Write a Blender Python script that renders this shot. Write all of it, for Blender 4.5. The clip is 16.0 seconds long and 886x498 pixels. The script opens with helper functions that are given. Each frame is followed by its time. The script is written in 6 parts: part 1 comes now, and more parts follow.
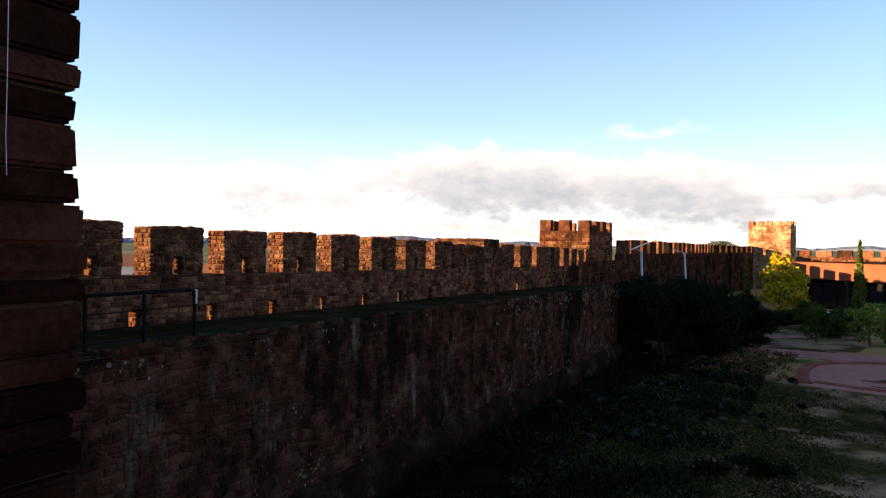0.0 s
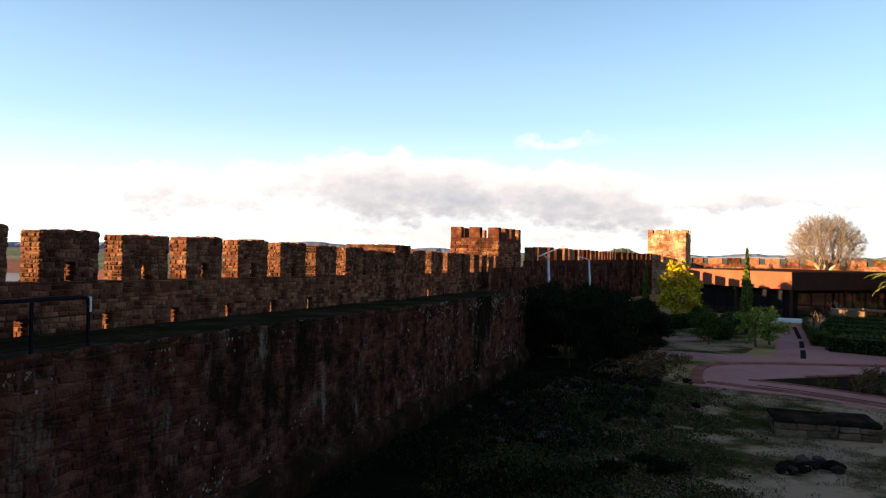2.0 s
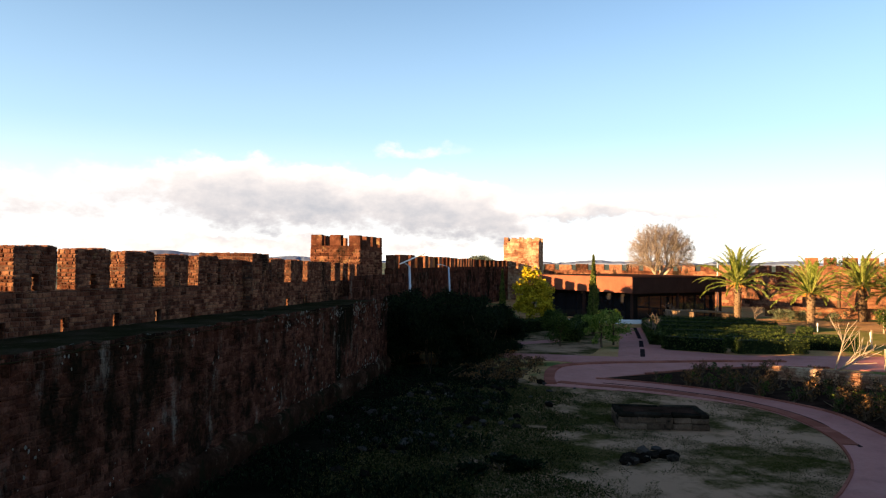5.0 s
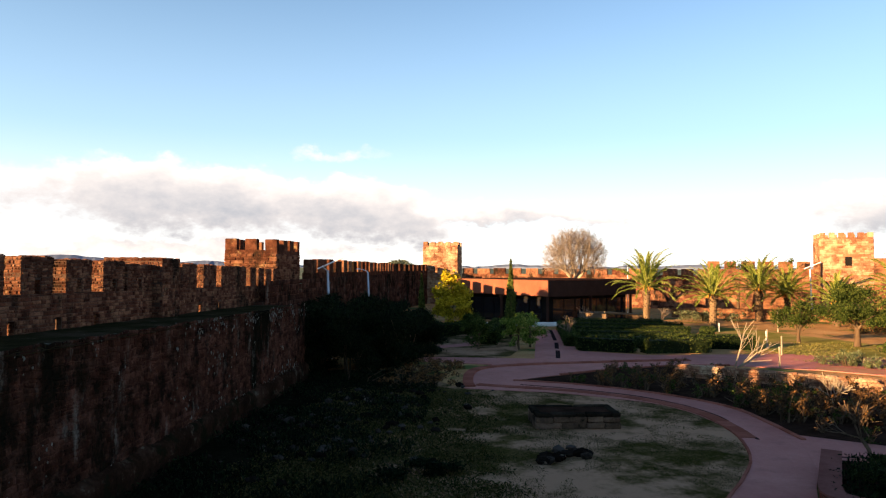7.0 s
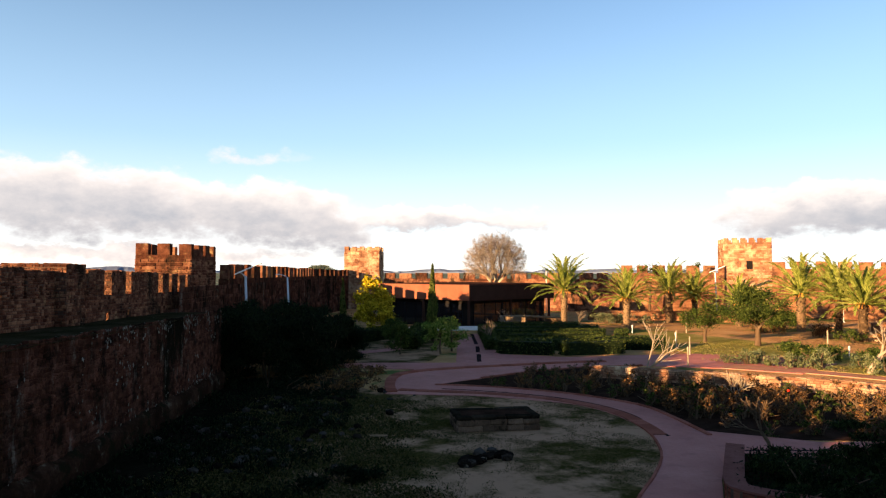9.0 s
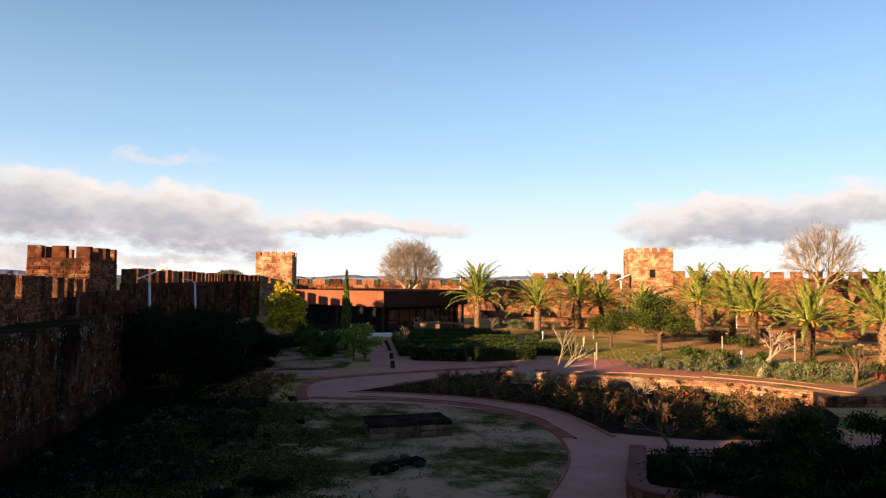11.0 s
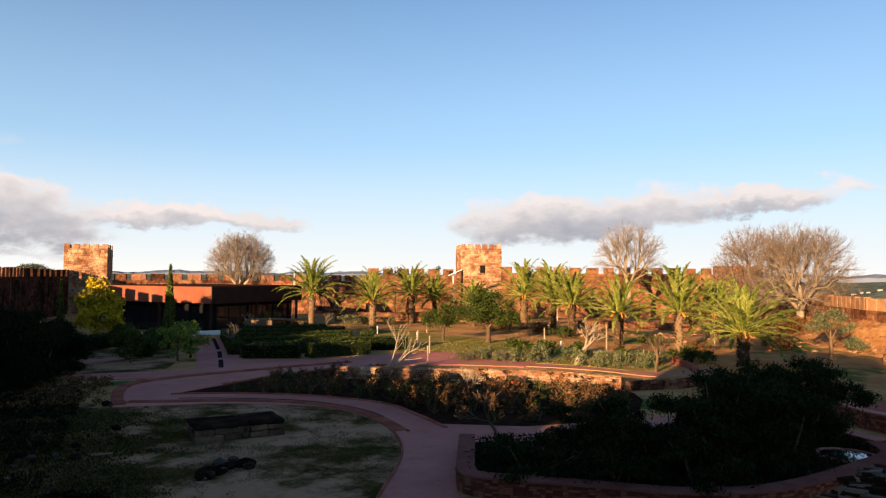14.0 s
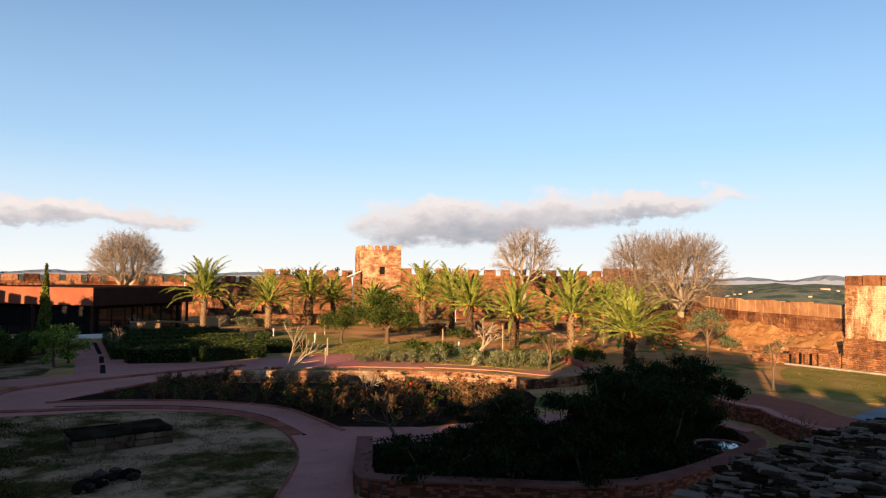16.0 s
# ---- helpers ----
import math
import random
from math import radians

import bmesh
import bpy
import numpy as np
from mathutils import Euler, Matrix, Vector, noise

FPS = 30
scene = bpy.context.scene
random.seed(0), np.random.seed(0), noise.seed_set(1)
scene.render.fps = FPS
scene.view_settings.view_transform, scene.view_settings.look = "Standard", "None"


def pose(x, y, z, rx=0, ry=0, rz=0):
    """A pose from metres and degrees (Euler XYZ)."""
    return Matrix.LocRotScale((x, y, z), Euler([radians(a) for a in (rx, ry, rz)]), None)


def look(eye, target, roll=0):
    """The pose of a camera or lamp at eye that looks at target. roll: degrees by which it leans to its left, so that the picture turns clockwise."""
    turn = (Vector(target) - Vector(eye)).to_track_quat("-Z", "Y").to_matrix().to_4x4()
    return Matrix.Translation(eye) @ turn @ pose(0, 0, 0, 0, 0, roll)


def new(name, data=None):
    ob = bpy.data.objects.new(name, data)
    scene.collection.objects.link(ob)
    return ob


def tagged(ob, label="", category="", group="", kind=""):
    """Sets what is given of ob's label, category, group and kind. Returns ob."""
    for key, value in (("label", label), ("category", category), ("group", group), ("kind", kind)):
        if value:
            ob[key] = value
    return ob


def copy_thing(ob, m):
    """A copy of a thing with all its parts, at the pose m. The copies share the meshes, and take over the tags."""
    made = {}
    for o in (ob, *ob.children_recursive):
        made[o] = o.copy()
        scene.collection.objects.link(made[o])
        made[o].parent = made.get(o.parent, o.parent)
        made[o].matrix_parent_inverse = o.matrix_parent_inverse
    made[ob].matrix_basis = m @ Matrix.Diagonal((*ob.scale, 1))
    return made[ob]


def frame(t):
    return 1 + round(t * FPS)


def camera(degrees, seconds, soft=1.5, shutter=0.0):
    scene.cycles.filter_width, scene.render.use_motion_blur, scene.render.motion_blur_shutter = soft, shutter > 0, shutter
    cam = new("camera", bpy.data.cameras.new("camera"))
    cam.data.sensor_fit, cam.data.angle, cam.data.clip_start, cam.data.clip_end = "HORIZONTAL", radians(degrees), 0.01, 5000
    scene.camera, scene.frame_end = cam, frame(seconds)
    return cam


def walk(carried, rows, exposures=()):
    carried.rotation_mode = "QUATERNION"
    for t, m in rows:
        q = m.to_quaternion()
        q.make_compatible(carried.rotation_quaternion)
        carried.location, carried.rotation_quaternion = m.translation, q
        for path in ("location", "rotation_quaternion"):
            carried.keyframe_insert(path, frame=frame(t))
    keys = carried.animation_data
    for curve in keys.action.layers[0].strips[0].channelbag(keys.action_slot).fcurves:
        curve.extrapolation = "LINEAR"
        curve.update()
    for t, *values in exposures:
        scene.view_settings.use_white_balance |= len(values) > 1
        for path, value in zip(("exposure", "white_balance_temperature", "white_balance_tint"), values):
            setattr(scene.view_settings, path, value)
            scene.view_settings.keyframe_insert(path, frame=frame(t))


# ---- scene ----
cam = camera(65.62, 16.0, soft=1.25)
PATH = [
    (0, pose(0, 0, 6.5, 89.82, -0.65, 0.00)),
    (0.5, pose(0, 0, 6.5, 90.06, -0.98, -2.03)),
    (1, pose(0, 0, 6.5, 90.22, -0.93, -3.72)),
    (1.5, pose(0, 0, 6.5, 90.31, -0.73, -5.51)),
    (2, pose(0, 0, 6.5, 90.44, -0.88, -7.38)),
    (2.5, pose(0, 0, 6.5, 90.55, -0.92, -9.21)),
    (3, pose(0, 0, 6.5, 90.66, -0.83, -11.46)),
    (3.5, pose(0, 0, 6.5, 90.81, -0.72, -13.56)),
    (4, pose(0, 0, 6.5, 90.98, -0.57, -15.34)),
    (6.5, pose(0, 0, 6.5, 91.52, -0.44, -24.09)),
    (7, pose(0, 0, 6.5, 91.63, -0.30, -25.62)),
    (7.5, pose(0, 0, 6.5, 91.76, -0.16, -27.12)),
    (8, pose(0, 0, 6.5, 91.86, -0.10, -28.85)),
    (10.5, pose(0, 0, 6.5, 92.44, -0.29, -37.20)),
    (11.0, pose(0, 0, 6.5, 92.62, -0.45, -39.22)),
    (11.5, pose(0, 0, 6.5, 92.83, -0.23, -41.46)),
    (12.0, pose(0, 0, 6.5, 92.92, 0.45, -43.86)),
    (12.5, pose(0, 0, 6.5, 92.50, 0.64, -45.57)),
    (13.0, pose(0, 0, 6.5, 92.24, 0.47, -46.75)),
    (13.5, pose(0, 0, 6.5, 92.11, -0.47, -49.69)),
    (14.0, pose(0, 0, 6.5, 92.33, -0.47, -52.87)),
    (14.5, pose(0, 0, 6.5, 92.43, -0.37, -55.33)),
    (15.0, pose(0, 0, 6.5, 92.47, -0.43, -57.54)),
    (15.5, pose(0, 0, 6.5, 92.52, -0.52, -59.39)),
    (16.0, pose(0, 0, 6.5, 92.53, -0.68, -61.23)),
]
walk(cam, PATH, exposures=[(0, 2.16, 7000, 10), (8, 2.12, 7050, 10), (10.5, 1.81, 6800, 11), (16, 1.65, 6700, 11)])

# ---------------------------------------------------------------- light
SUN_AZ, SUN_EL = 262.5, 9.0
world = bpy.data.worlds.new("sky_world")
scene.world = world
world.use_nodes = True
wt = world.node_tree
wt.nodes.clear()


def node(tree, kind, **values):
    nd = tree.nodes.new(kind)
    for key, value in values.items():
        nd.inputs[int(key[1:])].default_value = value
    return nd


def math_node(tree, op, a, b=None, clamp=False):
    nd = tree.nodes.new("ShaderNodeMath")
    nd.operation, nd.use_clamp = op, clamp
    for i, v in enumerate((a, b)):
        if v is None:
            continue
        if isinstance(v, (int, float)):
            nd.inputs[i].default_value = v
        else:
            tree.links.new(v, nd.inputs[i])
    return nd.outputs[0]


def build_sky():
    t, L = wt, wt.links
    sky = t.nodes.new("ShaderNodeTexSky")
    sky.sky_type, sky.sun_disc = "NISHITA", False
    sky.sun_elevation, sky.sun_rotation = radians(SUN_EL), radians(SUN_AZ)
    sky.altitude, sky.air_density, sky.dust_density, sky.ozone_density = 100, 1.0, SKY_DUST, 2.0
    tc = t.nodes.new("ShaderNodeTexCoord")
    sep = t.nodes.new("ShaderNodeSeparateXYZ")
    L.new(tc.outputs["Generated"], sep.inputs[0])
    az = math_node(t, "MULTIPLY", math_node(t, "ARCTAN2", sep.outputs[0], sep.outputs[1]), 57.29578)
    el = math_node(t, "MULTIPLY", math_node(t, "ARCSINE", sep.outputs[2]), 57.29578)
    # cloud banks: (azimuth, elevation, half width, half height, tilt, weight)
    banks = [(4, 5.2, 17, 3.6, 0.0, 1.0), (18, 4.6, 13, 3.2, -0.06, 1.0), (33, 4.6, 10, 1.2, -0.01, 0.9), (-14, 4.4, 13, 2.6, 0.0, 0.6), (64, 4.9, 10, 2.3, 0.04, 1.0), (76, 6.1, 11, 1.3, 0.05, 1.0),
             (98, 4.2, 7, 0.7, 0.0, 0.7), (4, 1.4, 24, 0.8, 0.0, 0.75), (17, 9.4, 4, 0.8, 0.0, 0.4), (140, 9, 30, 3, 0.0, 0.9), (-120, 8, 35, 3, 0.0, 0.8), (200, 11, 25, 3, 0.0, 0.8)]

    def noise_at(sx, sy, dz, detail):
        comb = t.nodes.new("ShaderNodeCombineXYZ")
        L.new(math_node(t, "MULTIPLY", az, sx), comb.inputs[0])
        L.new(math_node(t, "MULTIPLY", el, sy), comb.inputs[1])
        comb.inputs[2].default_value = dz
        nz = t.nodes.new("ShaderNodeTexNoise")
        nz.inputs["Scale"].default_value, nz.inputs["Detail"].default_value, nz.inputs["Roughness"].default_value = 1.0, detail, 0.6
        L.new(comb.outputs[0], nz.inputs["Vector"])
        return math_node(t, "SUBTRACT", nz.outputs["Fac"], 0.5)

    puff, drift, fine = noise_at(0.22, 0.34, 0.0, 6), noise_at(0.07, 0.1, 5.0, 3), noise_at(0.55, 0.95, 9.0, 7)
    az2 = math_node(t, "ADD", az, math_node(t, "MULTIPLY", drift, 22.0))
    el2 = math_node(t, "ADD", el, math_node(t, "ADD", math_node(t, "MULTIPLY", puff, 5.0), math_node(t, "MULTIPLY", drift, 1.6)))

    def cover(lift):
        total = None
        for a, e, w, h, tilt, k in banks:
            da = math_node(t, "SUBTRACT", az2, a)
            x = math_node(t, "POWER", math_node(t, "ABSOLUTE", math_node(t, "DIVIDE", da, w)), 2.0)
            y = math_node(t, "SUBTRACT", math_node(t, "SUBTRACT", el2, e - lift), math_node(t, "MULTIPLY", da, tilt))
            y = math_node(t, "POWER", math_node(t, "ABSOLUTE", math_node(t, "DIVIDE", y, h)), 2.0)
            m = math_node(t, "MULTIPLY", math_node(t, "SUBTRACT", 1.0, math_node(t, "ADD", x, y), True), k)
            total = m if total is None else math_node(t, "MAXIMUM", total, m)
        return math_node(t, "ADD", total, math_node(t, "MULTIPLY", math_node(t, "MULTIPLY", fine, 0.95), math_node(t, "MULTIPLY", total, 3.0, True)))

    dens, above = cover(0.0), cover(1.1)
    ramp = t.nodes.new("ShaderNodeMapRange")
    ramp.interpolation_type = "SMOOTHSTEP"
    L.new(dens, ramp.inputs[0])
    ramp.inputs[1].default_value, ramp.inputs[2].default_value = 0.02, 0.72
    # lit tops, grey-mauve undersides
    core = t.nodes.new("ShaderNodeMapRange")
    L.new(math_node(t, "ADD", above, math_node(t, "MULTIPLY", puff, 1.1)), core.inputs[0])
    core.inputs[1].default_value, core.inputs[2].default_value = -0.1, 1.15
    shade = t.nodes.new("ShaderNodeMixRGB")
    L.new(core.outputs[0], shade.inputs[0])
    shade.inputs[1].default_value = CLOUD_RIM
    shade.inputs[2].default_value = CLOUD_CORE
    mixc = t.nodes.new("ShaderNodeMixRGB")
    haze = t.nodes.new("ShaderNodeMixRGB")
    # pale horizon veil
    L.new(math_node(t, "POWER", math_node(t, "SUBTRACT", 1.0, math_node(t, "DIVIDE", math_node(t, "ABSOLUTE", el), 34.0), True), 1.7), haze.inputs[0])
    gain = t.nodes.new("ShaderNodeMixRGB")
    gain.blend_type = "MULTIPLY"
    gain.inputs[0].default_value = 1
    L.new(sky.outputs[0], gain.inputs[1])
    gain.inputs[2].default_value = SKY_TINT
    L.new(gain.outputs[0], haze.inputs[1])
    haze.inputs[2].default_value = HAZE
    veil = t.nodes.new("ShaderNodeMixRGB")
    L.new(math_node(t, "POWER", math_node(t, "SUBTRACT", 1.0, math_node(t, "DIVIDE", math_node(t, "ABSOLUTE", el), 11.0), True), 1.5), veil.inputs[0])
    L.new(haze.outputs[0], veil.inputs[1])
    veil.inputs[2].default_value = VEIL
    L.new(math_node(t, "MULTIPLY", ramp.outputs[0], 0.9), mixc.inputs[0])
    L.new(veil.outputs[0], mixc.inputs[1])
    L.new(shade.outputs[0], mixc.inputs[2])
    bg = t.nodes.new("ShaderNodeBackground")
    bg.inputs[1].default_value = SKY_STRENGTH
    L.new(mixc.outputs[0], bg.inputs[0])
    out = t.nodes.new("ShaderNodeOutputWorld")
    L.new(bg.outputs[0], out.inputs[0])


SKY_DUST, SKY_STRENGTH = 0.6, 0.053
SKY_TINT = (0.78, 0.98, 1.22, 1)
HAZE = (3.4, 5.0, 6.7, 1)
VEIL = (6.0, 6.0, 5.8, 1)
CLOUD_RIM = (5.7, 5.1, 4.9, 1)
CLOUD_CORE = (2.3, 2.35, 2.7, 1)
build_sky()
sun = new("sun", bpy.data.lights.new("sun", "SUN"))
sun.data.energy, sun.data.angle, sun.data.color = 5.0, radians(0.55), (1.0, 0.65, 0.34)
_a, _e = radians(SUN_AZ), radians(SUN_EL)
sun.matrix_world = look((math.sin(_a) * math.cos(_e) * 200, math.cos(_a) * math.cos(_e) * 200, math.sin(_e) * 200), (0, 0, 0))


# ---------------------------------------------------------------- materials
def material(name, colors, scale=3.0, rough=0.9, bump=0.3, fine=40.0, spread=0.25, stain=None, stain_scale=0.6, stretch=(1, 1, 1), metal=0.0, spec=0.0, by_island=True, stain_cut=(0.52, 0.68), relief=0.03, moss=None, streaks=None):
    """Two scales of mottling between colors, a random tone for each piece, stains and a fine relief."""
    m = bpy.data.materials.new(name)
    m.use_nodes = True
    t = m.node_tree
    L = t.links
    bsdf = t.nodes["Principled BSDF"]
    bsdf.inputs["Roughness"].default_value = rough
    bsdf.inputs["Metallic"].default_value = metal
    bsdf.inputs["Specular IOR Level"].default_value = spec
    geo, info = t.nodes.new("ShaderNodeNewGeometry"), t.nodes.new("ShaderNodeObjectInfo")
    mp = t.nodes.new("ShaderNodeMapping")
    mp.inputs["Scale"].default_value = stretch
    L.new(geo.outputs["Position"], mp.inputs[0])

    def noise_of(s, detail=5, rough_=0.6):
        n = t.nodes.new("ShaderNodeTexNoise")
        n.inputs["Scale"].default_value, n.inputs["Detail"].default_value, n.inputs["Roughness"].default_value = s, detail, rough_
        L.new(mp.outputs[0], n.inputs["Vector"])
        return n.outputs["Fac"]

    big, small = noise_of(scale), noise_of(fine, 3)
    ramp = t.nodes.new("ShaderNodeValToRGB")
    el = ramp.color_ramp.elements
    while len(el) < len(colors):
        el.new(0.5)
    for i, c in enumerate(colors):
        el[i].position = 0.3 + 0.4 * i / max(1, len(colors) - 1)
        el[i].color = (*c, 1)
    tone = math_node(t, "ADD", math_node(t, "MULTIPLY", big, 0.7), math_node(t, "MULTIPLY", small, 0.3))
    if by_island:
        rnd = math_node(t, "FRACT", math_node(t, "ADD", geo.outputs["Random Per Island"], info.outputs["Random"]))
        tone = math_node(t, "ADD", tone, math_node(t, "MULTIPLY", math_node(t, "SUBTRACT", rnd, 0.5), spread))
    L.new(tone, ramp.inputs[0])
    col = ramp.outputs[0]
    if stain:
        mr = t.nodes.new("ShaderNodeMapRange")
        mr.interpolation_type = "SMOOTHSTEP"
        L.new(noise_of(stain_scale, 8, 0.7), mr.inputs[0])
        mr.inputs[1].default_value, mr.inputs[2].default_value = stain_cut
        mx = t.nodes.new("ShaderNodeMixRGB")
        L.new(mr.outputs[0], mx.inputs[0])
        L.new(col, mx.inputs[1])
        mx.inputs[2].default_value = (*stain, 1)
        col = mx.outputs[0]
    # further layers: (colour, noise scale, upright stretch, cut from, cut to)
    for layer in (moss, streaks):
        if layer:
            tint, size, tall, low, high = layer
            mp2 = t.nodes.new("ShaderNodeMapping")
            mp2.inputs["Scale"].default_value = (1, 1, tall)
            mp2.inputs["Location"].default_value = (3.7, 1.9, 5.3)
            L.new(geo.outputs["Position"], mp2.inputs[0])
            nz = t.nodes.new("ShaderNodeTexNoise")
            nz.inputs["Scale"].default_value, nz.inputs["Detail"].default_value, nz.inputs["Roughness"].default_value = size, 9, 0.72
            L.new(mp2.outputs[0], nz.inputs["Vector"])
            mr = t.nodes.new("ShaderNodeMapRange")
            mr.interpolation_type = "SMOOTHSTEP"
            L.new(nz.outputs["Fac"], mr.inputs[0])
            mr.inputs[1].default_value, mr.inputs[2].default_value = low, high
            mx = t.nodes.new("ShaderNodeMixRGB")
            L.new(mr.outputs[0], mx.inputs[0])
            L.new(col, mx.inputs[1])
            mx.inputs[2].default_value = (*tint, 1)
            col = mx.outputs[0]
    L.new(col, bsdf.inputs["Base Color"])
    if bump:
        bp = t.nodes.new("ShaderNodeBump")
        bp.inputs["Strength"].default_value, bp.inputs["Distance"].default_value = bump, relief
        L.new(math_node(t, "ADD", big, small), bp.inputs["Height"])
        L.new(bp.outputs[0], bsdf.inputs["Normal"])
    return m


def leafy(name, colors, rough=0.6, spread=0.7, through_light=0.25, scale=0.9):
    m = material(name, colors, scale=scale, rough=rough, bump=0, fine=9, spread=spread, spec=0.02)
    t = m.node_tree
    if through_light:
        bsdf = t.nodes["Principled BSDF"]
        tr = t.nodes.new("ShaderNodeBsdfTranslucent")
        src = bsdf.inputs["Base Color"].links[0].from_socket
        t.links.new(src, tr.inputs[0])
        mix = t.nodes.new("ShaderNodeMixShader")
        mix.inputs[0].default_value = through_light
        t.links.new(bsdf.outputs[0], mix.inputs[1])
        t.links.new(tr.outputs[0], mix.inputs[2])
        t.links.new(mix.outputs[0], t.nodes["Material Output"].inputs[0])
    return m


M_STONE = material("red_sandstone", [(0.045, 0.016, 0.010), (0.125, 0.049, 0.029), (0.26, 0.125, 0.071)], scale=2.2, fine=18, bump=0.9, spread=0.3, stain=(0.26, 0.17, 0.085), stain_scale=1.3, stain_cut=(0.58, 0.74), moss=((0.018, 0.013, 0.009), 0.55, 0.5, 0.5, 0.64))
# darker sandstone for shaded wall faces: the shade is mixed into the colour
M_WALL = material("shade_dark_weathered_sandstone", [(0.018, 0.008, 0.005), (0.062, 0.0245, 0.0155), (0.14, 0.062, 0.041)], scale=1.8, fine=20, bump=0.8, spread=0.18, stain=(0.012, 0.008, 0.006), stain_scale=1.6, stain_cut=(0.5, 0.68), moss=((0.009, 0.008, 0.005), 0.3, 0.5, 0.48, 0.62), streaks=((0.17, 0.145, 0.115), 1.05, 0.32, 0.555, 0.74))
M_CORE = material("mortar_and_rubble", [(0.045, 0.026, 0.018), (0.085, 0.05, 0.036), (0.15, 0.095, 0.068)], scale=2.5, fine=30, bump=0.7, stain=(0.05, 0.033, 0.023), by_island=False)
M_LICHEN = material("white_lichen", [(0.16, 0.15, 0.13), (0.3, 0.29, 0.26)], scale=4, bump=0.3)
M_SPECK = material("grey_lichen", [(0.09, 0.085, 0.07), (0.2, 0.19, 0.165)], scale=4, bump=0.3, spread=0.5)
M_MOSS = material("mossy_walkway", [(0.014, 0.013, 0.005), (0.030, 0.023, 0.010), (0.065, 0.043, 0.027)], scale=0.8, fine=12, bump=0.5, by_island=False, stain=(0.13, 0.10, 0.07), stain_scale=1.6, stain_cut=(0.62, 0.72))
M_TOWER = material("pale_red_sandstone", [(0.14, 0.06, 0.034), (0.26, 0.13, 0.075), (0.40, 0.25, 0.155)], scale=0.8, fine=9, bump=0.7, relief=0.06, spread=0.32, stain=(0.48, 0.345, 0.22), stain_scale=0.45, stain_cut=(0.5, 0.68), moss=((0.13, 0.06, 0.036), 0.5, 0.6, 0.54, 0.68))
M_FARWALL = material("rammed_earth_red", [(0.10, 0.038, 0.020), (0.19, 0.083, 0.042), (0.33, 0.17, 0.09)], scale=0.8, fine=6, bump=1.0, relief=0.10, spread=0.16, stain=(0.07, 0.034, 0.022), stain_scale=0.7, stain_cut=(0.48, 0.64))
M_LAWN = material("worn_lawn", [(0.020, 0.023, 0.004), (0.055, 0.044, 0.012), (0.17, 0.10, 0.047)], scale=0.42, fine=7, bump=0.5, by_island=False, stain=(0.40, 0.215, 0.125), stain_scale=0.26, stain_cut=(0.43, 0.60))
M_EARTH = material("red_earth", [(0.28, 0.13, 0.05), (0.42, 0.22, 0.09), (0.52, 0.31, 0.14)], scale=0.3, fine=5, bump=1.0, relief=0.14, by_island=False, stain=(0.10, 0.12, 0.035), stain_scale=0.12, stain_cut=(0.5, 0.6))
M_PAVE = material("pink_paving", [(0.36, 0.113, 0.083), (0.43, 0.148, 0.113), (0.50, 0.19, 0.148)], scale=0.5, fine=10, bump=0.15, rough=0.75, spec=0.1, by_island=False, stain=(0.30, 0.105, 0.08), stain_scale=0.9, stain_cut=(0.5, 0.75))
M_KERB = material("red_stone_kerb", [(0.24, 0.072, 0.046), (0.34, 0.115, 0.078)], scale=2, fine=14, bump=0.3, spread=0.5)
M_DRAIN = material("dark_drain_channel", [(0.02, 0.012, 0.012), (0.045, 0.025, 0.022)], scale=4, bump=0.2, by_island=False)
M_BRICK = material("red_brick", [(0.12, 0.033, 0.021), (0.20, 0.06, 0.035), (0.28, 0.10, 0.06)], scale=3, fine=25, bump=0.4, spread=0.7)
M_BARK = material("brown_bark", [(0.05, 0.032, 0.02), (0.10, 0.065, 0.04), (0.16, 0.11, 0.07)], scale=3, fine=30, bump=0.8, stretch=(1, 1, 0.3))
M_PALEBARK = material("pale_bark", [(0.16, 0.12, 0.08), (0.27, 0.21, 0.15), (0.38, 0.31, 0.23)], scale=3, fine=20, bump=0.4, by_island=False)
M_GREYTWIG = material("pale_grey_twigs", [(0.12, 0.092, 0.07), (0.19, 0.15, 0.12), (0.28, 0.225, 0.18)], scale=0.5, bump=0, spread=0.6)
M_TWIG = material("brown_twigs", [(0.085, 0.062, 0.045), (0.145, 0.108, 0.08), (0.22, 0.17, 0.13)], scale=0.5, bump=0, spread=0.6)
M_PALMTRUNK = material("palm_trunk", [(0.05, 0.032, 0.019), (0.12, 0.076, 0.044), (0.19, 0.125, 0.073)], scale=2, fine=12, bump=0.9, spread=0.5)
M_PALM = leafy("palm_frond", [(0.095, 0.125, 0.02), (0.21, 0.25, 0.046), (0.38, 0.38, 0.11)], scale=0.5, spread=0.4, through_light=0.4)
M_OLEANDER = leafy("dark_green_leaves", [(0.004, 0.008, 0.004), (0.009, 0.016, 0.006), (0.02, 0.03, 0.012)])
M_GREEN = leafy("green_leaves", [(0.02, 0.035, 0.008), (0.045, 0.07, 0.014), (0.09, 0.11, 0.025)])
M_LEMON = leafy("bright_green_leaves", [(0.06, 0.105, 0.016), (0.14, 0.21, 0.03), (0.26, 0.31, 0.07)])
M_YELLOW = leafy("autumn_yellow_leaves", [(0.24, 0.19, 0.014), (0.45, 0.34, 0.02), (0.6, 0.45, 0.035)])
M_OLIVE = leafy("grey_green_leaves", [(0.05, 0.06, 0.03), (0.10, 0.115, 0.06), (0.17, 0.18, 0.10)])
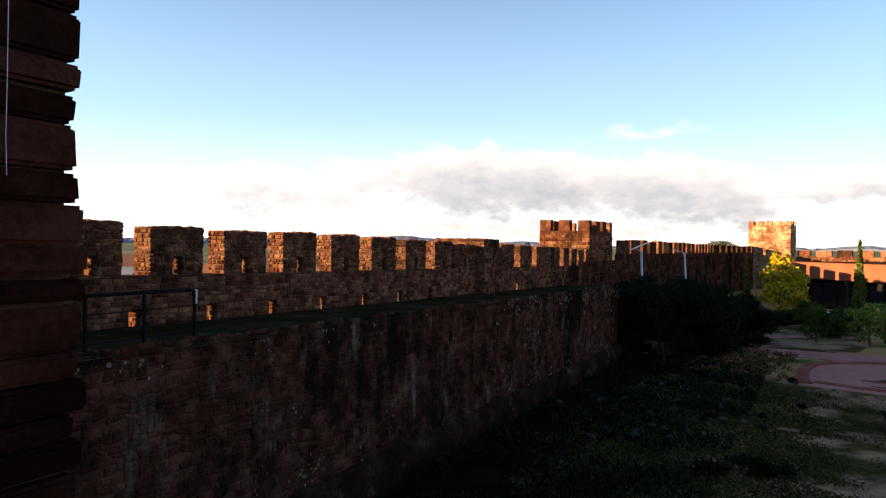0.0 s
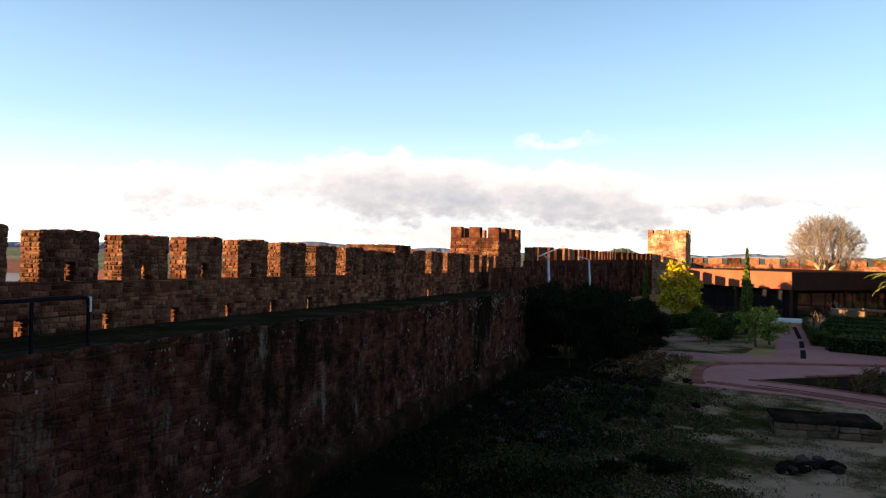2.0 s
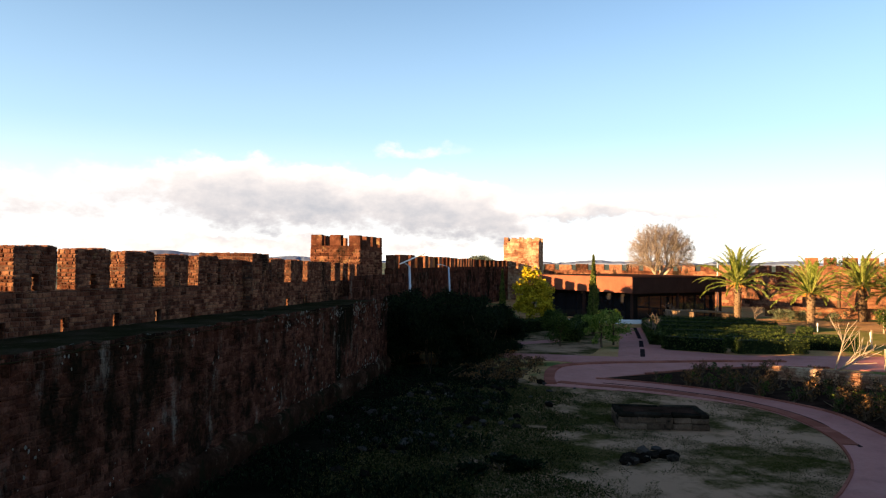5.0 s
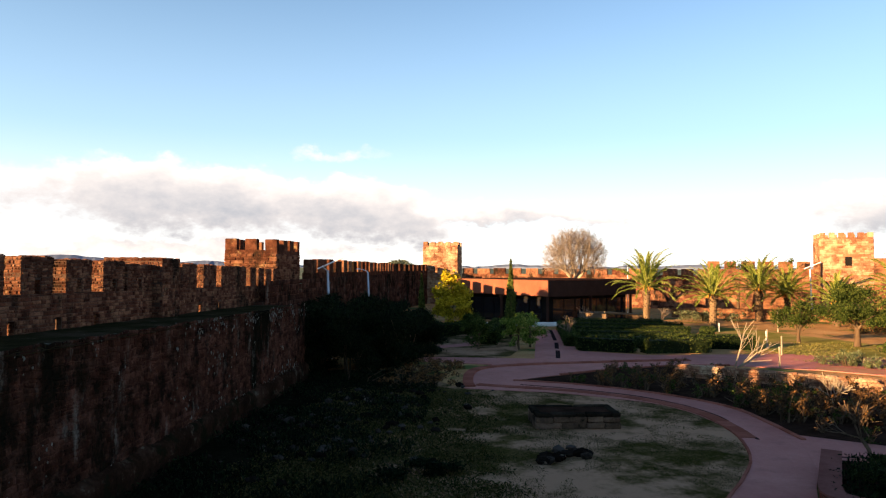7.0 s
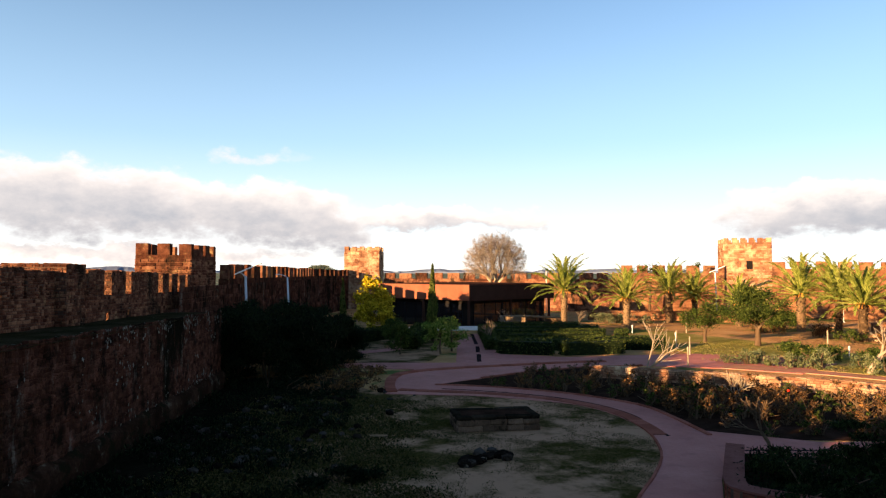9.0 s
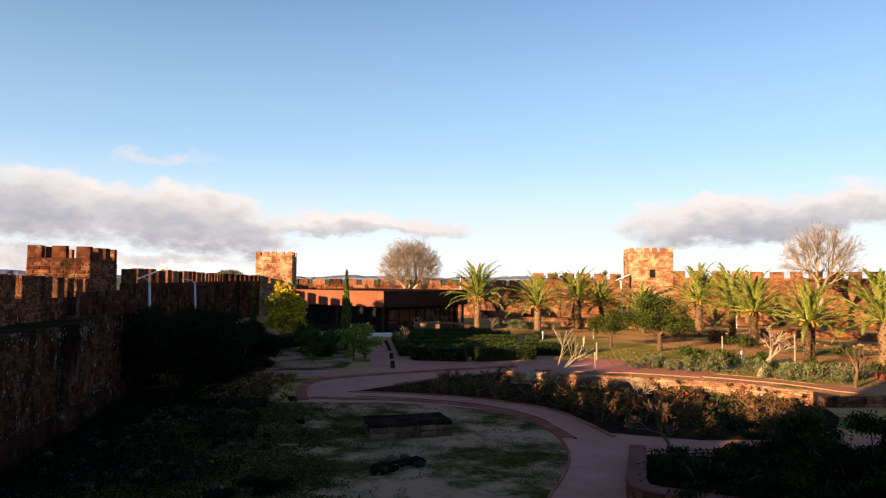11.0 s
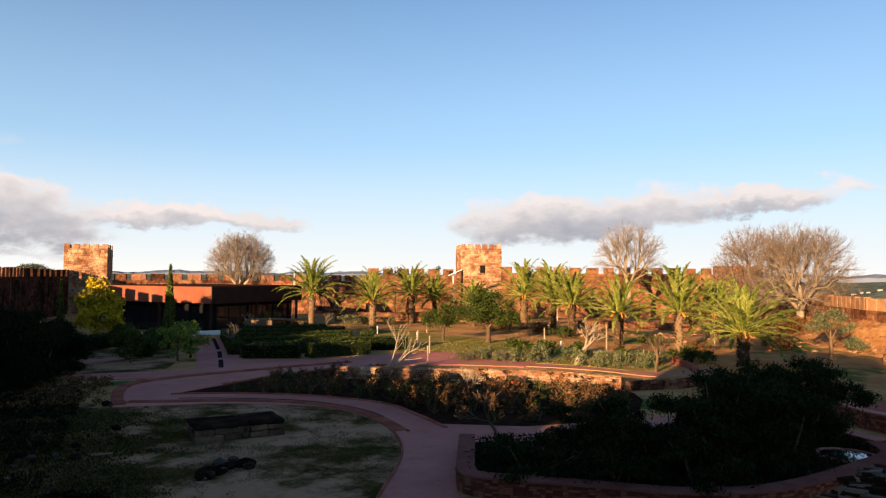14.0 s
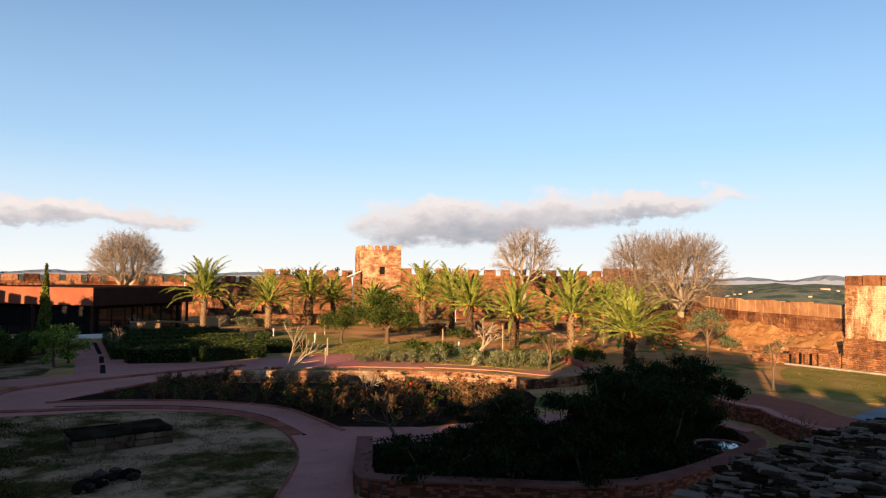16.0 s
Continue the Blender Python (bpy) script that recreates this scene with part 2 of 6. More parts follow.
M_LAV = leafy("lavender_leaves", [(0.06, 0.075, 0.03), (0.115, 0.135, 0.06), (0.19, 0.20, 0.105)])
M_CYPRESS = leafy("cypress_leaves", [(0.04, 0.055, 0.012), (0.09, 0.11, 0.024), (0.15, 0.17, 0.04)])
M_ROSE = leafy("dry_rose_leaves", [(0.045, 0.028, 0.014), (0.11, 0.058, 0.026), (0.23, 0.115, 0.042)])
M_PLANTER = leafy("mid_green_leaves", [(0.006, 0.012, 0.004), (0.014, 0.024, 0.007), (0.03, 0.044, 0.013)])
M_HEDGE = leafy("hedge_leaves", [(0.012, 0.021, 0.006), (0.032, 0.05, 0.012), (0.075, 0.092, 0.024)])
M_STEEL = material("galvanised_steel", [(0.42, 0.43, 0.45), (0.55, 0.56, 0.58)], scale=3, rough=0.45, bump=0.05, metal=0.15, spec=0.4, by_island=False)
M_RAIL = material("dark_painted_steel", [(0.008, 0.009, 0.010), (0.014, 0.015, 0.017)], scale=5, rough=0.75, bump=0.05, by_island=False)
M_WHITE = material("white_paint", [(0.7, 0.69, 0.66), (0.82, 0.81, 0.78)], scale=1.5, rough=0.6, bump=0.05, by_island=False)
M_TERRA = material("terracotta_render", [(0.17, 0.055, 0.034), (0.21, 0.072, 0.043), (0.26, 0.098, 0.058)], scale=0.5, fine=6, bump=0.1, by_island=False)
M_ROOF = material("dark_brown_cladding", [(0.035, 0.018, 0.014), (0.06, 0.03, 0.022)], scale=1, fine=8, bump=0.1, by_island=False)
# near-black colour that stands for deep shade in recesses and openings
M_DARK = material("near_black_shade", [(0.008, 0.007, 0.007), (0.02, 0.016, 0.014)], scale=1, bump=0, by_island=False)
M_TILEROOF = material("clay_tile_roof", [(0.3, 0.12, 0.07), (0.42, 0.2, 0.12)], scale=2, bump=0.3, by_island=False)
M_RED = material("red_petals", [(0.6, 0.02, 0.015), (0.7, 0.04, 0.02)], scale=5, bump=0, by_island=False)
# far hills: aerial haze is mixed into the base colour, paler and bluer
M_FAR = material("haze_tinted_country", [(0.11, 0.145, 0.105), (0.17, 0.185, 0.13), (0.27, 0.24, 0.175)], scale=0.012, fine=0.06, bump=0.3, relief=2.0, by_island=False, stain=(0.07, 0.10, 0.08), stain_scale=0.02, stain_cut=(0.46, 0.56))


def glassy(name, color, rough=0.05):
    m = bpy.data.materials.new(name)
    m.use_nodes = True
    b = m.node_tree.nodes["Principled BSDF"]
    b.inputs["Base Color"].default_value = (*color, 1)
    b.inputs["Roughness"].default_value = rough
    b.inputs["IOR"].default_value = 1.45
    return m


M_GLASS = glassy("dark_window_glass", (0.012, 0.012, 0.014))
M_WATER = glassy("pond_water", (0.02, 0.03, 0.03), 0.02)


# ---------------------------------------------------------------- builders
def link_mesh(name, verts, faces, mat, parent=None, label="", smooth=False):
    me = bpy.data.meshes.new(name)
    me.from_pydata([tuple(v) for v in verts], [], [tuple(f) for f in faces])
    me.materials.append(mat)
    if smooth:
        me.shade_smooth()
    ob = new(name, me)
    if parent:
        ob.parent = parent
    if label:
        ob["label"] = label
    return ob


def part(name, bm, mat, parent=None, label="", smooth=False):
    me = bpy.data.meshes.new(name)
    bm.to_mesh(me)
    bm.free()
    me.materials.append(mat)
    if smooth:
        me.shade_smooth()
    ob = new(name, me)
    if parent:
        ob.parent = parent
    if label:
        ob["label"] = label
    return ob


def root(name, m, label, category, group="", kind=""):
    ob = new(name)
    ob.empty_display_size = 0.2
    ob.matrix_world = m
    return tagged(ob, label, category, group, kind)


def add_box(bm, x0, x1, y0, y1, z0, z1, bevel=0.0, shear=None, wobble=0.0, rng=random):
    vs = []
    for z in (z0, z1):
        for x, y in ((x0, y0), (x1, y0), (x1, y1), (x0, y1)):
            dz = shear * x if shear else 0
            w = [rng.uniform(-wobble, wobble) for _ in range(3)] if wobble else (0, 0, 0)
            vs.append(bm.verts.new((x + w[0], y + w[1], z + dz + w[2])))
    fs = [bm.faces.new([vs[i] for i in f]) for f in ((3, 2, 1, 0), (4, 5, 6, 7), (0, 1, 5, 4), (1, 2, 6, 5), (2, 3, 7, 6), (3, 0, 4, 7))]
    if bevel:
        es = {e for f in fs for e in f.edges}
        bmesh.ops.bevel(bm, geom=list(es), offset=bevel, segments=1, affect="EDGES")
    return vs


def box_bm(*boxes, bevel=0.0, **kw):
    bm = bmesh.new()
    for b in boxes:
        add_box(bm, *b, bevel=bevel, **kw)
    return bm


def tube(path, radii, sides=6, close=True):
    """Verts and faces of a tapered tube along a path."""
    V, F = [], []
    path = [Vector(p) for p in path]
    for i, p in enumerate(path):
        a = (path[min(i + 1, len(path) - 1)] - path[max(i - 1, 0)])
        if a.length < 1e-6:
            a = Vector((0, 0, 1))
        a.normalize()
        u = a.cross(Vector((0, 0, 1)) if abs(a.z) < 0.9 else Vector((1, 0, 0))).normalized()
        v = a.cross(u)
        for k in range(sides):
            w = 2 * math.pi * k / sides
            V.append(p + (u * math.cos(w) + v * math.sin(w)) * radii[i])
    n = len(path)
    for i in range(n - 1):
        for k in range(sides):
            a, b = i * sides + k, i * sides + (k + 1) % sides
            F.append((a, b, b + sides, a + sides))
    if close:
        F.append(tuple(range(sides))[::-1])
        F.append(tuple(range((n - 1) * sides, n * sides)))
    return V, F


def merge(pieces):
    V, F = [], []
    for v, f in pieces:
        o = len(V)
        V.extend(v)
        F.extend(tuple(i + o for i in q) for q in f)
    return V, F


def courses(u0, u1, v0, v1, h, lmin, lmax, rng, holes=(), gap=0.015, hvar=0.25):
    """Uneven courses of stones that fill a rectangle, cut round the holes."""
    out, v = [], v0
    while v < v1 - 0.02:
        hh = min(h * rng.uniform(1 - hvar, 1 + hvar), v1 - v)
        if v1 - v - hh < h * 0.4:
            hh = v1 - v
        u = u0 - rng.uniform(0, lmin * 0.5)
        while u < u1 - 0.01:
            ll = rng.uniform(lmin, lmax)
            a, b = max(u, u0), min(u + ll, u1)
            if u1 - b < lmin * 0.4:
                b = u1
            spans = [(a, b)]
            for p, q, r, s in holes:
                if v + hh > r + 0.01 and v < s - 0.01:
                    nxt = []
                    for x, y in spans:
                        if q <= x or p >= y:
                            nxt.append((x, y))
                        else:
                            if p - x > 0.03:
                                nxt.append((x, p))
                            if y - q > 0.03:
                                nxt.append((q, y))
                    spans = nxt
            for x, y in spans:
                if y - x > 0.04:
                    out.append((x + gap / 2, y - gap / 2, v + gap / 2, v + hh - gap / 2))
            u = b if b == u1 else u + ll
        v += hh
    return out


def stone_geo(rects, origin, U, Vv, N, depth, rng, bevel=0.018):
    """Proud, chamfered stones on a face; origin + u*U + v*Vv, standing out along N."""
    origin, U, Vv, N = Vector(origin), Vector(U), Vector(Vv), Vector(N)
    V, F = [], []
    for a, b, c, d in rects:
        o = len(V)
        dep = depth * rng.uniform(0.35, 1.0)
        bv = min(bevel * rng.uniform(0.7, 1.6), (b - a) * 0.3, (d - c) * 0.3)
        j = lambda: rng.uniform(-0.25, 0.25) * bevel
        for x, y in ((a, c), (b, c), (b, d), (a, d)):
            V.append(origin + U * x + Vv * y)
        for x, y in ((a + bv, c + bv), (b - bv, c + bv), (b - bv, d - bv), (a + bv, d - bv)):
            V.append(origin + U * (x + j()) + Vv * (y + j()) + N * (dep + rng.uniform(-0.15, 0.15) * depth))
        F += [(o + 4, o + 5, o + 6, o + 7), (o, o + 1, o + 5, o + 4), (o + 1, o + 2, o + 6, o + 5), (o + 2, o + 3, o + 7, o + 6), (o + 3, o, o + 4, o + 7)]
    return V, F


def wander(V, amount=0.03, freq=1.1):
    """Shifts verts along the wall and up by a slow noise, so that courses run unevenly."""
    out = []
    for v in V:
        a = noise.noise((v[0] * freq, v[2] * freq, 1.0)) + 0.5 * noise.noise((v[0] * freq * 3, v[2] * freq * 3, 4.0))
        b = noise.noise((v[0] * freq, v[2] * freq, 7.0)) + 0.5 * noise.noise((v[0] * freq * 3, v[2] * freq * 3, 9.0))
        out.append(Vector((v[0] + amount * a * 1.5, v[1], v[2] + amount * b * 1.8)))
    return out


def leaf_mesh(name, centers, size, rng, mat, parent, aspect=0.45, droop=0.0, label="", updir=0.0):
    """Many small pointed leaves at the centers."""
    n = len(centers)
    c = np.asarray(centers)
    a = rng.normal(size=(n, 3))
    a[:, 2] += updir
    a /= np.linalg.norm(a, axis=1)[:, None]
    a[:, 2] -= droop
    b = np.cross(a, rng.normal(size=(n, 3)))
    b /= np.linalg.norm(b, axis=1)[:, None] + 1e-9
    s = size * rng.uniform(0.6, 1.4, size=(n, 1))
    verts = np.empty((n, 4, 3))
    verts[:, 0] = c - a * s
    verts[:, 1] = c + b * s * aspect
    verts[:, 2] = c + a * s
    verts[:, 3] = c - b * s * aspect
    me = bpy.data.meshes.new(name)
    me.vertices.add(4 * n)
    me.vertices.foreach_set("co", verts.reshape(-1))
    me.loops.add(4 * n)
    me.loops.foreach_set("vertex_index", np.arange(4 * n, dtype=np.int32))
    me.polygons.add(n)
    me.polygons.foreach_set("loop_start", np.arange(0, 4 * n, 4, dtype=np.int32))
    me.update(calc_edges=True)
    me.materials.append(mat)
    ob = new(name, me)
    ob.parent = parent
    if label:
        ob["label"] = label
    return ob


def clump_points(blobs, per, rng, shell=0.55):
    """Points in uneven clumps: blobs are (x, y, z, rx, ry, rz)."""
    out = []
    for x, y, z, rx, ry, rz in blobs:
        k = max(4, int(per * rx * ry * rz))
        subs = max(3, int(6 * (rx * ry * rz) ** 0.4))
        d = rng.normal(size=(subs, 3))
        d /= np.linalg.norm(d, axis=1)[:, None]
        sc = d * rng.uniform(shell, 1.0, size=(subs, 1)) ** 0.6
        pick = rng.integers(0, subs, size=k)
        p = sc[pick] * 0.8 + rng.normal(size=(k, 3)) * 0.19
        out.append(p * (rx, ry, rz) + (x, y, z))
    return np.concatenate(out)


def smooth_line(pts, steps=6, closed=False):
    """A smooth curve through the points."""
    P = [Vector((*p, 0)) for p in pts]
    n = len(P)
    out = []
    for i in range(n if closed else n - 1):
        g = (lambda k: P[k % n]) if closed else (lambda k: P[min(max(k, 0), n - 1)])
        a, b, c, d = g(i - 1), g(i), g(i + 1), g(i + 2)
        for s in range(steps):
            t = s / steps
            out.append(0.5 * (2 * b + (c - a) * t + (2 * a - 5 * b + 4 * c - d) * t * t + (3 * b - a - 3 * c + d) * t ** 3))
    if not closed:
        out.append(P[-1])
    return [(p.x, p.y) for p in out]


def slab(name, outline, z0, z1, mat, parent=None, label="", bevel=0.0):
    """A flat slab with a polygon outline."""
    bm = bmesh.new()
    lo = [bm.verts.new((x, y, z0)) for x, y in outline]
    hi = [bm.verts.new((x, y, z1)) for x, y in outline]
    n = len(lo)
    top = bm.faces.new(hi)
    bm.faces.new(lo[::-1])
    for i in range(n):
        bm.faces.new((lo[i], lo[(i + 1) % n], hi[(i + 1) % n], hi[i]))
    bmesh.ops.recalc_face_normals(bm, faces=bm.faces[:])
    bmesh.ops.triangulate(bm, faces=[f for f in bm.faces if len(f.verts) > 4])
    return part(name, bm, mat, parent, label)


def ribbon(pts, width, z0, z1):
    """Verts and faces of a strip of given width that follows a line."""
    V, F = [], []
    n = len(pts)
    for i, (x, y) in enumerate(pts):
        a, b = pts[max(i - 1, 0)], pts[min(i + 1, n - 1)]
        dx, dy = b[0] - a[0], b[1] - a[1]
        l = math.hypot(dx, dy) or 1
        ox, oy = -dy / l * width / 2, dx / l * width / 2
        V += [(x + ox, y + oy, z0), (x - ox, y - oy, z0), (x - ox, y - oy, z1), (x + ox, y + oy, z1)]
    for i in range(n - 1):
        o = 4 * i
        for k in range(4):
            F.append((o + k, o + (k + 1) % 4, o + 4 + (k + 1) % 4, o + 4 + k))
    F += [(3, 2, 1, 0), (4 * n - 4, 4 * n - 3, 4 * n - 2, 4 * n - 1)]
    return V, F


def polar(az, r, z=0.0):
    return (r * math.sin(radians(az)), r * math.cos(radians(az)), z)


R1 = random.Random(4)
G = np.random.default_rng(7)

# ---------------------------------------------------------------- ground, hills, paths
def ground_height(x, y):
    r = math.hypot(x - 45, y - 35)
    if r < 118:
        return 0.0
    k = min(1, (r - 118) / 260)
    z = -48 * k * k * (3 - 2 * k)
    if r > 700:
        f = min(1, (r - 700) / 3300)
        az = math.degrees(math.atan2(x, y))
        h = 30 + 12 * math.sin(az * 0.19 + 1) + 8 * math.sin(az * 0.53) + 5 * math.sin(az * 1.31 + 2) + 26 * noise.noise((x * 0.0016, y * 0.0016, 0.3)) + 12 * noise.noise((x * 0.005, y * 0.005, 3.3))
        h *= 1 - 0.75 * max(0.0, min(1.0, (66 - az) / 8))
        h += 20 * math.exp(-((az - 97.5) / 3.0) ** 2) - 22 * math.exp(-((az - 84) / 7.0) ** 2)
        z += f * (48 + h * f)
        z += 54 * math.exp(-((az - 22) / 2.6) ** 2 - ((r - 1500) / 350) ** 2) + 34 * math.exp(-((az - 89) / 5) ** 2 - ((r - 1700) / 300) ** 2)
        bowl = max(0.0, min(1.0, (az - 62) / 8, (118 - az) / 8))
        crest_z = 6.5 + math.hypot(x, y) * math.tan(radians(-0.16 + 0.26 * math.exp(-((az - 88.5) / 2.2) ** 2) + 0.1 * noise.noise((az * 0.4, r * 0.002, 5))))
        z = z + bowl * (min(z, crest_z) - z)
    return z


def build_ground():
    rings = [0, 40, 80, 100, 118, 140, 170, 210, 260, 320, 380, 470, 580, 700, 850, 1000, 1150, 1300, 1450, 1600, 1750, 1900, 2200, 2600, 3000, 3400, 3800, 4200, 4600]
    seg = 300
    V, F = [(45, 35, 0)], []
    for r in rings[1:]:
        for k in range(seg):
            a = 2 * math.pi * k / seg
            x, y = 45 + r * math.sin(a), 35 + r * math.cos(a)
            V.append((x, y, ground_height(x, y)))
    for k in range(seg):
        F.append((0, 1 + (k + 1) % seg, 1 + k))
    for i in range(len(rings) - 2):
        for k in range(seg):
            a, b = 1 + i * seg + k, 1 + i * seg + (k + 1) % seg
            F.append((a, b, b + seg, a + seg))
    ob = link_mesh("ground", V, F, M_EARTH, smooth=True)
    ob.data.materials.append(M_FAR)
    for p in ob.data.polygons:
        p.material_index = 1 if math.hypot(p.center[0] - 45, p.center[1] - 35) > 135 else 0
    tagged(ob, "bare red earth courtyard falling away to wooded hills with haze in their colour", "ground", kind="structure")


build_ground()


def mountains():
    """Mountains on the horizon, far beyond the last hills, with haze put into their blue."""
    V, F, n = [], [], 480
    for k in range(n + 1):
        az = -45 + 175 * k / n
        el = 0.30 + 0.13 * math.sin(az * 0.9 + 1.2) * math.sin(az * 0.37) + 0.26 * math.exp(-((az - 90.2) / 1.5) ** 2) + 0.12 * math.exp(-((az - 85.2) / 1.3) ** 2) + 0.06 * noise.noise((az * 1.3, 0, 0)) + 0.03 * noise.noise((az * 5, 1, 0))
        el += 0.5 * math.exp(-((az + 7) / 13) ** 2)
        for lift, rr in ((-1.2, 4650), (0.45 * el, 4700), (el, 4780), (-1.2, 4850)):
            V.append(polar(az, rr, 6.5 + rr * math.tan(radians(lift)) + (14 * noise.noise((az * 2, rr, 0)) if lift == 0.45 * el else 0)))
        if k:
            o = 4 * k
            F += [(o - 4 + j, o + j, o + j + 1, o - 3 + j) for j in range(3)]
    tagged(link_mesh("backdrop", V, F, M_MOUNTAIN), "mountain ridge on the horizon, haze put into its blue colour", "mountains", kind="structure")


# mountain blue stands for haze, given as a plain colour
M_MOUNTAIN = material("haze_blue_distance", [(0.115, 0.145, 0.21), (0.135, 0.165, 0.23), (0.155, 0.185, 0.25)], scale=0.002, fine=0.01, bump=0, by_island=False)
mountains()

LAWN_EDGE = [(17.2, 33.2), (18.7, 31.9), (21.2, 29.8), (22.8, 27.4), (23.7, 25.6), (23.8, 23.9), (23.4, 22.2), (22.3, 19.7), (20.0, 17.0), (17.5, 15.2), (15.8, 14.2), (12.5, 12.0), (10.5, 10.4)]
lawn_curve = smooth_line(LAWN_EDGE, 5)
lawn = slab("lawn", lawn_curve + [(4, 4), (-6, 12), (8, 41), (16.5, 41)], -0.1, 0.02, M_LAWN)
tagged(lawn, "worn patchy grass with bare sandy earth", "lawn", kind="structure")
BED_EDGE = [(21.0, 34.3), (23.0, 32.3), (24.6, 30.0), (25.9, 26.9), (26.3, 23.5), (25.2, 20.6), (23.8, 17.8)]
bed_curve = smooth_line(BED_EDGE, 6)
CURL = smooth_line([(17.7, 33.4), (18.4, 35.0), (20.2, 38.0), (22.2, 39.5), (25.7, 39.5), (29.8, 38.7), (33.6, 37.9), (37.2, 36.8)], 4)
ROAD_FAR = [(20.2, 45.8), (21.5, 45.6), (27.5, 42.0), (40.7, 61.8), (42.8, 60.8), (33.4, 44.6), (36.5, 40.3), (41.4, 38.6), (47, 36.5), (52, 31), (50.5, 27)]
ROAD_NEAR = [(43.5, 25.5), (41.5, 29.8), (37.8, 33.8), (33.5, 35.3), (28.9, 35.5), (24.8, 35.0)]
paving = slab("path", lawn_curve + [(15.2, 9.6), (16.9, 12.2), (19.0, 13.8), (21.4, 15.4), (23.2, 17.2)] + bed_curve[::-1] + ROAD_NEAR[::-1] + ROAD_FAR[::-1] + [(18.9, 44.6), (23.2, 40.6), (22.2, 39.5), (20.2, 38.0), (18.4, 35.0)], -0.1, 0.045, M_PAVE)
tagged(paving, "smooth pink-red paved garden path curving round the lawn", "path", kind="structure")


def kerb_run(name, pts, width, z1, mat, length=0.9, label=""):
    """A kerb of separate stones along a line."""
    base = root(name, Matrix(), label, "kerb", kind="structure")
    line = [Vector((*p, 0)) for p in pts]
    acc, run = [], 0.0
    for i in range(len(line) - 1):
        run += (line[i + 1] - line[i]).length
    n = max(1, int(run / length))
    step, want, pos, out = run / n, 0.0, 0.0, []
    for i in range(len(line) - 1):
        seg = (line[i + 1] - line[i]).length
        while want <= pos + seg + 1e-6 and len(out) <= n:
            out.append(line[i].lerp(line[i + 1], (want - pos) / seg if seg else 0))
            want += step
        pos += seg
    me = bpy.data.meshes.new("kerb_stone")
    bm = box_bm((-0.5, 0.5, -0.5, 0.5, -0.5, 0.5))
    bm.to_mesh(me)
    bm.free()
    me.materials.append(mat)
    for a, b in zip(out, out[1:]):
        dvec = b - a
        ob = new("kerb_stone", me)
        ob.parent = base
        ob.matrix_world = Matrix.Translation(((a + b) / 2).to_3d() + Vector((0, 0, (z1 - 0.1) / 2 + R1.uniform(-0.004, 0.004)))) @ Matrix.Rotation(math.atan2(dvec.y, dvec.x), 4, "Z") @ Matrix.Diagonal((dvec.length - 0.02, width, z1 + 0.1, 1))
    return base


# ---------------------------------------------------------------- curtain wall with parapet (local x along, y outwards)
WALL = Matrix.Rotation(radians(61.5), 4, "Z")
SLOPE = -0.012


def sheared(V):
    return [Vector((v[0], v[1], v[2] + SLOPE * (v[0] - 12))) for v in V]


def merlon_mesh(w, th, z0, z1, hole=True):
    """A merlon with a small loophole through its foot."""
    bm = bmesh.new()
    if hole:
        a, b, h = w * 0.5 - 0.14, w * 0.5 + 0.14, 0.44
        add_box(bm, 0, a, 0, th, z0, z1, bevel=0.02)
        add_box(bm, b, w, 0, th, z0, z1, bevel=0.02)
        add_box(bm, a + 0.002, b - 0.002, 0.003, th - 0.003, z0 + h, z1 - 0.002)
    else:
        add_box(bm, 0, w, 0, th, z0, z1, bevel=0.025)
    return bm


def block_stones(w, th, z0, z1, holes, rng, h=0.1, l=(0.08, 0.26), depth=0.035):
    """Stones on the inner, the two end faces and the top of a wall block."""
    v, f = merge([
        stone_geo(courses(0, w, z0, z1, h, *l, rng, holes), (0, 0, 0), (1, 0, 0), (0, 0, 1), (0, -1, 0), depth, rng),
        stone_geo(courses(0, th, z0, z1, h, *l, rng), (0, th, 0), (0, -1, 0), (0, 0, 1), (-1, 0, 0), depth, rng),
        stone_geo(courses(0, th, z0, z1, h, *l, rng), (w, 0, 0), (0, 1, 0), (0, 0, 1), (1, 0, 0), depth, rng),
        stone_geo(courses(0, w, 0, th, 0.2, *l, rng), (0, 0, z1), (1, 0, 0), (0, 1, 0), (0, 0, 1), depth, rng)]
        + [stone_geo(courses(0, th, c, d, 0.12, 0.15, 0.4, rng), (b, th, 0), (0, -1, 0), (0, 0, 1), (-1, 0, 0), depth, rng) for a, b, c, d in holes])
    return wander(v, 0.028, 4.5), f


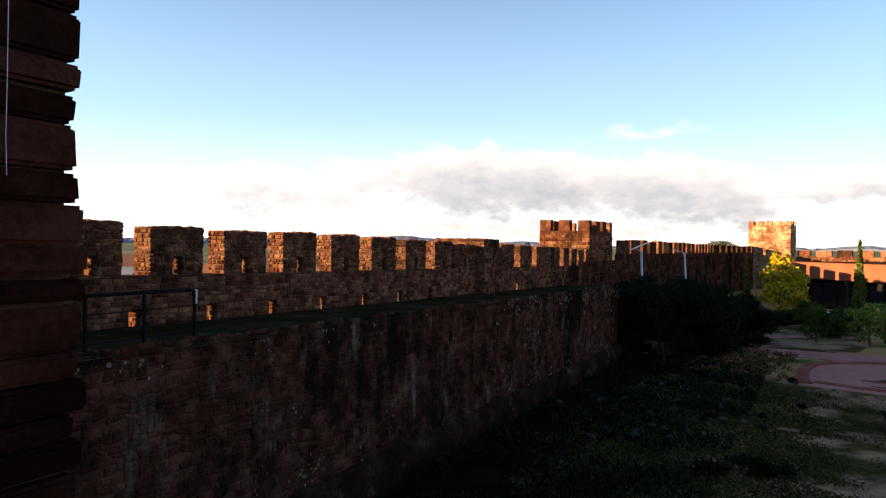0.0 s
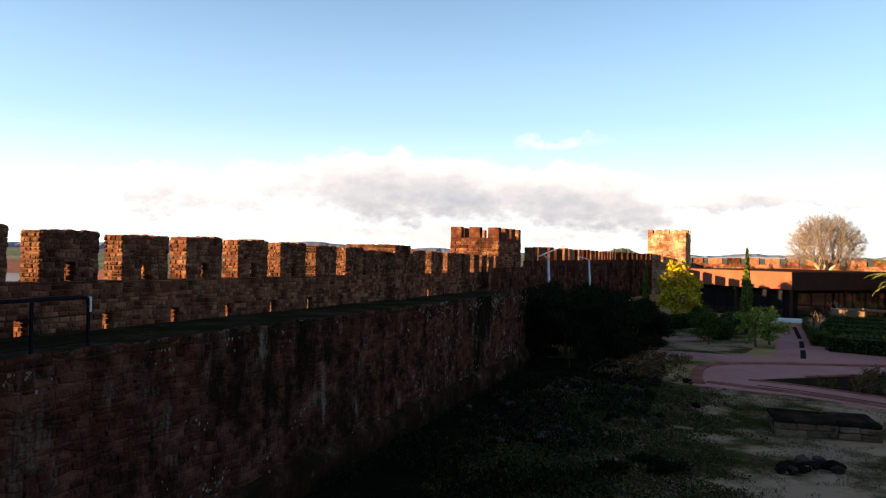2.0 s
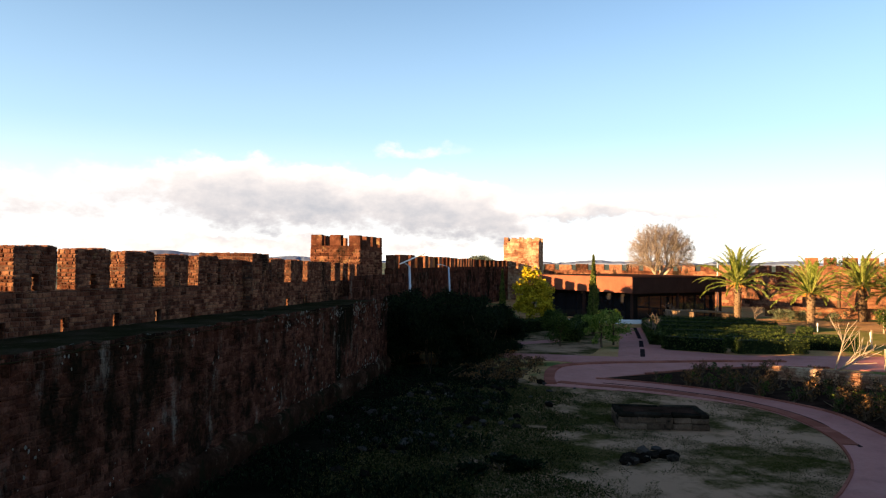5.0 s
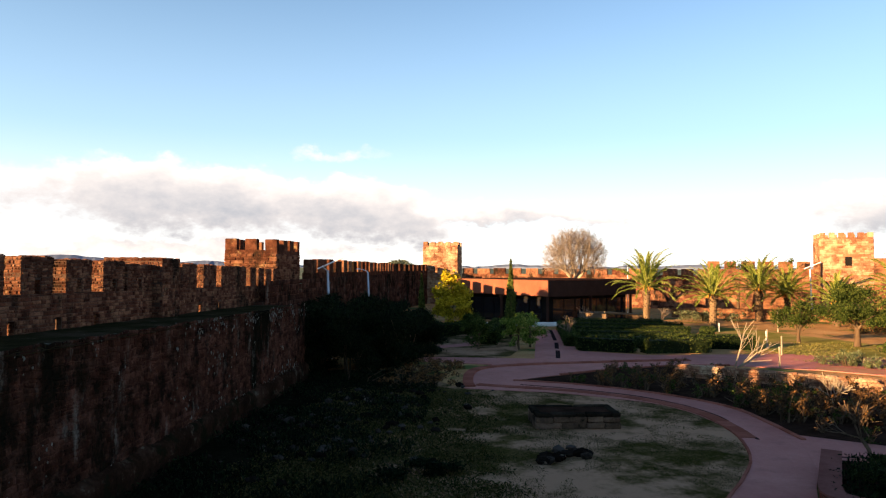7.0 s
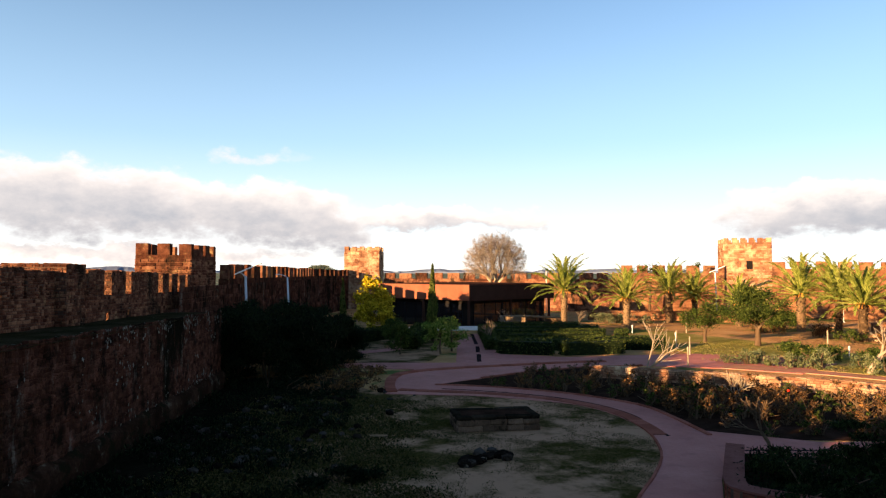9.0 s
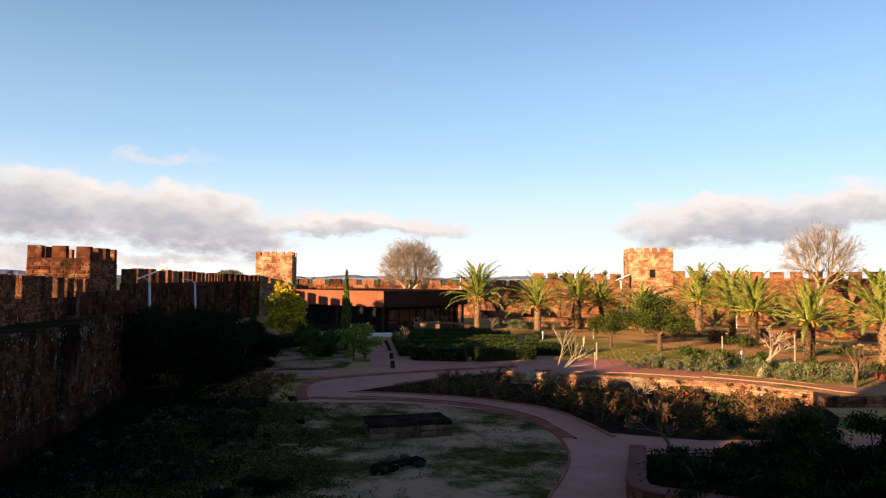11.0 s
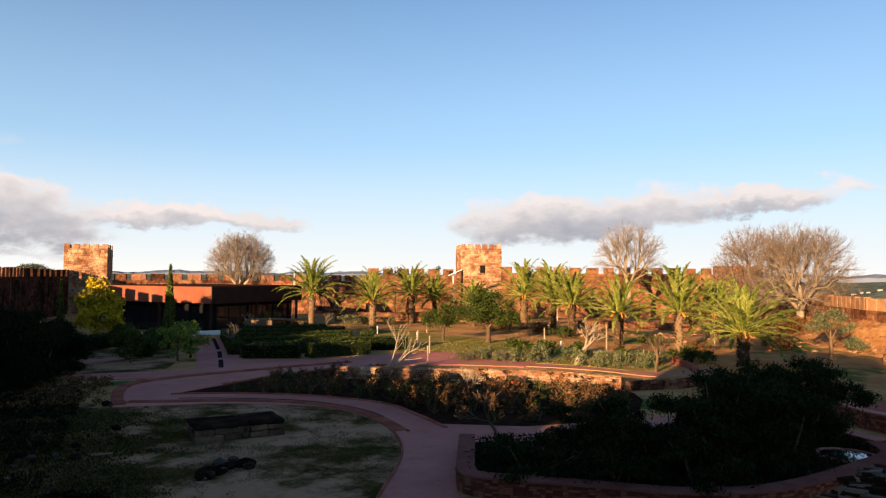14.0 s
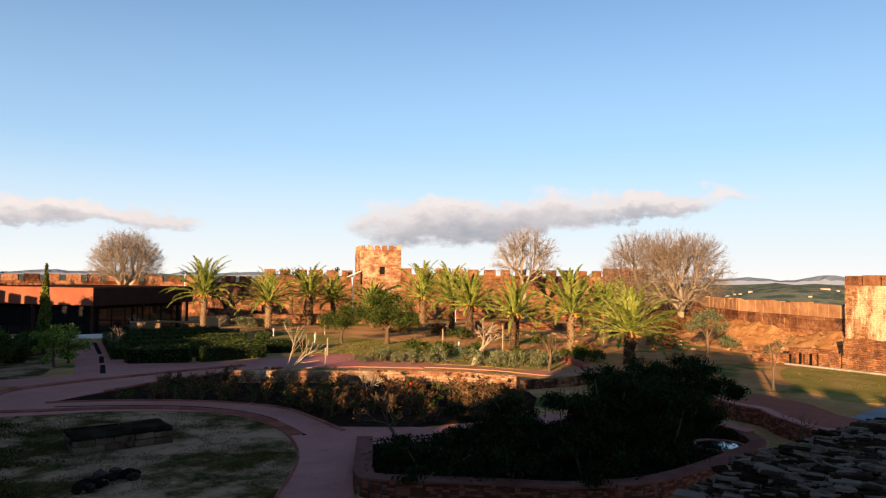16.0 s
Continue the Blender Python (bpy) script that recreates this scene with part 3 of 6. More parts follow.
def curtain_wall():
    wall = root("wall_west", WALL, "tall red sandstone curtain wall darkened for shade, with crenellated parapet and mossy walkway", "wall", kind="structure")
    rng = random.Random(11)
    s0, s1 = 1.8, 40.3
    core = bmesh.new()
    add_box(core, s0, s1, 10.2, 15.6, -1.5, 4.72, shear=SLOPE)
    add_box(core, s1, 108, 12.6, 15.6, -1.5, 4.70, shear=SLOPE * 0.5)
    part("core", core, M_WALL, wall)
    cap = bmesh.new()
    nx, ny = 80, 8
    grid = {}
    for i in range(nx + 1):
        for j in range(ny + 1):
            s, o = s0 + (s1 - s0) * i / nx, 10.12 + 3.2 * j / ny
            z = 4.76 + SLOPE * s + 0.035 * noise.noise((s * 0.7, o * 1.1, 0)) + (0.05 * noise.noise((s * 2.1, o, 4)) - 0.05 if j == 0 else 0)
            grid[i, j] = cap.verts.new((s, o + (0.09 * noise.noise((s * 1.7, 0, 8)) if j == 0 else 0), z))
    for i in range(nx):
        for j in range(ny):
            cap.faces.new((grid[i, j], grid[i + 1, j], grid[i + 1, j + 1], grid[i, j + 1]))
    part("walkway", cap, M_MOSS, wall, "uneven mossy walkway of worn stone and mortar", smooth=True)
    # parapet with loopholes under each embrasure
    lefts = [10.58 + 2.215 * k for k in range(-4, 7)]
    par = bmesh.new()
    edges = [s0 + 0.05]
    holes = []
    for L in lefts:
        holes.append((L - 0.57, L - 0.25, 4.5, 5.0))
    holes += [(29.7, 30.1, 4.5, 5.02), (32.25, 32.65, 4.5, 5.02), (34.75, 35.1, 4.5, 5.02)]
    x, zb, zt, th = s0 + 0.05, 4.4, 5.76, 0.6
    def sh(bm, a, b, c, d):
        add_box(bm, a, b, 13.3, 13.3 + th, c + SLOPE * -12, d + SLOPE * -12, shear=SLOPE)
    for a, b, c, d in holes + [(46, 46, 0, 0)]:
        sh(par, x, a, zb, zt)
        if b > a:
            sh(par, a, b, d, zt)
            sh(par, a, b, zb, c + 0.06)
        x = b
    part("parapet", par, M_CORE, wall, "low parapet pierced by small loopholes")
    rects = courses(s0 + 0.1, 46, 4.5, 5.76, 0.115, 0.1, 0.36, rng, [(a, b, c, d) for a, b, c, d in holes])
    v, f = merge([stone_geo(rects, (0, 13.3, 0), (1, 0, 0), (0, 0, 1), (0, -1, 0), 0.03, rng)] + [stone_geo(courses(0, 0.6, c + 0.06, d, 0.12, 0.15, 0.4, rng), (b, 13.9, 0), (0, -1, 0), (0, 0, 1), (-1, 0, 0), 0.02, rng) for a, b, c, d in holes])
    ob = link_mesh("parapet_stonework", sheared(wander(v, 0.02)), f, M_STONE, wall)
    ob["kind"] = "stuff"
    # merlons
    spec = [(L, 1.47, 1.13) for L in lefts] + [(25.55, 1.85, 1.0), (30.45, 1.55, 1.1), (32.83, 1.6, 1.1), (35.18, 1.1, 1.1), (36.3, 2.6, 1.12), (39.75, 0.95, 1.05), (41.25, 0.95, 1.05), (42.75, 0.95, 1.05), (44.3, 0.95, 1.05)]
    for L, w, h in spec:
        z0 = 5.75 + SLOPE * (L - 12)
        hole = 1.3 < w < 2
        w, h = w + rng.uniform(-0.05, 0.05), h + rng.uniform(-0.05, 0.04)
        mo = part("merlon", merlon_mesh(w, 0.6, 0, h, hole), M_CORE, wall)
        mo.location = (L, 13.3, z0)
        hl = [(w * 0.5 - 0.14, w * 0.5 + 0.14, 0, 0.44)] if hole else []
        v, f = block_stones(w, 0.6, 0, h, hl, rng)
        so = link_mesh("stonework", v, f, M_STONE, mo)
        so["kind"] = "stuff"
    # bastion block in the parapet
    bz = 4.4
    bas = part("bastion", box_bm((0, 1.6, 0, 2.5, 0, 2.45), bevel=0.03), M_CORE, wall, "solid square bastion block in the parapet")
    bas.location = (27.5, 12.85, bz)
    v, f = block_stones(1.6, 2.5, 0, 2.45, [], rng, h=0.13)
    link_mesh("stonework", v, f, M_STONE, bas)["kind"] = "stuff"
    # inner face masonry, its shade darkened into the stone colour
    rects = courses(s0, s1, -0.6, 4.72, 0.125, 0.09, 0.4, rng, hvar=0.5)
    near = [r for r in rects if 3.2 < r[0] < 9.5 and r[2] > 2.6][:280]
    chosen = set(near)
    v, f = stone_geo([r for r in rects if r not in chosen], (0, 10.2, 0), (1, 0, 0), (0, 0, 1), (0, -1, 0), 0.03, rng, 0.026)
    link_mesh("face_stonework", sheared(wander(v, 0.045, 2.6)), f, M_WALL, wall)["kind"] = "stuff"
    NEAR_STONES.append((wall, near))
    v, f = stone_geo(courses(0, 3.2, -0.6, 4.3, 0.2, 0.25, 0.6, rng), (s1, 10.2, 0), (0, 1, 0), (0, 0, 1), (1, 0, 0), 0.04, rng, 0.03)
    link_mesh("end_stonework", v, f, M_WALL, wall)["kind"] = "stuff"
    # pale lichen patches and ragged white stones on the upper edge and face
    pv = []

    def speck(c, u, w, size):
        n = rng.randint(5, 7)
        return ([c + u * (size * rng.uniform(0.4, 1.2) * math.cos(6.283 * k / n)) + w * (size * rng.uniform(0.5, 1.6) * math.sin(6.283 * k / n)) for k in range(n)], [tuple(range(n))])

    ux, uy, uz = Vector((1, 0, 0)), Vector((0, 1, 0)), Vector((0, 0, 1))
    for _ in range(100):
        s = rng.uniform(4, 40) if rng.random() < 0.45 else rng.uniform(22, 40)
        zz = rng.choice([rng.gauss(4.45, 0.1), rng.uniform(0.6, 4.4), 1.1 + rng.gauss(0, 0.2)]) + SLOPE * (s - 12)
        for _ in range(rng.randint(3, 9)):
            pv.append(speck(Vector((s + rng.gauss(0, 0.22), 10.2 - 0.056, min(4.5, zz + rng.gauss(0, 0.22)))), ux, uz, rng.uniform(0.01, 0.03) * (1 + s / 22)))
    for _ in range(260):
        s, o = rng.uniform(6, 26), 10.2 + abs(rng.gauss(0, 0.16))
        pv.append(speck(Vector((s, o, 4.81 + SLOPE * s)), ux, uy, rng.uniform(0.015, 0.055)))
    v, f = merge(pv)
    link_mesh("lichen", v, f, M_SPECK, wall, "white lichen blotches")["kind"] = "stuff"
    # farther stretch of the wall beyond the small turret
    fv, ff = stone_geo(courses(40.3, 108, 0, 5.7, 0.35, 0.6, 1.6, rng), (0, 12.6, 0), (1, 0, 0), (0, 0, 1), (0, -1, 0), 0.05, rng, 0.05)
    link_mesh("far_face_stonework", fv, ff, M_WALL, wall)["kind"] = "stuff"
    part("far_parapet", box_bm((52, 107, 12.7, 13.4, 4.2, 6.1)), M_STONE, wall)
    s = 52.3
    while s < 105:
        w = rng.choice([1.6, 1.7, 1.9, 2.6])
        mo = part("merlon", merlon_mesh(w, 0.65, 0, 1.1 + rng.uniform(-0.08, 0.08), False), M_STONE, wall)
        mo.location = (s, 12.75, 6.1 + 0.003)
        s += w + rng.uniform(0.9, 1.2)
    return wall


NEAR_STONES = []
WALL_WEST = curtain_wall()


# ---------------------------------------------------------------- towers
M_PLASTER = material("patched_plaster_and_stone", [(0.14, 0.06, 0.03), (0.27, 0.13, 0.065), (0.4, 0.23, 0.13)], scale=0.7, fine=7, bump=0.8, relief=0.06, spread=0.3, stain=(0.55, 0.41, 0.27), stain_scale=0.42, stain_cut=(0.47, 0.58), stretch=(1.5, 1.5, 0.5))
def tower(A, B, depth, top, merl, label, mat, z0=-1.5, mh=0.95, course=0.3, door=None, end_merl=3, group="castle towers", crest_mat=None, fill=0.6, L=(0.35, 0.95)):
    """A square tower; A and B are the ends of its front face on the ground plan, front seen from the right of A to B."""
    a, b = Vector(A), Vector(B)
    w = (b - a).length
    ang = math.atan2(b.y - a.y, b.x - a.x)
    base = root("tower", Matrix.Translation((a.x, a.y, 0)) @ Matrix.Rotation(ang, 4, "Z"), label, "tower", group)
    rng = random.Random(int(a.x * 10))
    body_top = top - mh
    bm = box_bm((0, w, 0, depth, z0, body_top))
    part("body", bm, mat, base)
    holes = []
    if door:
        u, dw, v, dh = door
        holes.append((u - dw / 2, u + dw / 2, v, v + dh))
        # thin panel on the face; its dark colour stands for the doorway's shade
        dm = box_bm((u - dw / 2, u + dw / 2, -0.03, 0.02, v, v + dh))
        part("doorway", dm, M_DARK, base, "doorway as a flat panel coloured near black for shade")
    geo = merge([stone_geo(courses(0, w, max(z0, 0), body_top, course, *L, rng, holes), (0, 0, 0), (1, 0, 0), (0, 0, 1), (0, -1, 0), 0.07, rng, 0.04),
                 stone_geo(courses(0, depth, max(z0, 0), body_top, course, *L, rng), (w, 0, 0), (0, 1, 0), (0, 0, 1), (1, 0, 0), 0.07, rng, 0.04),
                 stone_geo(courses(0, depth, max(z0, 0), body_top, course, *L, rng), (0, depth, 0), (0, -1, 0), (0, 0, 1), (-1, 0, 0), 0.07, rng, 0.04)])
    link_mesh("stonework", geo[0], geo[1], mat, base)["kind"] = "stuff"
    part("parapet", box_bm((0.0, w, 0.0, 0.5, body_top - 0.01, body_top + 0.25), (0, w, depth - 0.5, depth, body_top - 0.01, body_top + 0.25), (0, 0.5, 0.5, depth - 0.5, body_top - 0.01, body_top + 0.25), (w - 0.5, w, 0.5, depth - 0.5, body_top - 0.01, body_top + 0.25)), mat, base)

    def crest(n, length, place, skip_ends):
        pitch = length / (n - 1 + fill) if n > 1 else length
        for i in range(n):
            if skip_ends and i in (0, n - 1):
                continue
            u, mw = i * pitch, pitch * fill
            m = part("merlon", merlon_mesh(mw, 0.5, 0, mh - 0.25 + rng.uniform(-0.04, 0.04), False), crest_mat or mat, base)
            m.matrix_local = place(u)
    crest(merl, w, lambda u: Matrix.Translation((u, 0, body_top + 0.25)), False)
    crest(merl, w, lambda u: Matrix.Translation((u, depth - 0.5, body_top + 0.25)), False)
    q = Matrix.Rotation(radians(90), 4, "Z")
    crest(end_merl, depth, lambda u: Matrix.Translation((w, u, body_top + 0.25)) @ q, True)
    crest(end_merl, depth, lambda u: Matrix.Translation((0.5, u, body_top + 0.25)) @ q, True)
    return base


def wpt(s, o):
    v = WALL @ Vector((s, o, 0))
    return (v.x, v.y)


tower(wpt(46.0, 17.2), wpt(46.0, 13.6), 5.9, 8.45, 3, "small red sandstone turret with battlements rising from the curtain wall", M_STONE, z0=3.0, mh=1.0, course=0.2, end_merl=4)
tower(polar(23.96, 128)[:2], polar(26.84, 127)[:2], 6.0, 11.45, 5, "square red sandstone tower with battlements at the wall corner", M_TOWER, mh=0.95)
tower(polar(54.35, 112)[:2], polar(57.71, 113)[:2], 7.0, 11.9, 6, "sunlit square sandstone tower with battlements and dark arched doorway", M_TOWER, mh=0.95, door=(3.6, 0.85, 7.2, 1.25))
tower(polar(74.3, 125)[:2], polar(77.5, 124)[:2], 6.0, 8.75, 5, "low red sandstone wall tower behind bare trees", M_STONE, mh=0.5)
tower(polar(91.5, 66)[:2], polar(98.5, 60)[:2], 7.0, 7.2, 6, "weathered sandstone tower with patches of pale plaster", M_PLASTER, mh=1.05, course=0.15, crest_mat=M_FARWALL, fill=0.88, L=(0.2, 0.55))


def keep():
    """The big tower beside which the camera stands."""
    base = root("tower", WALL, "massive dark red sandstone keep of coursed blocks", "tower", "castle towers")
    part("body", box_bm((-5.9, 1.765, 2.76, 15.2, -1.5, 10.9)), M_CORE, base)
    for i in range(4):
        m = part("merlon", merlon_mesh(1.4, 0.7, 0, 0.8, False), M_STONE, base)
        m.location = (-5.9 + i * 2.07, 2.8, 10.9)
    for i in range(6):
        m = part("merlon", merlon_mesh(1.4, 0.7, 0, 0.8, False), M_STONE, base)
        m.matrix_local = Matrix.Translation((1.72, 2.8 + i * 2.2, 10.9)) @ Matrix.Rotation(radians(90), 4, "Z")
        m = part("merlon", merlon_mesh(1.4, 0.7, 0, 0.8, False), M_STONE, base)
        m.matrix_local = Matrix.Translation((-5.2, 2.8 + i * 2.2, 10.9)) @ Matrix.Rotation(radians(90), 4, "Z")
    return base


KEEP = keep()
terrace = part("terrace", box_bm((-6.9, 1.1, -1.1, 2.74, -1.5, 4.9)), M_CORE)
terrace.matrix_world = WALL
tagged(terrace, "stone landing at the foot of the keep", "terrace", kind="structure")
south = root("wall_south", WALL, "dark sandstone curtain wall with merlons running on past the keep", "wall", kind="structure")
part("core", box_bm((-60, -5.95, 4.0, 6.0, -1.5, 8.1)), M_CORE, south)
for i in range(14):
    mo = part("merlon", merlon_mesh(1.9, 0.6, 0, 1.2, False), M_STONE, south)
    mo.location = (-9.6 - 3.2 * i, 4.0, 8.1)


def far_wall(name, pts, top, merl_w, gap, mh, label, mat, body_z=-2, crest_mat=None):
    """A crenellated wall along a polyline on the plan."""
    base = root(name, Matrix(), label, "wall", kind="structure")
    rng = random.Random(len(name) + int(top * 10))
    for (p, q) in zip(pts, pts[1:]):
        a, b = Vector(p), Vector(q)
        ln, ang = (b - a).length, math.atan2(b.y - a.y, b.x - a.x)
        m = Matrix.Translation((a.x, a.y, 0)) @ Matrix.Rotation(ang, 4, "Z")
        c = part("core", box_bm((0, ln, 0, 1.2, body_z, top - mh)), mat, base)
        c.matrix_local = m
        v, f = stone_geo(courses(0, ln, max(body_z, 0), top - mh, 0.45, 0.7, 1.9, rng), (0, 0, 0), (1, 0, 0), (0, 0, 1), (0, -1, 0), 0.06, rng, 0.05)
        so = link_mesh("stonework", v, f, mat, base)
        so.matrix_local = m
        so["kind"] = "stuff"
        u = 0.2
        while u < ln - merl_w:
            w = merl_w * rng.uniform(0.9, 1.15)
            mo = part("merlon", merlon_mesh(w, 0.6, 0, mh + rng.uniform(-0.08, 0.08), False), crest_mat or mat, base)
            mo.matrix_local = m @ Matrix.Translation((u, -0.05, top - mh))
            u += w + gap * rng.uniform(0.85, 1.2)
        if ln - u > 0.35:
            mo = part("merlon", merlon_mesh(ln - u, 0.6, 0, mh, False), crest_mat or mat, base)
            mo.matrix_local = m @ Matrix.Translation((u, -0.05, top - mh))
    return base


far_wall("wall_northwest", [wpt(106, 12.9), polar(24.3, 127.4)[:2]], 7.2, 1.8, 1.0, 1.1, "dark crenellated wall running up to the corner tower", M_WALL)
far_wall("wall_north", [polar(27.2, 128)[:2], polar(38, 124)[:2], polar(47, 119)[:2]], 6.6, 2.0, 0.8, 1.0, "distant crenellated red sandstone wall in low sun", M_STONE)
far_wall("wall_northeast", [polar(46.6, 108)[:2], polar(54.4, 111.5)[:2]], 7.75, 1.6, 0.7, 1.1, "sunlit crenellated red wall leading to the tower", M_FARWALL)
far_wall("wall_east", [polar(57.6, 113)[:2], polar(66, 116)[:2], polar(74.4, 124)[:2]], 8.25, 1.7, 1.0, 1.0, "sunlit crenellated red wall behind the palms", M_FARWALL)
M_CREST = material("pale_worn_parapet", [(0.22, 0.10, 0.052), (0.33, 0.175, 0.092), (0.43, 0.26, 0.15)], scale=1.1, fine=9, bump=0.9, relief=0.06, spread=0.12, stain=(0.13, 0.06, 0.033), stain_scale=1.5, stain_cut=(0.56, 0.7))
far_wall("wall_southeast", [polar(77.4, 124)[:2], polar(84.5, 79)[:2], polar(91.5, 67.2)[:2], polar(98.5, 61.2)[:2]], 4.78, 1.15, 0.07, 1.2, "rough sunlit red sandstone wall with slit parapet above an earth bank", M_FARWALL, crest_mat=M_CREST)

M_BANK = material("orange_earth_and_rubble", [(0.24, 0.10, 0.036), (0.40, 0.19, 0.07), (0.52, 0.31, 0.14)], scale=0.7, fine=5, bump=0.8, relief=0.12, by_island=False, stain=(0.15, 0.085, 0.045), stain_scale=0.5, stain_cut=(0.5, 0.64))


BANK_SPOTS = []


def earth_bank():
    """Rubble and earth slumped against the foot of the wall."""
    pts = [Vector((*polar(a, r)[:2], 0)) for a, r in ((78.6, 113), (84.5, 78.6), (91.5, 66.8), (98.5, 60.8))]
    V, F, across, rows = [], [], 16, 0
    for a, b in zip(pts, pts[1:]):
        d = (b - a).normalized()
        out = Vector((d.y, -d.x, 0))
        if out.dot(a) > 0:
            out = -out
        steps = int((b - a).length / 0.6)
        for k in range(steps + (b is pts[-1])):
            p = a.lerp(b, k / steps)
            for j in range(across):
                u = j / (across - 1)
                q = p + out * (u * 5.2 - 0.4)
                h = 2.5 * (1 - u) ** 1.5 * (1 + 0.22 * noise.noise((q.x * 0.22, q.y * 0.22, 0))) + (1 - u) * (0.2 * noise.noise((q.x * 0.8, q.y * 0.8, 4)) + 0.22 * noise.noise((q.x * 2.3, q.y * 2.3, 8)))
                V.append((q.x, q.y, max(h, 0.0) + 0.012 - 0.15 * (u == 1)))
            if rows:
                o = rows * across
                F += [(o - across + j, o + j, o + j + 1, o - across + j + 1) for j in range(across - 1)]
            rows += 1
    BANK_SPOTS.extend(q for q in V if 0.05 < q[2] < 2.4)
    tagged(link_mesh("bank", V, F, M_BANK), "slumped orange earth and rubble bank under the wall", "earth bank", kind="structure")


earth_bank()


# ---------------------------------------------------------------- garden building
def pavilion():
    c = Vector((45.0, 66.0))
    base = root("garden_building", Matrix.Translation((c.x, c.y, 0)) @ Matrix.Rotation(math.atan2(3, 13), 4, "Z"), "low modern terracotta building with flat roof and dark glazed front", "building")
    # local x along the shaded front, y back along the sunlit side
    part("roof", box_bm((0.0, 16.5, 0.0, 17.0, 3.35, 5.2), bevel=0.03), M_TERRA, base, "terracotta rendered roof band")
    part("fascia", box_bm((0.02, 16.6, -0.06, 0.0 - 0.003, 3.3, 5.15)), M_ROOF, base, "dark brown cladding strip")
    part("roof_edge", box_bm((-0.06, 16.7, -0.08, 17.1, 5.2, 5.25)), M_ROOF, base, "thin metal roof edge")
    # deep shade under the roof is put into this wall's colour
    part("wall", box_bm((1.1, 16, 1.1, 16.5, 0, 3.35)), M_DARK, base, "recessed wall coloured near black for deep shade")
    for i in range(7):
        g = part("window", box_bm((1.04, 1.095, 2.0 + i * 2.05, 3.9 + i * 2.05, 0.15, 2.9)), M_GLASS, base, "dark glass panel")
        part("frame", box_bm((1.0, 1.06, 1.93 + i * 2.05, 1.99 + i * 2.05, 0, 3.3)), M_RAIL, g)
        g = part("window", box_bm((2.0 + i * 2.0, 3.85 + i * 2.0, 1.04, 1.095, 0.15, 2.9)), M_GLASS, base, "dark glass panel")
        part("frame", box_bm((1.92 + i * 2.0, 1.99 + i * 2.0, 1.0, 1.06, 0, 3.3)), M_RAIL, g)
    for x, y in ((0.35, 0.35), (0.35, 8), (0.35, 16), (8, 0.35), (16, 0.35)):
        part("column", box_bm((x - 0.12, x + 0.12, y - 0.12, y + 0.12, 0, 3.35)), M_ROOF, base)
    return base


pavilion()

# ---------------------------------------------------------------- plants
def bare_tree(name, pos, height, spread, trunk_r, depth, rng, mat, label, category="tree", twig_mat=None, first=0.3, kids=(3, 4), tip=0.012, group="", twigs=0):
    """A leafless tree: a tapered trunk, limbs that fork again and again, and fine twigs."""
    base = root(name, Matrix.Translation(pos), label, category, group)
    limbs, fine = [], []
    H = height

    def grow(p, d, ln, r, lev):
        pts, rad = [p], [r]
        q, dd = p, d.copy()
        for i in range(3):
            dd = (dd + Vector((rng.gauss(0, 0.12), rng.gauss(0, 0.12), 0.06 if lev else 0))).normalized()
            q = q + dd * ln / 3
            pts.append(q)
            rad.append(r * (1 - 0.28 * (i + 1) / 3 - 0.05))
        (limbs if r > tip * 2.2 else fine).append(tube(pts, [max(x, tip * 0.8) for x in rad], 6 if lev < 2 else 4 if lev < 4 else 3, close=False))
        if lev >= depth:
            return
        k = rng.randint(*kids)
        spin = rng.uniform(0, 6.28)
        for i in range(k):
            w = spin + 6.283 * i / k + rng.uniform(-0.4, 0.4)
            tilt = rng.uniform(0.35, 0.8) * spread
            u = dd.cross(Vector((1, 0.2, 0.1))).normalized()
            v = dd.cross(u)
            nd = (dd * math.cos(tilt) + (u * math.cos(w) + v * math.sin(w)) * math.sin(tilt)).normalized()
            if nd.z < -0.1:
                nd.z *= 0.3
            start = pts[3] if i < k - 1 or lev == 0 else pts[2]
            grow(start, nd, ln * rng.uniform(0.62, 0.86) if lev else H * rng.uniform(0.2, 0.28), rad[3] * rng.uniform(0.55, 0.75), lev + 1)

    grow(Vector((0, 0, -0.1)), Vector((rng.gauss(0, 0.04), rng.gauss(0, 0.04), 1)).normalized(), H * first, trunk_r, 0)
    v, f = merge(limbs)
    link_mesh("trunk", v, f, mat, base, smooth=True)
    if fine:
        v, f = merge(fine)
        link_mesh("twig_mass", v, f, twig_mat or mat, base)["kind"] = "stuff"
    return base


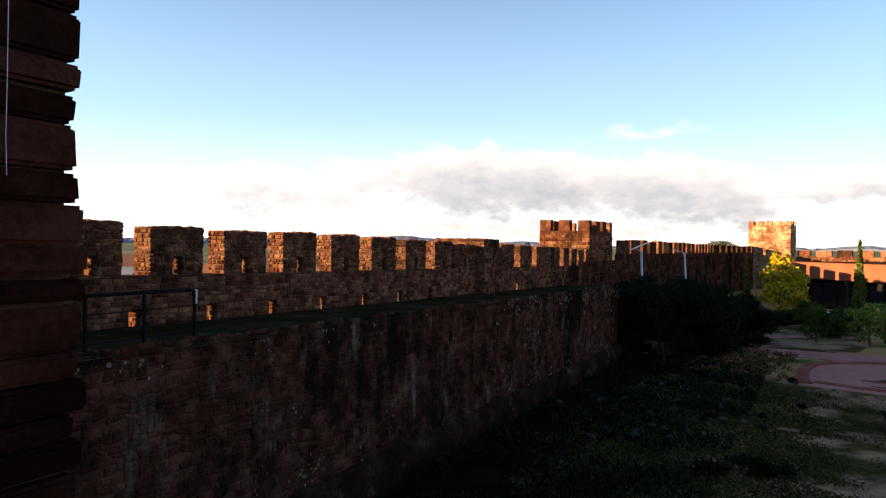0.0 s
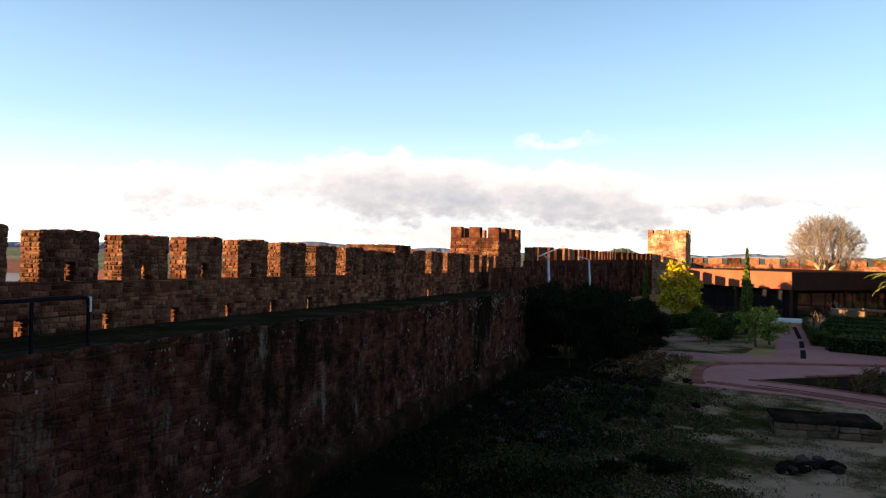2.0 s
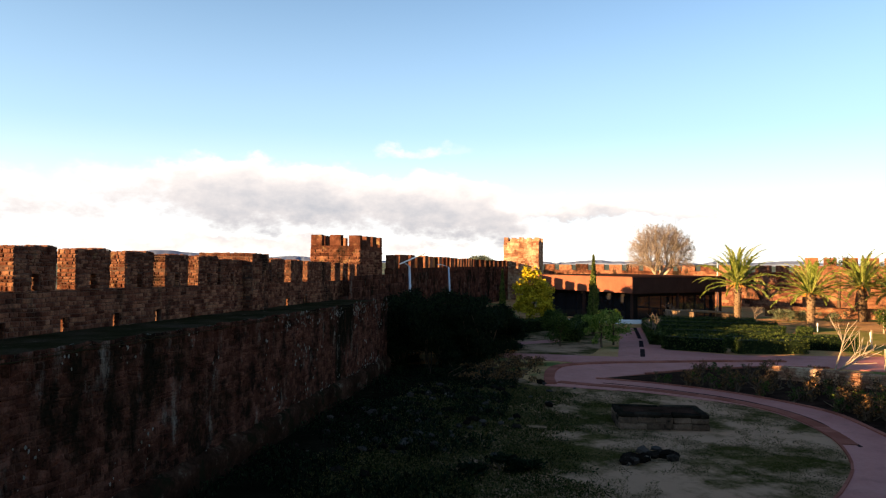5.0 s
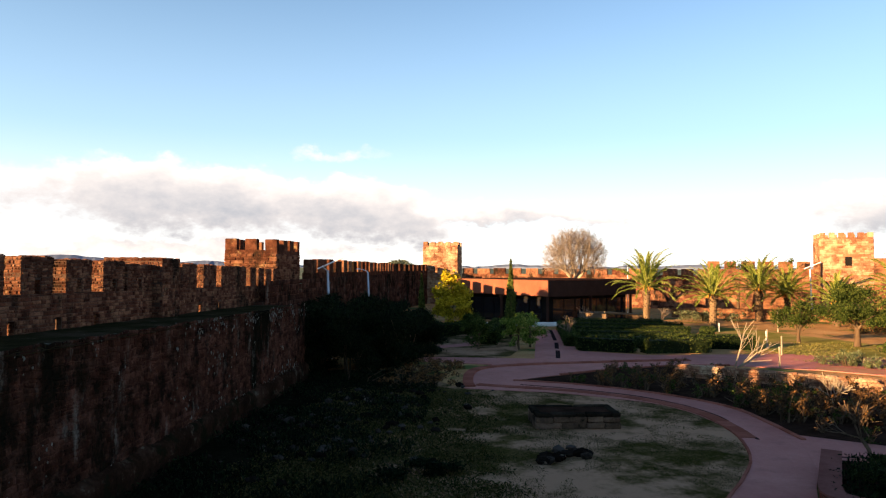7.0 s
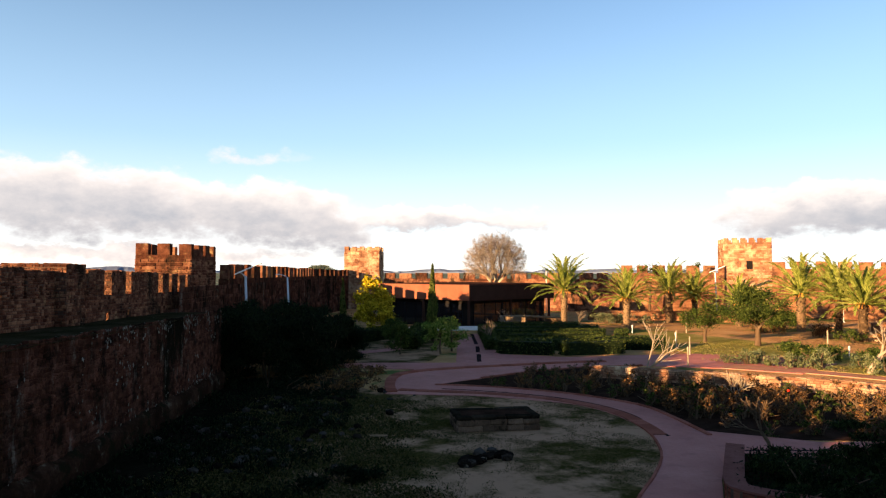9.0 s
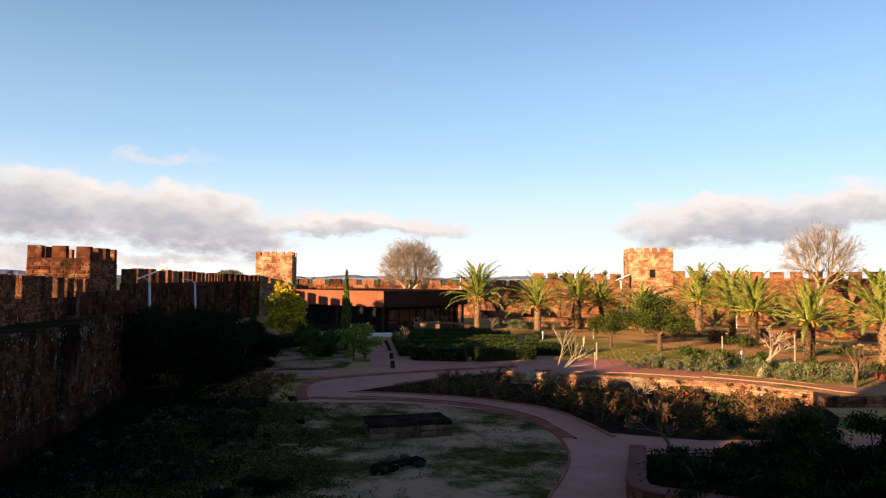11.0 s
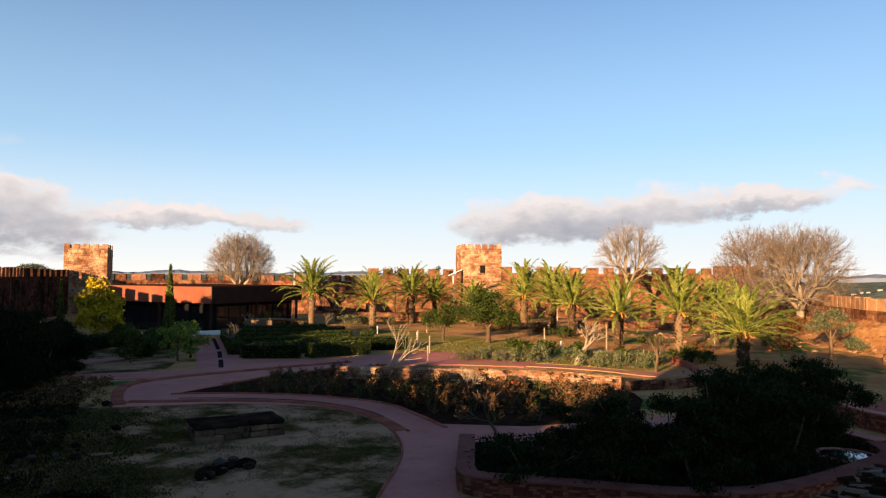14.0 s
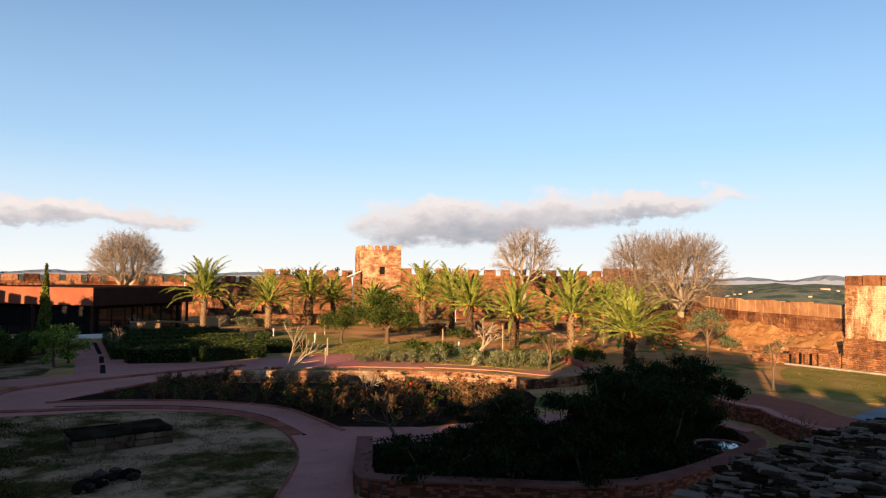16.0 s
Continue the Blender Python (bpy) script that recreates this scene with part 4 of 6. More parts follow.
def dome_tree(pos, fork, centre, rx, rz, n, trunk_r, rng_seed, mat, label, tip=0.0115, squash=0.25, twig=None):
    """A leafless tree whose limbs fork outwards until their twigs fill a round dome."""
    g = np.random.default_rng(rng_seed)
    base = root("plane_tree", Matrix.Translation(pos), label, "tree", "bare plane trees")
    d = g.normal(size=(n, 3))
    d /= np.linalg.norm(d, axis=1)[:, None]
    d[:, 2] = np.where(d[:, 2] < -squash, -d[:, 2], d[:, 2])
    pts = d * (g.uniform(0.3, 1, n) ** 0.5)[:, None] * (rx, rx, rz) * (1 + 0.1 * np.sin(d[:, :1] * 5 + d[:, 1:2] * 7)) + (0, 0, centre)
    limbs, fine = [], []

    def grow(p, back, ids, r):
        k = 6 if len(ids) > 300 else 4 if len(ids) > 30 else 3
        if len(ids) <= 4:
            for i in ids:
                e = Vector(pts[i])
                mid = p.lerp(e, 0.5) + Vector(g.normal(size=3) * 0.1) - Vector((0, 0, 0.04))
                fine.append(tube([p, mid, e], [max(r * 0.6, tip), tip, tip * 0.6], 3, False))
                for _ in range(4):
                    s = p.lerp(e, g.uniform(0.4, 0.95))
                    fine.append(tube([s, s + (e - p).normalized() * 0.3 + Vector(g.normal(size=3) * 0.28)], [tip * 0.8, tip * 0.5], 3, False))
            return
        sub = pts[ids]
        cen = sub[g.choice(len(ids), k, replace=False)]
        for _ in range(4):
            own = np.argmin(((sub[:, None] - cen[None]) ** 2).sum(2), 1)
            cen = np.array([sub[own == j].mean(0) if (own == j).any() else cen[j] for j in range(k)])
        for j in range(k):
            part_ids = ids[own == j]
            if not len(part_ids):
                continue
            rad = max(r * (len(part_ids) / len(ids)) ** 0.44, tip)
            q = p.lerp(Vector(cen[j]), g.uniform(0.38, 0.55))
            mid = p.lerp(q, 0.5) + back * (q - p).length * 0.12 + Vector(g.normal(size=3)) * (q - p).length * 0.06
            (limbs if rad > 0.035 else fine).append(tube([p, mid, q], [min(r, rad * 1.25), rad * 1.1, rad], 6 if rad > 0.08 else 4, False))
            grow(q, (q - mid).normalized(), part_ids, rad)

    limbs.append(tube([(0, 0, -0.15), (0.05, 0.03, fork * 0.5), (0, 0, fork)], [trunk_r * 1.35, trunk_r * 1.02, trunk_r * 0.95], 9, False))
    grow(Vector((0, 0, fork)), Vector((0, 0, 1)), np.arange(n), trunk_r)
    v, f = merge(limbs)
    link_mesh("trunk", v, f, mat, base, smooth=True)
    v, f = merge(fine)
    link_mesh("twig_mass", v, f, twig or M_GREYTWIG, base)["kind"] = "stuff"


def leafy_tree(name, pos, trunk_h, trunk_r, blobs, per, leaf, mat, label, category="tree", seed=1, bark=None, aspect=0.45, group="", droop=0.0):
    """A tree with a tapered trunk, limbs to each clump and a crown of many leaves."""
    rng, g = random.Random(seed), np.random.default_rng(seed)
    base = root(name, Matrix.Translation(pos), label, category, group)
    tubes = [tube([(0, 0, -0.1), (rng.gauss(0, 0.06), rng.gauss(0, 0.06), trunk_h * 0.5), (0, 0, trunk_h)], [trunk_r * 1.25, trunk_r, trunk_r * 0.85], 8, False)]
    for b in blobs:
        c = Vector(b[:3])
        mid = Vector((c.x * 0.45, c.y * 0.45, trunk_h + (c.z - trunk_h) * 0.55))
        tubes.append(tube([(0, 0, trunk_h * 0.92), mid, c], [trunk_r * 0.6, trunk_r * 0.35, trunk_r * 0.12], 5, False))
    v, f = merge(tubes)
    link_mesh("trunk", v, f, bark or M_BARK, base, smooth=True)
    leaf_mesh("crown", clump_points(blobs, per, g), leaf, g, mat, base, aspect, droop)
    return base


def bush(name, pos, blobs, per, leaf, mat, label, category="shrub", seed=1, aspect=0.4, group="", stems=5, updir=0.0):
    rng, g = random.Random(seed), np.random.default_rng(seed)
    base = root(name, Matrix.Translation(pos), label, category, group)
    tubes = []
    for i in range(stems):
        b = blobs[i % len(blobs)]
        tubes.append(tube([(b[0] * 0.3 + rng.gauss(0, 0.06), b[1] * 0.3 + rng.gauss(0, 0.06), -0.05), (b[0] * 0.6 + rng.gauss(0, 0.2), b[1] * 0.8, b[2] * 0.6), (b[0] + rng.gauss(0, 0.3), b[1] + rng.gauss(0, 0.3), b[2] + b[5] * 0.5)], [0.05, 0.035, 0.012], 4, False))
    v, f = merge(tubes)
    link_mesh("stem", v, f, M_BARK, base)["kind"] = "stuff"
    leaf_mesh("foliage", clump_points(blobs, per, g, 0.35), leaf, g, mat, base, aspect, updir=updir)
    return base


def frond_mesh(lift, seed):
    """One arching feather frond of unit length, leaving along x."""
    rng = random.Random(seed)
    V, F = [], []
    p, el, pts, N = Vector((0, 0, 0)), lift, [Vector((0, 0, 0))], 11
    for k in range(N):
        el -= 0.01 + 0.0021 * k * k
        p = p + Vector((math.cos(el), 0, math.sin(el))) / N
        pts.append(p)
    V, F = tube(pts, [0.011 * (1 - k / (N + 1)) + 0.002 for k in range(N + 1)], 3, False)
    V = list(V)
    side = Vector((0, 1, 0))
    for k in range(1, N * 5):
        u = k / (N * 5)
        if u < 0.12:
            continue
        j = min(int(u * N), N - 1)
        q = pts[j].lerp(pts[j + 1], u * N - j)
        t = (pts[j + 1] - pts[j]).normalized()
        up = side.cross(t) * -1
        L = 0.125 * (math.sin(math.pi * min(1, u * 0.9 + 0.12)) * 0.8 + 0.25) * rng.uniform(0.8, 1.15)
        for sg in (-1, 1):
            dirn = (t * 1.0 + side * sg * 0.6 + up * rng.uniform(0.05, 0.45) * (1 if rng.random() < 0.8 else -1)).normalized()
            tip = q + dirn * L + Vector((0, 0, -0.12 * L))
            wv = t * 0.015
            o = len(V)
            V += [q - wv, q + wv, q.lerp(tip, 0.55) + wv * 1.2, tip]
            F.append((o, o + 1, o + 2, o + 3))
    me = bpy.data.meshes.new("frond")
    me.from_pydata([tuple(v) for v in V], [], F)
    me.materials.append(M_PALM)
    return me


FRONDS = [frond_mesh(1.52 - 1.62 * (k / 9) ** 1.15, 500 + k) for k in range(10)]


def palm_mesh(base, height, r, fronds, seed, flen=3.0):
    rng = random.Random(seed)
    # trunk with stubs of old leaf bases
    n = 12
    v, f = tube([(0.05 * math.sin(i), 0.04 * math.cos(i * 1.3), height * i / n - (0.1 if i == 0 else 0)) for i in range(n + 1)], [r * (1.25 if i == 0 else 1.0 + 0.08 * (i % 2)) for i in range(n + 1)], 10)
    link_mesh("trunk", v, f, M_PALMTRUNK, base)
    st = []
    for i in range(int(height * 26)):
        z, a = height * (0.06 + 0.95 * i / (height * 26)), i * 2.4
        c = Vector((math.cos(a) * r * 1.02, math.sin(a) * r * 1.02, z))
        o = Vector((math.cos(a), math.sin(a), 0.55)) * (0.13 if z < height * 0.8 else 0.28)
        s = Vector((-math.sin(a), math.cos(a), 0)) * 0.09
        st.append(([c - s - Vector((0, 0, 0.09)), c + s - Vector((0, 0, 0.09)), c + o + s * 0.5, c + o - s * 0.5, c + Vector((0, 0, 0.06))], [(0, 1, 2, 3), (3, 2, 4), (0, 3, 4), (1, 4, 2)]))
    v, f = merge(st)
    link_mesh("trunk_sheath", v, f, M_PALMTRUNK, base)
    for i in range(fronds):
        a = i * 2.39996 + rng.uniform(-0.2, 0.2)
        lev = min(len(FRONDS) - 1, int(len(FRONDS) * (i / fronds) ** 0.9))
        ob = new("frond", FRONDS[lev])
        ob.parent = base
        k = flen * rng.uniform(0.95, 1.2)
        ob.matrix_local = Matrix.Translation((math.cos(a) * r * 0.5, math.sin(a) * r * 0.5, height + 0.1)) @ Matrix.Rotation(a, 4, "Z") @ Matrix.Rotation(rng.uniform(-0.12, 0.12), 4, "X") @ Matrix.Scale(k, 4)
    # hanging dry fruit stalks
    fs = []
    for i in range(16):
        a = rng.uniform(0, 6.28)
        pts = [Vector((0, 0, height)), Vector((math.cos(a) * 0.45, math.sin(a) * 0.45, height + 0.25)), Vector((math.cos(a) * 0.8, math.sin(a) * 0.8, height - 0.25))]
        fs.append(tube(pts, [0.03, 0.03, 0.05], 4, False))
    v, f = merge(fs)
    link_mesh("fruit_stalk", v, f, M_ORANGE, base, "dry orange fruit stalks")["kind"] = "stuff"


M_ORANGE = material("dry_orange_stalks", [(0.35, 0.15, 0.03), (0.5, 0.24, 0.05)], scale=3, bump=0.1)

PALMS = [(42.1, 82, 5.0, 4.0, 0), (47.05, 84, 4.1, 3.7, 1), (50.3, 96, 4.6, 3.9, 1), (52.2, 97, 3.9, 3.5, 0), (55.4, 92, 3.4, 3.2, 1), (59.6, 88, 4.7, 4.3, 0), (62.0, 82, 4.5, 4.0, 1), (63.5, 78, 4.0, 3.9, 0), (67.2, 70, 3.5, 3.7, 1), (71.8, 66, 3.9, 4.3, 0), (74.4, 74, 3.4, 3.7, 1), (76.4, 57, 2.9, 3.8, 0)]
for i, (az, r, h, fl, kind) in enumerate(PALMS):
    b = root("palm_tree", Matrix.Translation(polar(az, r)) @ Matrix.Rotation(az * 3.7, 4, "Z"), "date palm with arching green fronds and rough brown trunk", "palm tree", "palms in the garden")
    palm_mesh(b, h - 0.55, 0.32 + 0.05 * (i % 3), 36 + 3 * (i % 4), 30 + i, fl * 1.08)

RT = random.Random(5)
dome_tree(polar(36.5, 104), 3.6, 7.4, 4.9, 5.4, 2600, 0.42, 1, M_PALEBARK, "leafless round-crowned plane tree with fine pale twigs")
dome_tree(polar(68.0, 104), 5.0, 8.8, 5.2, 5.9, 1250, 0.36, 2, M_PALEBARK, "tall leafless plane tree with open fine branches")
dome_tree(polar(80.3, 92), 2.8, 6.2, 6.3, 6.9, 3200, 0.45, 3, M_PALEBARK, "broad leafless plane tree with pale trunk and dense twigs", squash=0.55, twig=M_TWIG)
dome_tree(polar(77.3, 99), 2.8, 6.6, 5.9, 6.9, 2600, 0.36, 4, M_TWIG, "leafless reddish-brown tree with dense twigs", squash=0.55, twig=M_TWIG)

# fig trees, pruned and leafless
for (x, y), hh, m, tr, first, kids in (((47.4, 23.3), 3.8, M_PALEBARK, 0.24, 0.42, (4, 4)), ((47.1, 17.1), 3.4, M_BARK, 0.15, 0.32, (3, 4)), ((35.1, 31.2), 7.6, M_PALEBARK, 0.1, 0.05, (5, 6)), ((22.4, 14.2), 2.7, M_BARK, 0.09, 0.45, (3, 4)), ((30.0, 21.0), 2.4, M_PALEBARK, 0.1, 0.2, (4, 4)), ((47.5, 62.0), 3.0, M_TWIG, 0.13, 0.32, (3, 4)), ((36.8, 50.2), 2.8, M_TWIG, 0.13, 0.32, (3, 4)), ((57, 60.5), 2.7, M_TWIG, 0.13, 0.32, (3, 4))):
    bare_tree("fig_tree", (x, y, 0), hh, 1.0, tr, 2 if hh > 5 else 3, RT, m, "small pruned leafless fig tree with pale branches" if m is M_PALEBARK else "small pruned leafless fig tree with dark branches", first=first, kids=kids, tip=0.018, group="bare fig trees")

leafy_tree("maple_tree", polar(26.2, 72), 2.0, 0.16, [(0, 0, 4.4, 1.7, 1.7, 1.5), (-1.0, 0.2, 3.5, 1.3, 1.3, 1.2), (1.1, -0.2, 3.3, 1.3, 1.3, 1.2), (0.1, -0.8, 2.6, 1.7, 1.3, 1.2), (0.1, 0.2, 5.6, 1.0, 1.0, 1.0), (-1.2, -0.4, 2.2, 1.2, 1.0, 1.0), (1.3, -0.4, 2.1, 1.2, 1.0, 1.0), (0.3, -0.9, 1.4, 1.5, 1.0, 0.8)], 480, 0.14, M_YELLOW, "small tree in bright yellow autumn leaf", seed=3, aspect=0.7)


def cypress(az, r, h, w, seed):
    g = np.random.default_rng(seed)
    base = root("cypress_tree", Matrix.Translation(polar(az, r)), "slender dark green columnar cypress", "cypress", "cypresses")
    v, f = tube([(0, 0, -0.1), (0, 0, h * 0.5), (0, 0, h * 0.93)], [0.14, 0.09, 0.02], 6, False)
    link_mesh("trunk", v, f, M_BARK, base)
    n = int(6500 * w)
    z = g.uniform(0.04, 1.0, n)
    prof = w * np.sin(np.pi * np.clip(z, 0, 1) ** 0.75) ** 0.6 * (1.02 - z * 0.72)
    a = g.uniform(0, 2 * np.pi, n)
    rad = prof * np.sqrt(g.uniform(0.2, 1.05, n)) * (1 + 0.22 * np.sin(a * 3 + z * 19))
    leaf_mesh("crown", np.stack([rad * np.cos(a), rad * np.sin(a), z * h], 1), 0.13, g, M_CYPRESS, base, 0.4, updir=1.6)


cypress(31.25, 66, 7.4, 0.62, 1)
cypress(23.85, 74, 5.9, 0.45, 2)

# tall dark oleanders at the end of the wall
rb = random.Random(9)
for i, (x, y, h) in enumerate([(12.6, 44.5, 4.6), (15.2, 44.0, 4.9), (17.6, 45.0, 4.5), (13.2, 40.5, 4.3), (16.2, 41.0, 4.0), (19.6, 46.8, 4.0), (21.8, 48.6, 3.4), (14.0, 48.0, 4.8), (17.6, 49.0, 4.6), (11.6, 41.8, 4.3)]):
    bl = [(rb.uniform(-1, 1), rb.uniform(-1, 1), h * q, 1.3, 1.3, h * 0.2) for q in (0.12, 0.25, 0.38, 0.5, 0.62, 0.74, 0.8)]
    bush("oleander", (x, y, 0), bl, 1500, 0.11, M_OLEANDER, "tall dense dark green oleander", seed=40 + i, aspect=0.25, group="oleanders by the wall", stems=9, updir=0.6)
# large dark bush in the planter
for i, (x, y, h) in enumerate([(20.8, 9.6, 1.9), (22.4, 8.6, 2.3), (23.6, 6.8, 3.2), (24.6, 5.0, 3.1), (25.4, 5.4, 3.0), (25.4, 6.6, 3.0), (22.8, 10.8, 1.6), (27.6, 6.6, 3.0), (28.8, 6.4, 3.0), (30.6, 5.6, 3.3), (22.6, 6.2, 2.4), (24.2, 8.6, 2.5), (21.4, 8.0, 1.7), (31.8, 6.6, 3.0), (29.9, 5.0, 3.2), (30.2, 4.3, 2.9), (18.7, 10.6, 1.0), (19.6, 8.4, 1.3), (21.0, 6.3, 1.7), (20.2, 11.8, 1.1), (29.6, 8.2, 2.8)]):
    bl = [(rb.uniform(-0.9, 0.9), rb.uniform(-0.9, 0.9), h * q, 1.0, 1.0, h * 0.2) for q in (0.08, 0.16, 0.28, 0.4, 0.52, 0.66, 0.78)]
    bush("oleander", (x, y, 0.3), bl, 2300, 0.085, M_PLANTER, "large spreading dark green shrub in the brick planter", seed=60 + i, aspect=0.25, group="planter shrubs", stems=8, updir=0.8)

# citrus and other small leafy trees
for i, (x, y, h, m, lab) in enumerate([(29.6, 47.5, 3.2, M_LEMON, "small bright green citrus tree"), (31.4, 48.6, 3.0, M_LEMON, "small bright green citrus tree"), (26.6, 48.8, 2.6, M_GREEN, "small dark round-headed tree"), (22.5, 52, 2.6, M_GREEN, "small dark round-headed tree"), (25.4, 56, 2.8, M_GREEN, "small dark round-headed tree"), (30, 56, 2.8, M_GREEN, "small dark round-headed tree")]):
    bl = [(RT.uniform(-0.6, 0.6), RT.uniform(-0.6, 0.6), h * RT.uniform(0.3, 0.8), 0.95, 0.95, 0.65) for _ in range(6)]
    leafy_tree("citrus_tree", (x, y, 0), h * 0.4, 0.08, bl, 700, 0.09, m, lab, seed=80 + i, group="citrus trees")
leafy_tree("carob_tree", (57.3, 37.7, 0), 1.6, 0.24, [(0, 0, 3.6, 2.2, 2.2, 1.5), (-1.8, 0.6, 3.0, 1.8, 1.6, 1.2), (1.8, -0.8, 3.2, 1.7, 1.7, 1.3), (0.2, -1.4, 2.8, 1.6, 1.4, 1.0), (0.4, 0.9, 4.5, 1.3, 1.3, 0.9)], 900, 0.085, M_GREEN, "broad evergreen tree with forked trunk and dense crown", seed=91)
leafy_tree("carob_tree", (55.4, 41.8, 0), 1.3, 0.15, [(0, 0, 2.6, 1.5, 1.5, 1.2), (-0.9, 0.9, 2.3, 1.2, 1.2, 1.0), (0.9, -0.8, 2.7, 1.1, 1.1, 1.0)], 1000, 0.08, M_GREEN, "dense dark evergreen tree beside the lawn", seed=92)
leafy_tree("olive_tree", (65.5, 8.95, 0), 1.6, 0.14, [(0, 0, 3.2, 1.5, 1.5, 1.1), (-0.9, 0.7, 2.7, 1.1, 1.1, 0.8), (0.8, -0.8, 2.8, 1.1, 1.1, 0.8)], 700, 0.105, M_OLIVE, "young olive tree with silvery leaves", seed=93, aspect=0.3, group="olive trees")
leafy_tree("olive_tree", (46.9, 2.6, 0), 1.3, 0.08, [(0.2, 0.1, 2.6, 0.8, 0.8, 0.8), (-0.3, 0.5, 2.1, 0.6, 0.6, 0.5), (0.4, -0.6, 2.9, 0.6, 0.6, 0.6)], 300, 0.08, M_OLIVE, "thin young olive tree with sparse silvery leaves", seed=94, aspect=0.3, group="olive trees")
leafy_tree("shrub_tree", polar(79.5, 96), 0.6, 0.2, [(0, 0, 1.6, 2.4, 2.4, 1.4), (3, -1, 1.4, 2, 2, 1.2), (-3, 1, 1.5, 2, 2, 1.2)], 60, 0.16, M_GREEN, "dark evergreen shrubs under the bare tree", seed=95)
leafy_tree("carob_tree", polar(48.9, 106), 3.5, 0.2, [(0, 0, 7.3, 2.4, 1.6, 0.8), (5, -4, 8.0, 1.0, 0.8, 0.9)], 60, 0.2, M_GREEN, "dark treetop beside the wall", seed=96)

# clipped hedge maze
hr = np.random.default_rng(21)


def hedge(x0, y0, x1, y1, w, h):
    a, b = Vector((x0, y0, 0)), Vector((x1, y1, 0))
    base = root("hedge", Matrix.Translation(a) @ Matrix.Rotation(math.atan2(y1 - y0, x1 - x0), 4, "Z"), "low clipped dark green box hedge", "hedge", "box hedges")
    ln = (b - a).length
    part("core", box_bm((0.1, ln - 0.1, -w / 2 + 0.1, w / 2 - 0.1, 0, h - 0.1)), M_OLEANDER, base)
    n = int(ln * w * 130 + ln * h * 200)
    p = hr.uniform(size=(n, 3)) * (ln, w, h) - (0, w / 2, 0)
    side = hr.integers(0, 4, n)
    p[side == 0, 2] = h
    p[side == 1, 1] = -w / 2
    p[side == 2, 1] = w / 2
    p[side == 3, 0] = np.where(hr.uniform(size=(side == 3).sum()) < 0.5, 0, ln)
    p += hr.normal(size=(n, 3)) * 0.05
    leaf_mesh("foliage", p, 0.075, hr, M_HEDGE, base, 0.5)


for q in [(34.0, 45.6, 37.0, 42.2, 1.3, 1.1), (37.4, 41.8, 42.5, 40.2, 1.3, 1.1), (36.5, 47.5, 42, 43.0, 1.0, 1.0), (42.6, 43.6, 47.5, 40.0, 1.2, 1.1), (38.5, 51.5, 46.5, 46.5, 1.2, 1.0), (41, 55.5, 50, 49.5, 1.2, 1.0), (43.6, 59.3, 53, 53.5, 1.2, 1.0), (47.5, 45, 52, 49, 1.1, 1.0), (45.5, 63, 54.5, 58, 1.2, 1.0), (34.8, 47.4, 43.2, 60.5, 1.2, 1.0), (29, 51.5, 37, 63, 1.4, 1.3), (22, 56, 33, 62, 1.4, 1.2), (18, 52.5, 24, 56.5, 1.5, 1.5)]:
    hedge(*q)

# rose bed: many ragged half-dry bushes
rr = random.Random(33)
count = 0
tries = 0
bed_poly = [(21.2, 34.3), (23.2, 32.3), (24.8, 30.0), (26.1, 26.9), (26.5, 23.5), (25.4, 20.6), (24.0, 17.8), (25.4, 16.2), (31.2, 12.8), (37.8, 15.0), (38.2, 20.6), (35.4, 25.5), (33.6, 30.0), (36.0, 32.6), (33.5, 35.1), (28.9, 35.3), (24.8, 34.8)]


def inside(x, y, poly):
    c = False
    for (x0, y0), (x1, y1) in zip(poly, poly[1:] + poly[:1]):
        if (y0 > y) != (y1 > y) and x < (x1 - x0) * (y - y0) / (y1 - y0) + x0:
            c = not c
    return c


LOWWALL = smooth_line([(31.0, 31.8), (33.0, 28.8), (34.6, 26.2), (36.6, 22.6), (38.2, 19.6), (38.4, 15.9)], 6)
rose_kinds = []
while count < 250 and tries < 4000:
    tries += 1
    x, y = (rr.uniform(22, 39), rr.uniform(13, 37)) if len(rose_kinds) >= 7 else (rr.uniform(25, 30), rr.uniform(19, 26))
    if not inside(x, y, bed_poly):
        continue
    small = y > 31
    if y > 33 and x < 28:
        continue
    if len(rose_kinds) < 7:
        h = (0.8, 1.1, 1.3, 0.9, 1.2, 1.4, 1.0)[len(rose_kinds)]
        bl = [(rr.uniform(-0.35, 0.35), rr.uniform(-0.35, 0.35), h * q, 0.42, 0.42, 0.3) for q in (0.3, 0.5, 0.75, 0.9)]
        k = bush("rose_bush", (x, y, 0), bl, 1100, 0.06, M_ROSE if len(rose_kinds) % 3 else M_GREEN, "ragged rose bush with brown and green winter leaves", seed=100 + count, aspect=0.55, group="rose bushes in the bed", stems=9)
        rose_kinds.append(k)
    else:
        dist = min(math.hypot(x - a, y - b) for a, b in LOWWALL)
        s = rr.uniform(0.55, 0.95) * (0.65 if small else 1) * min(1, max(0.4, dist / 3.4))
        copy_thing(rr.choice(rose_kinds), Matrix.Translation((x, y, 0)) @ Matrix.Rotation(rr.uniform(0, 6.28), 4, "Z") @ Matrix.Scale(s, 4))
    count += 1

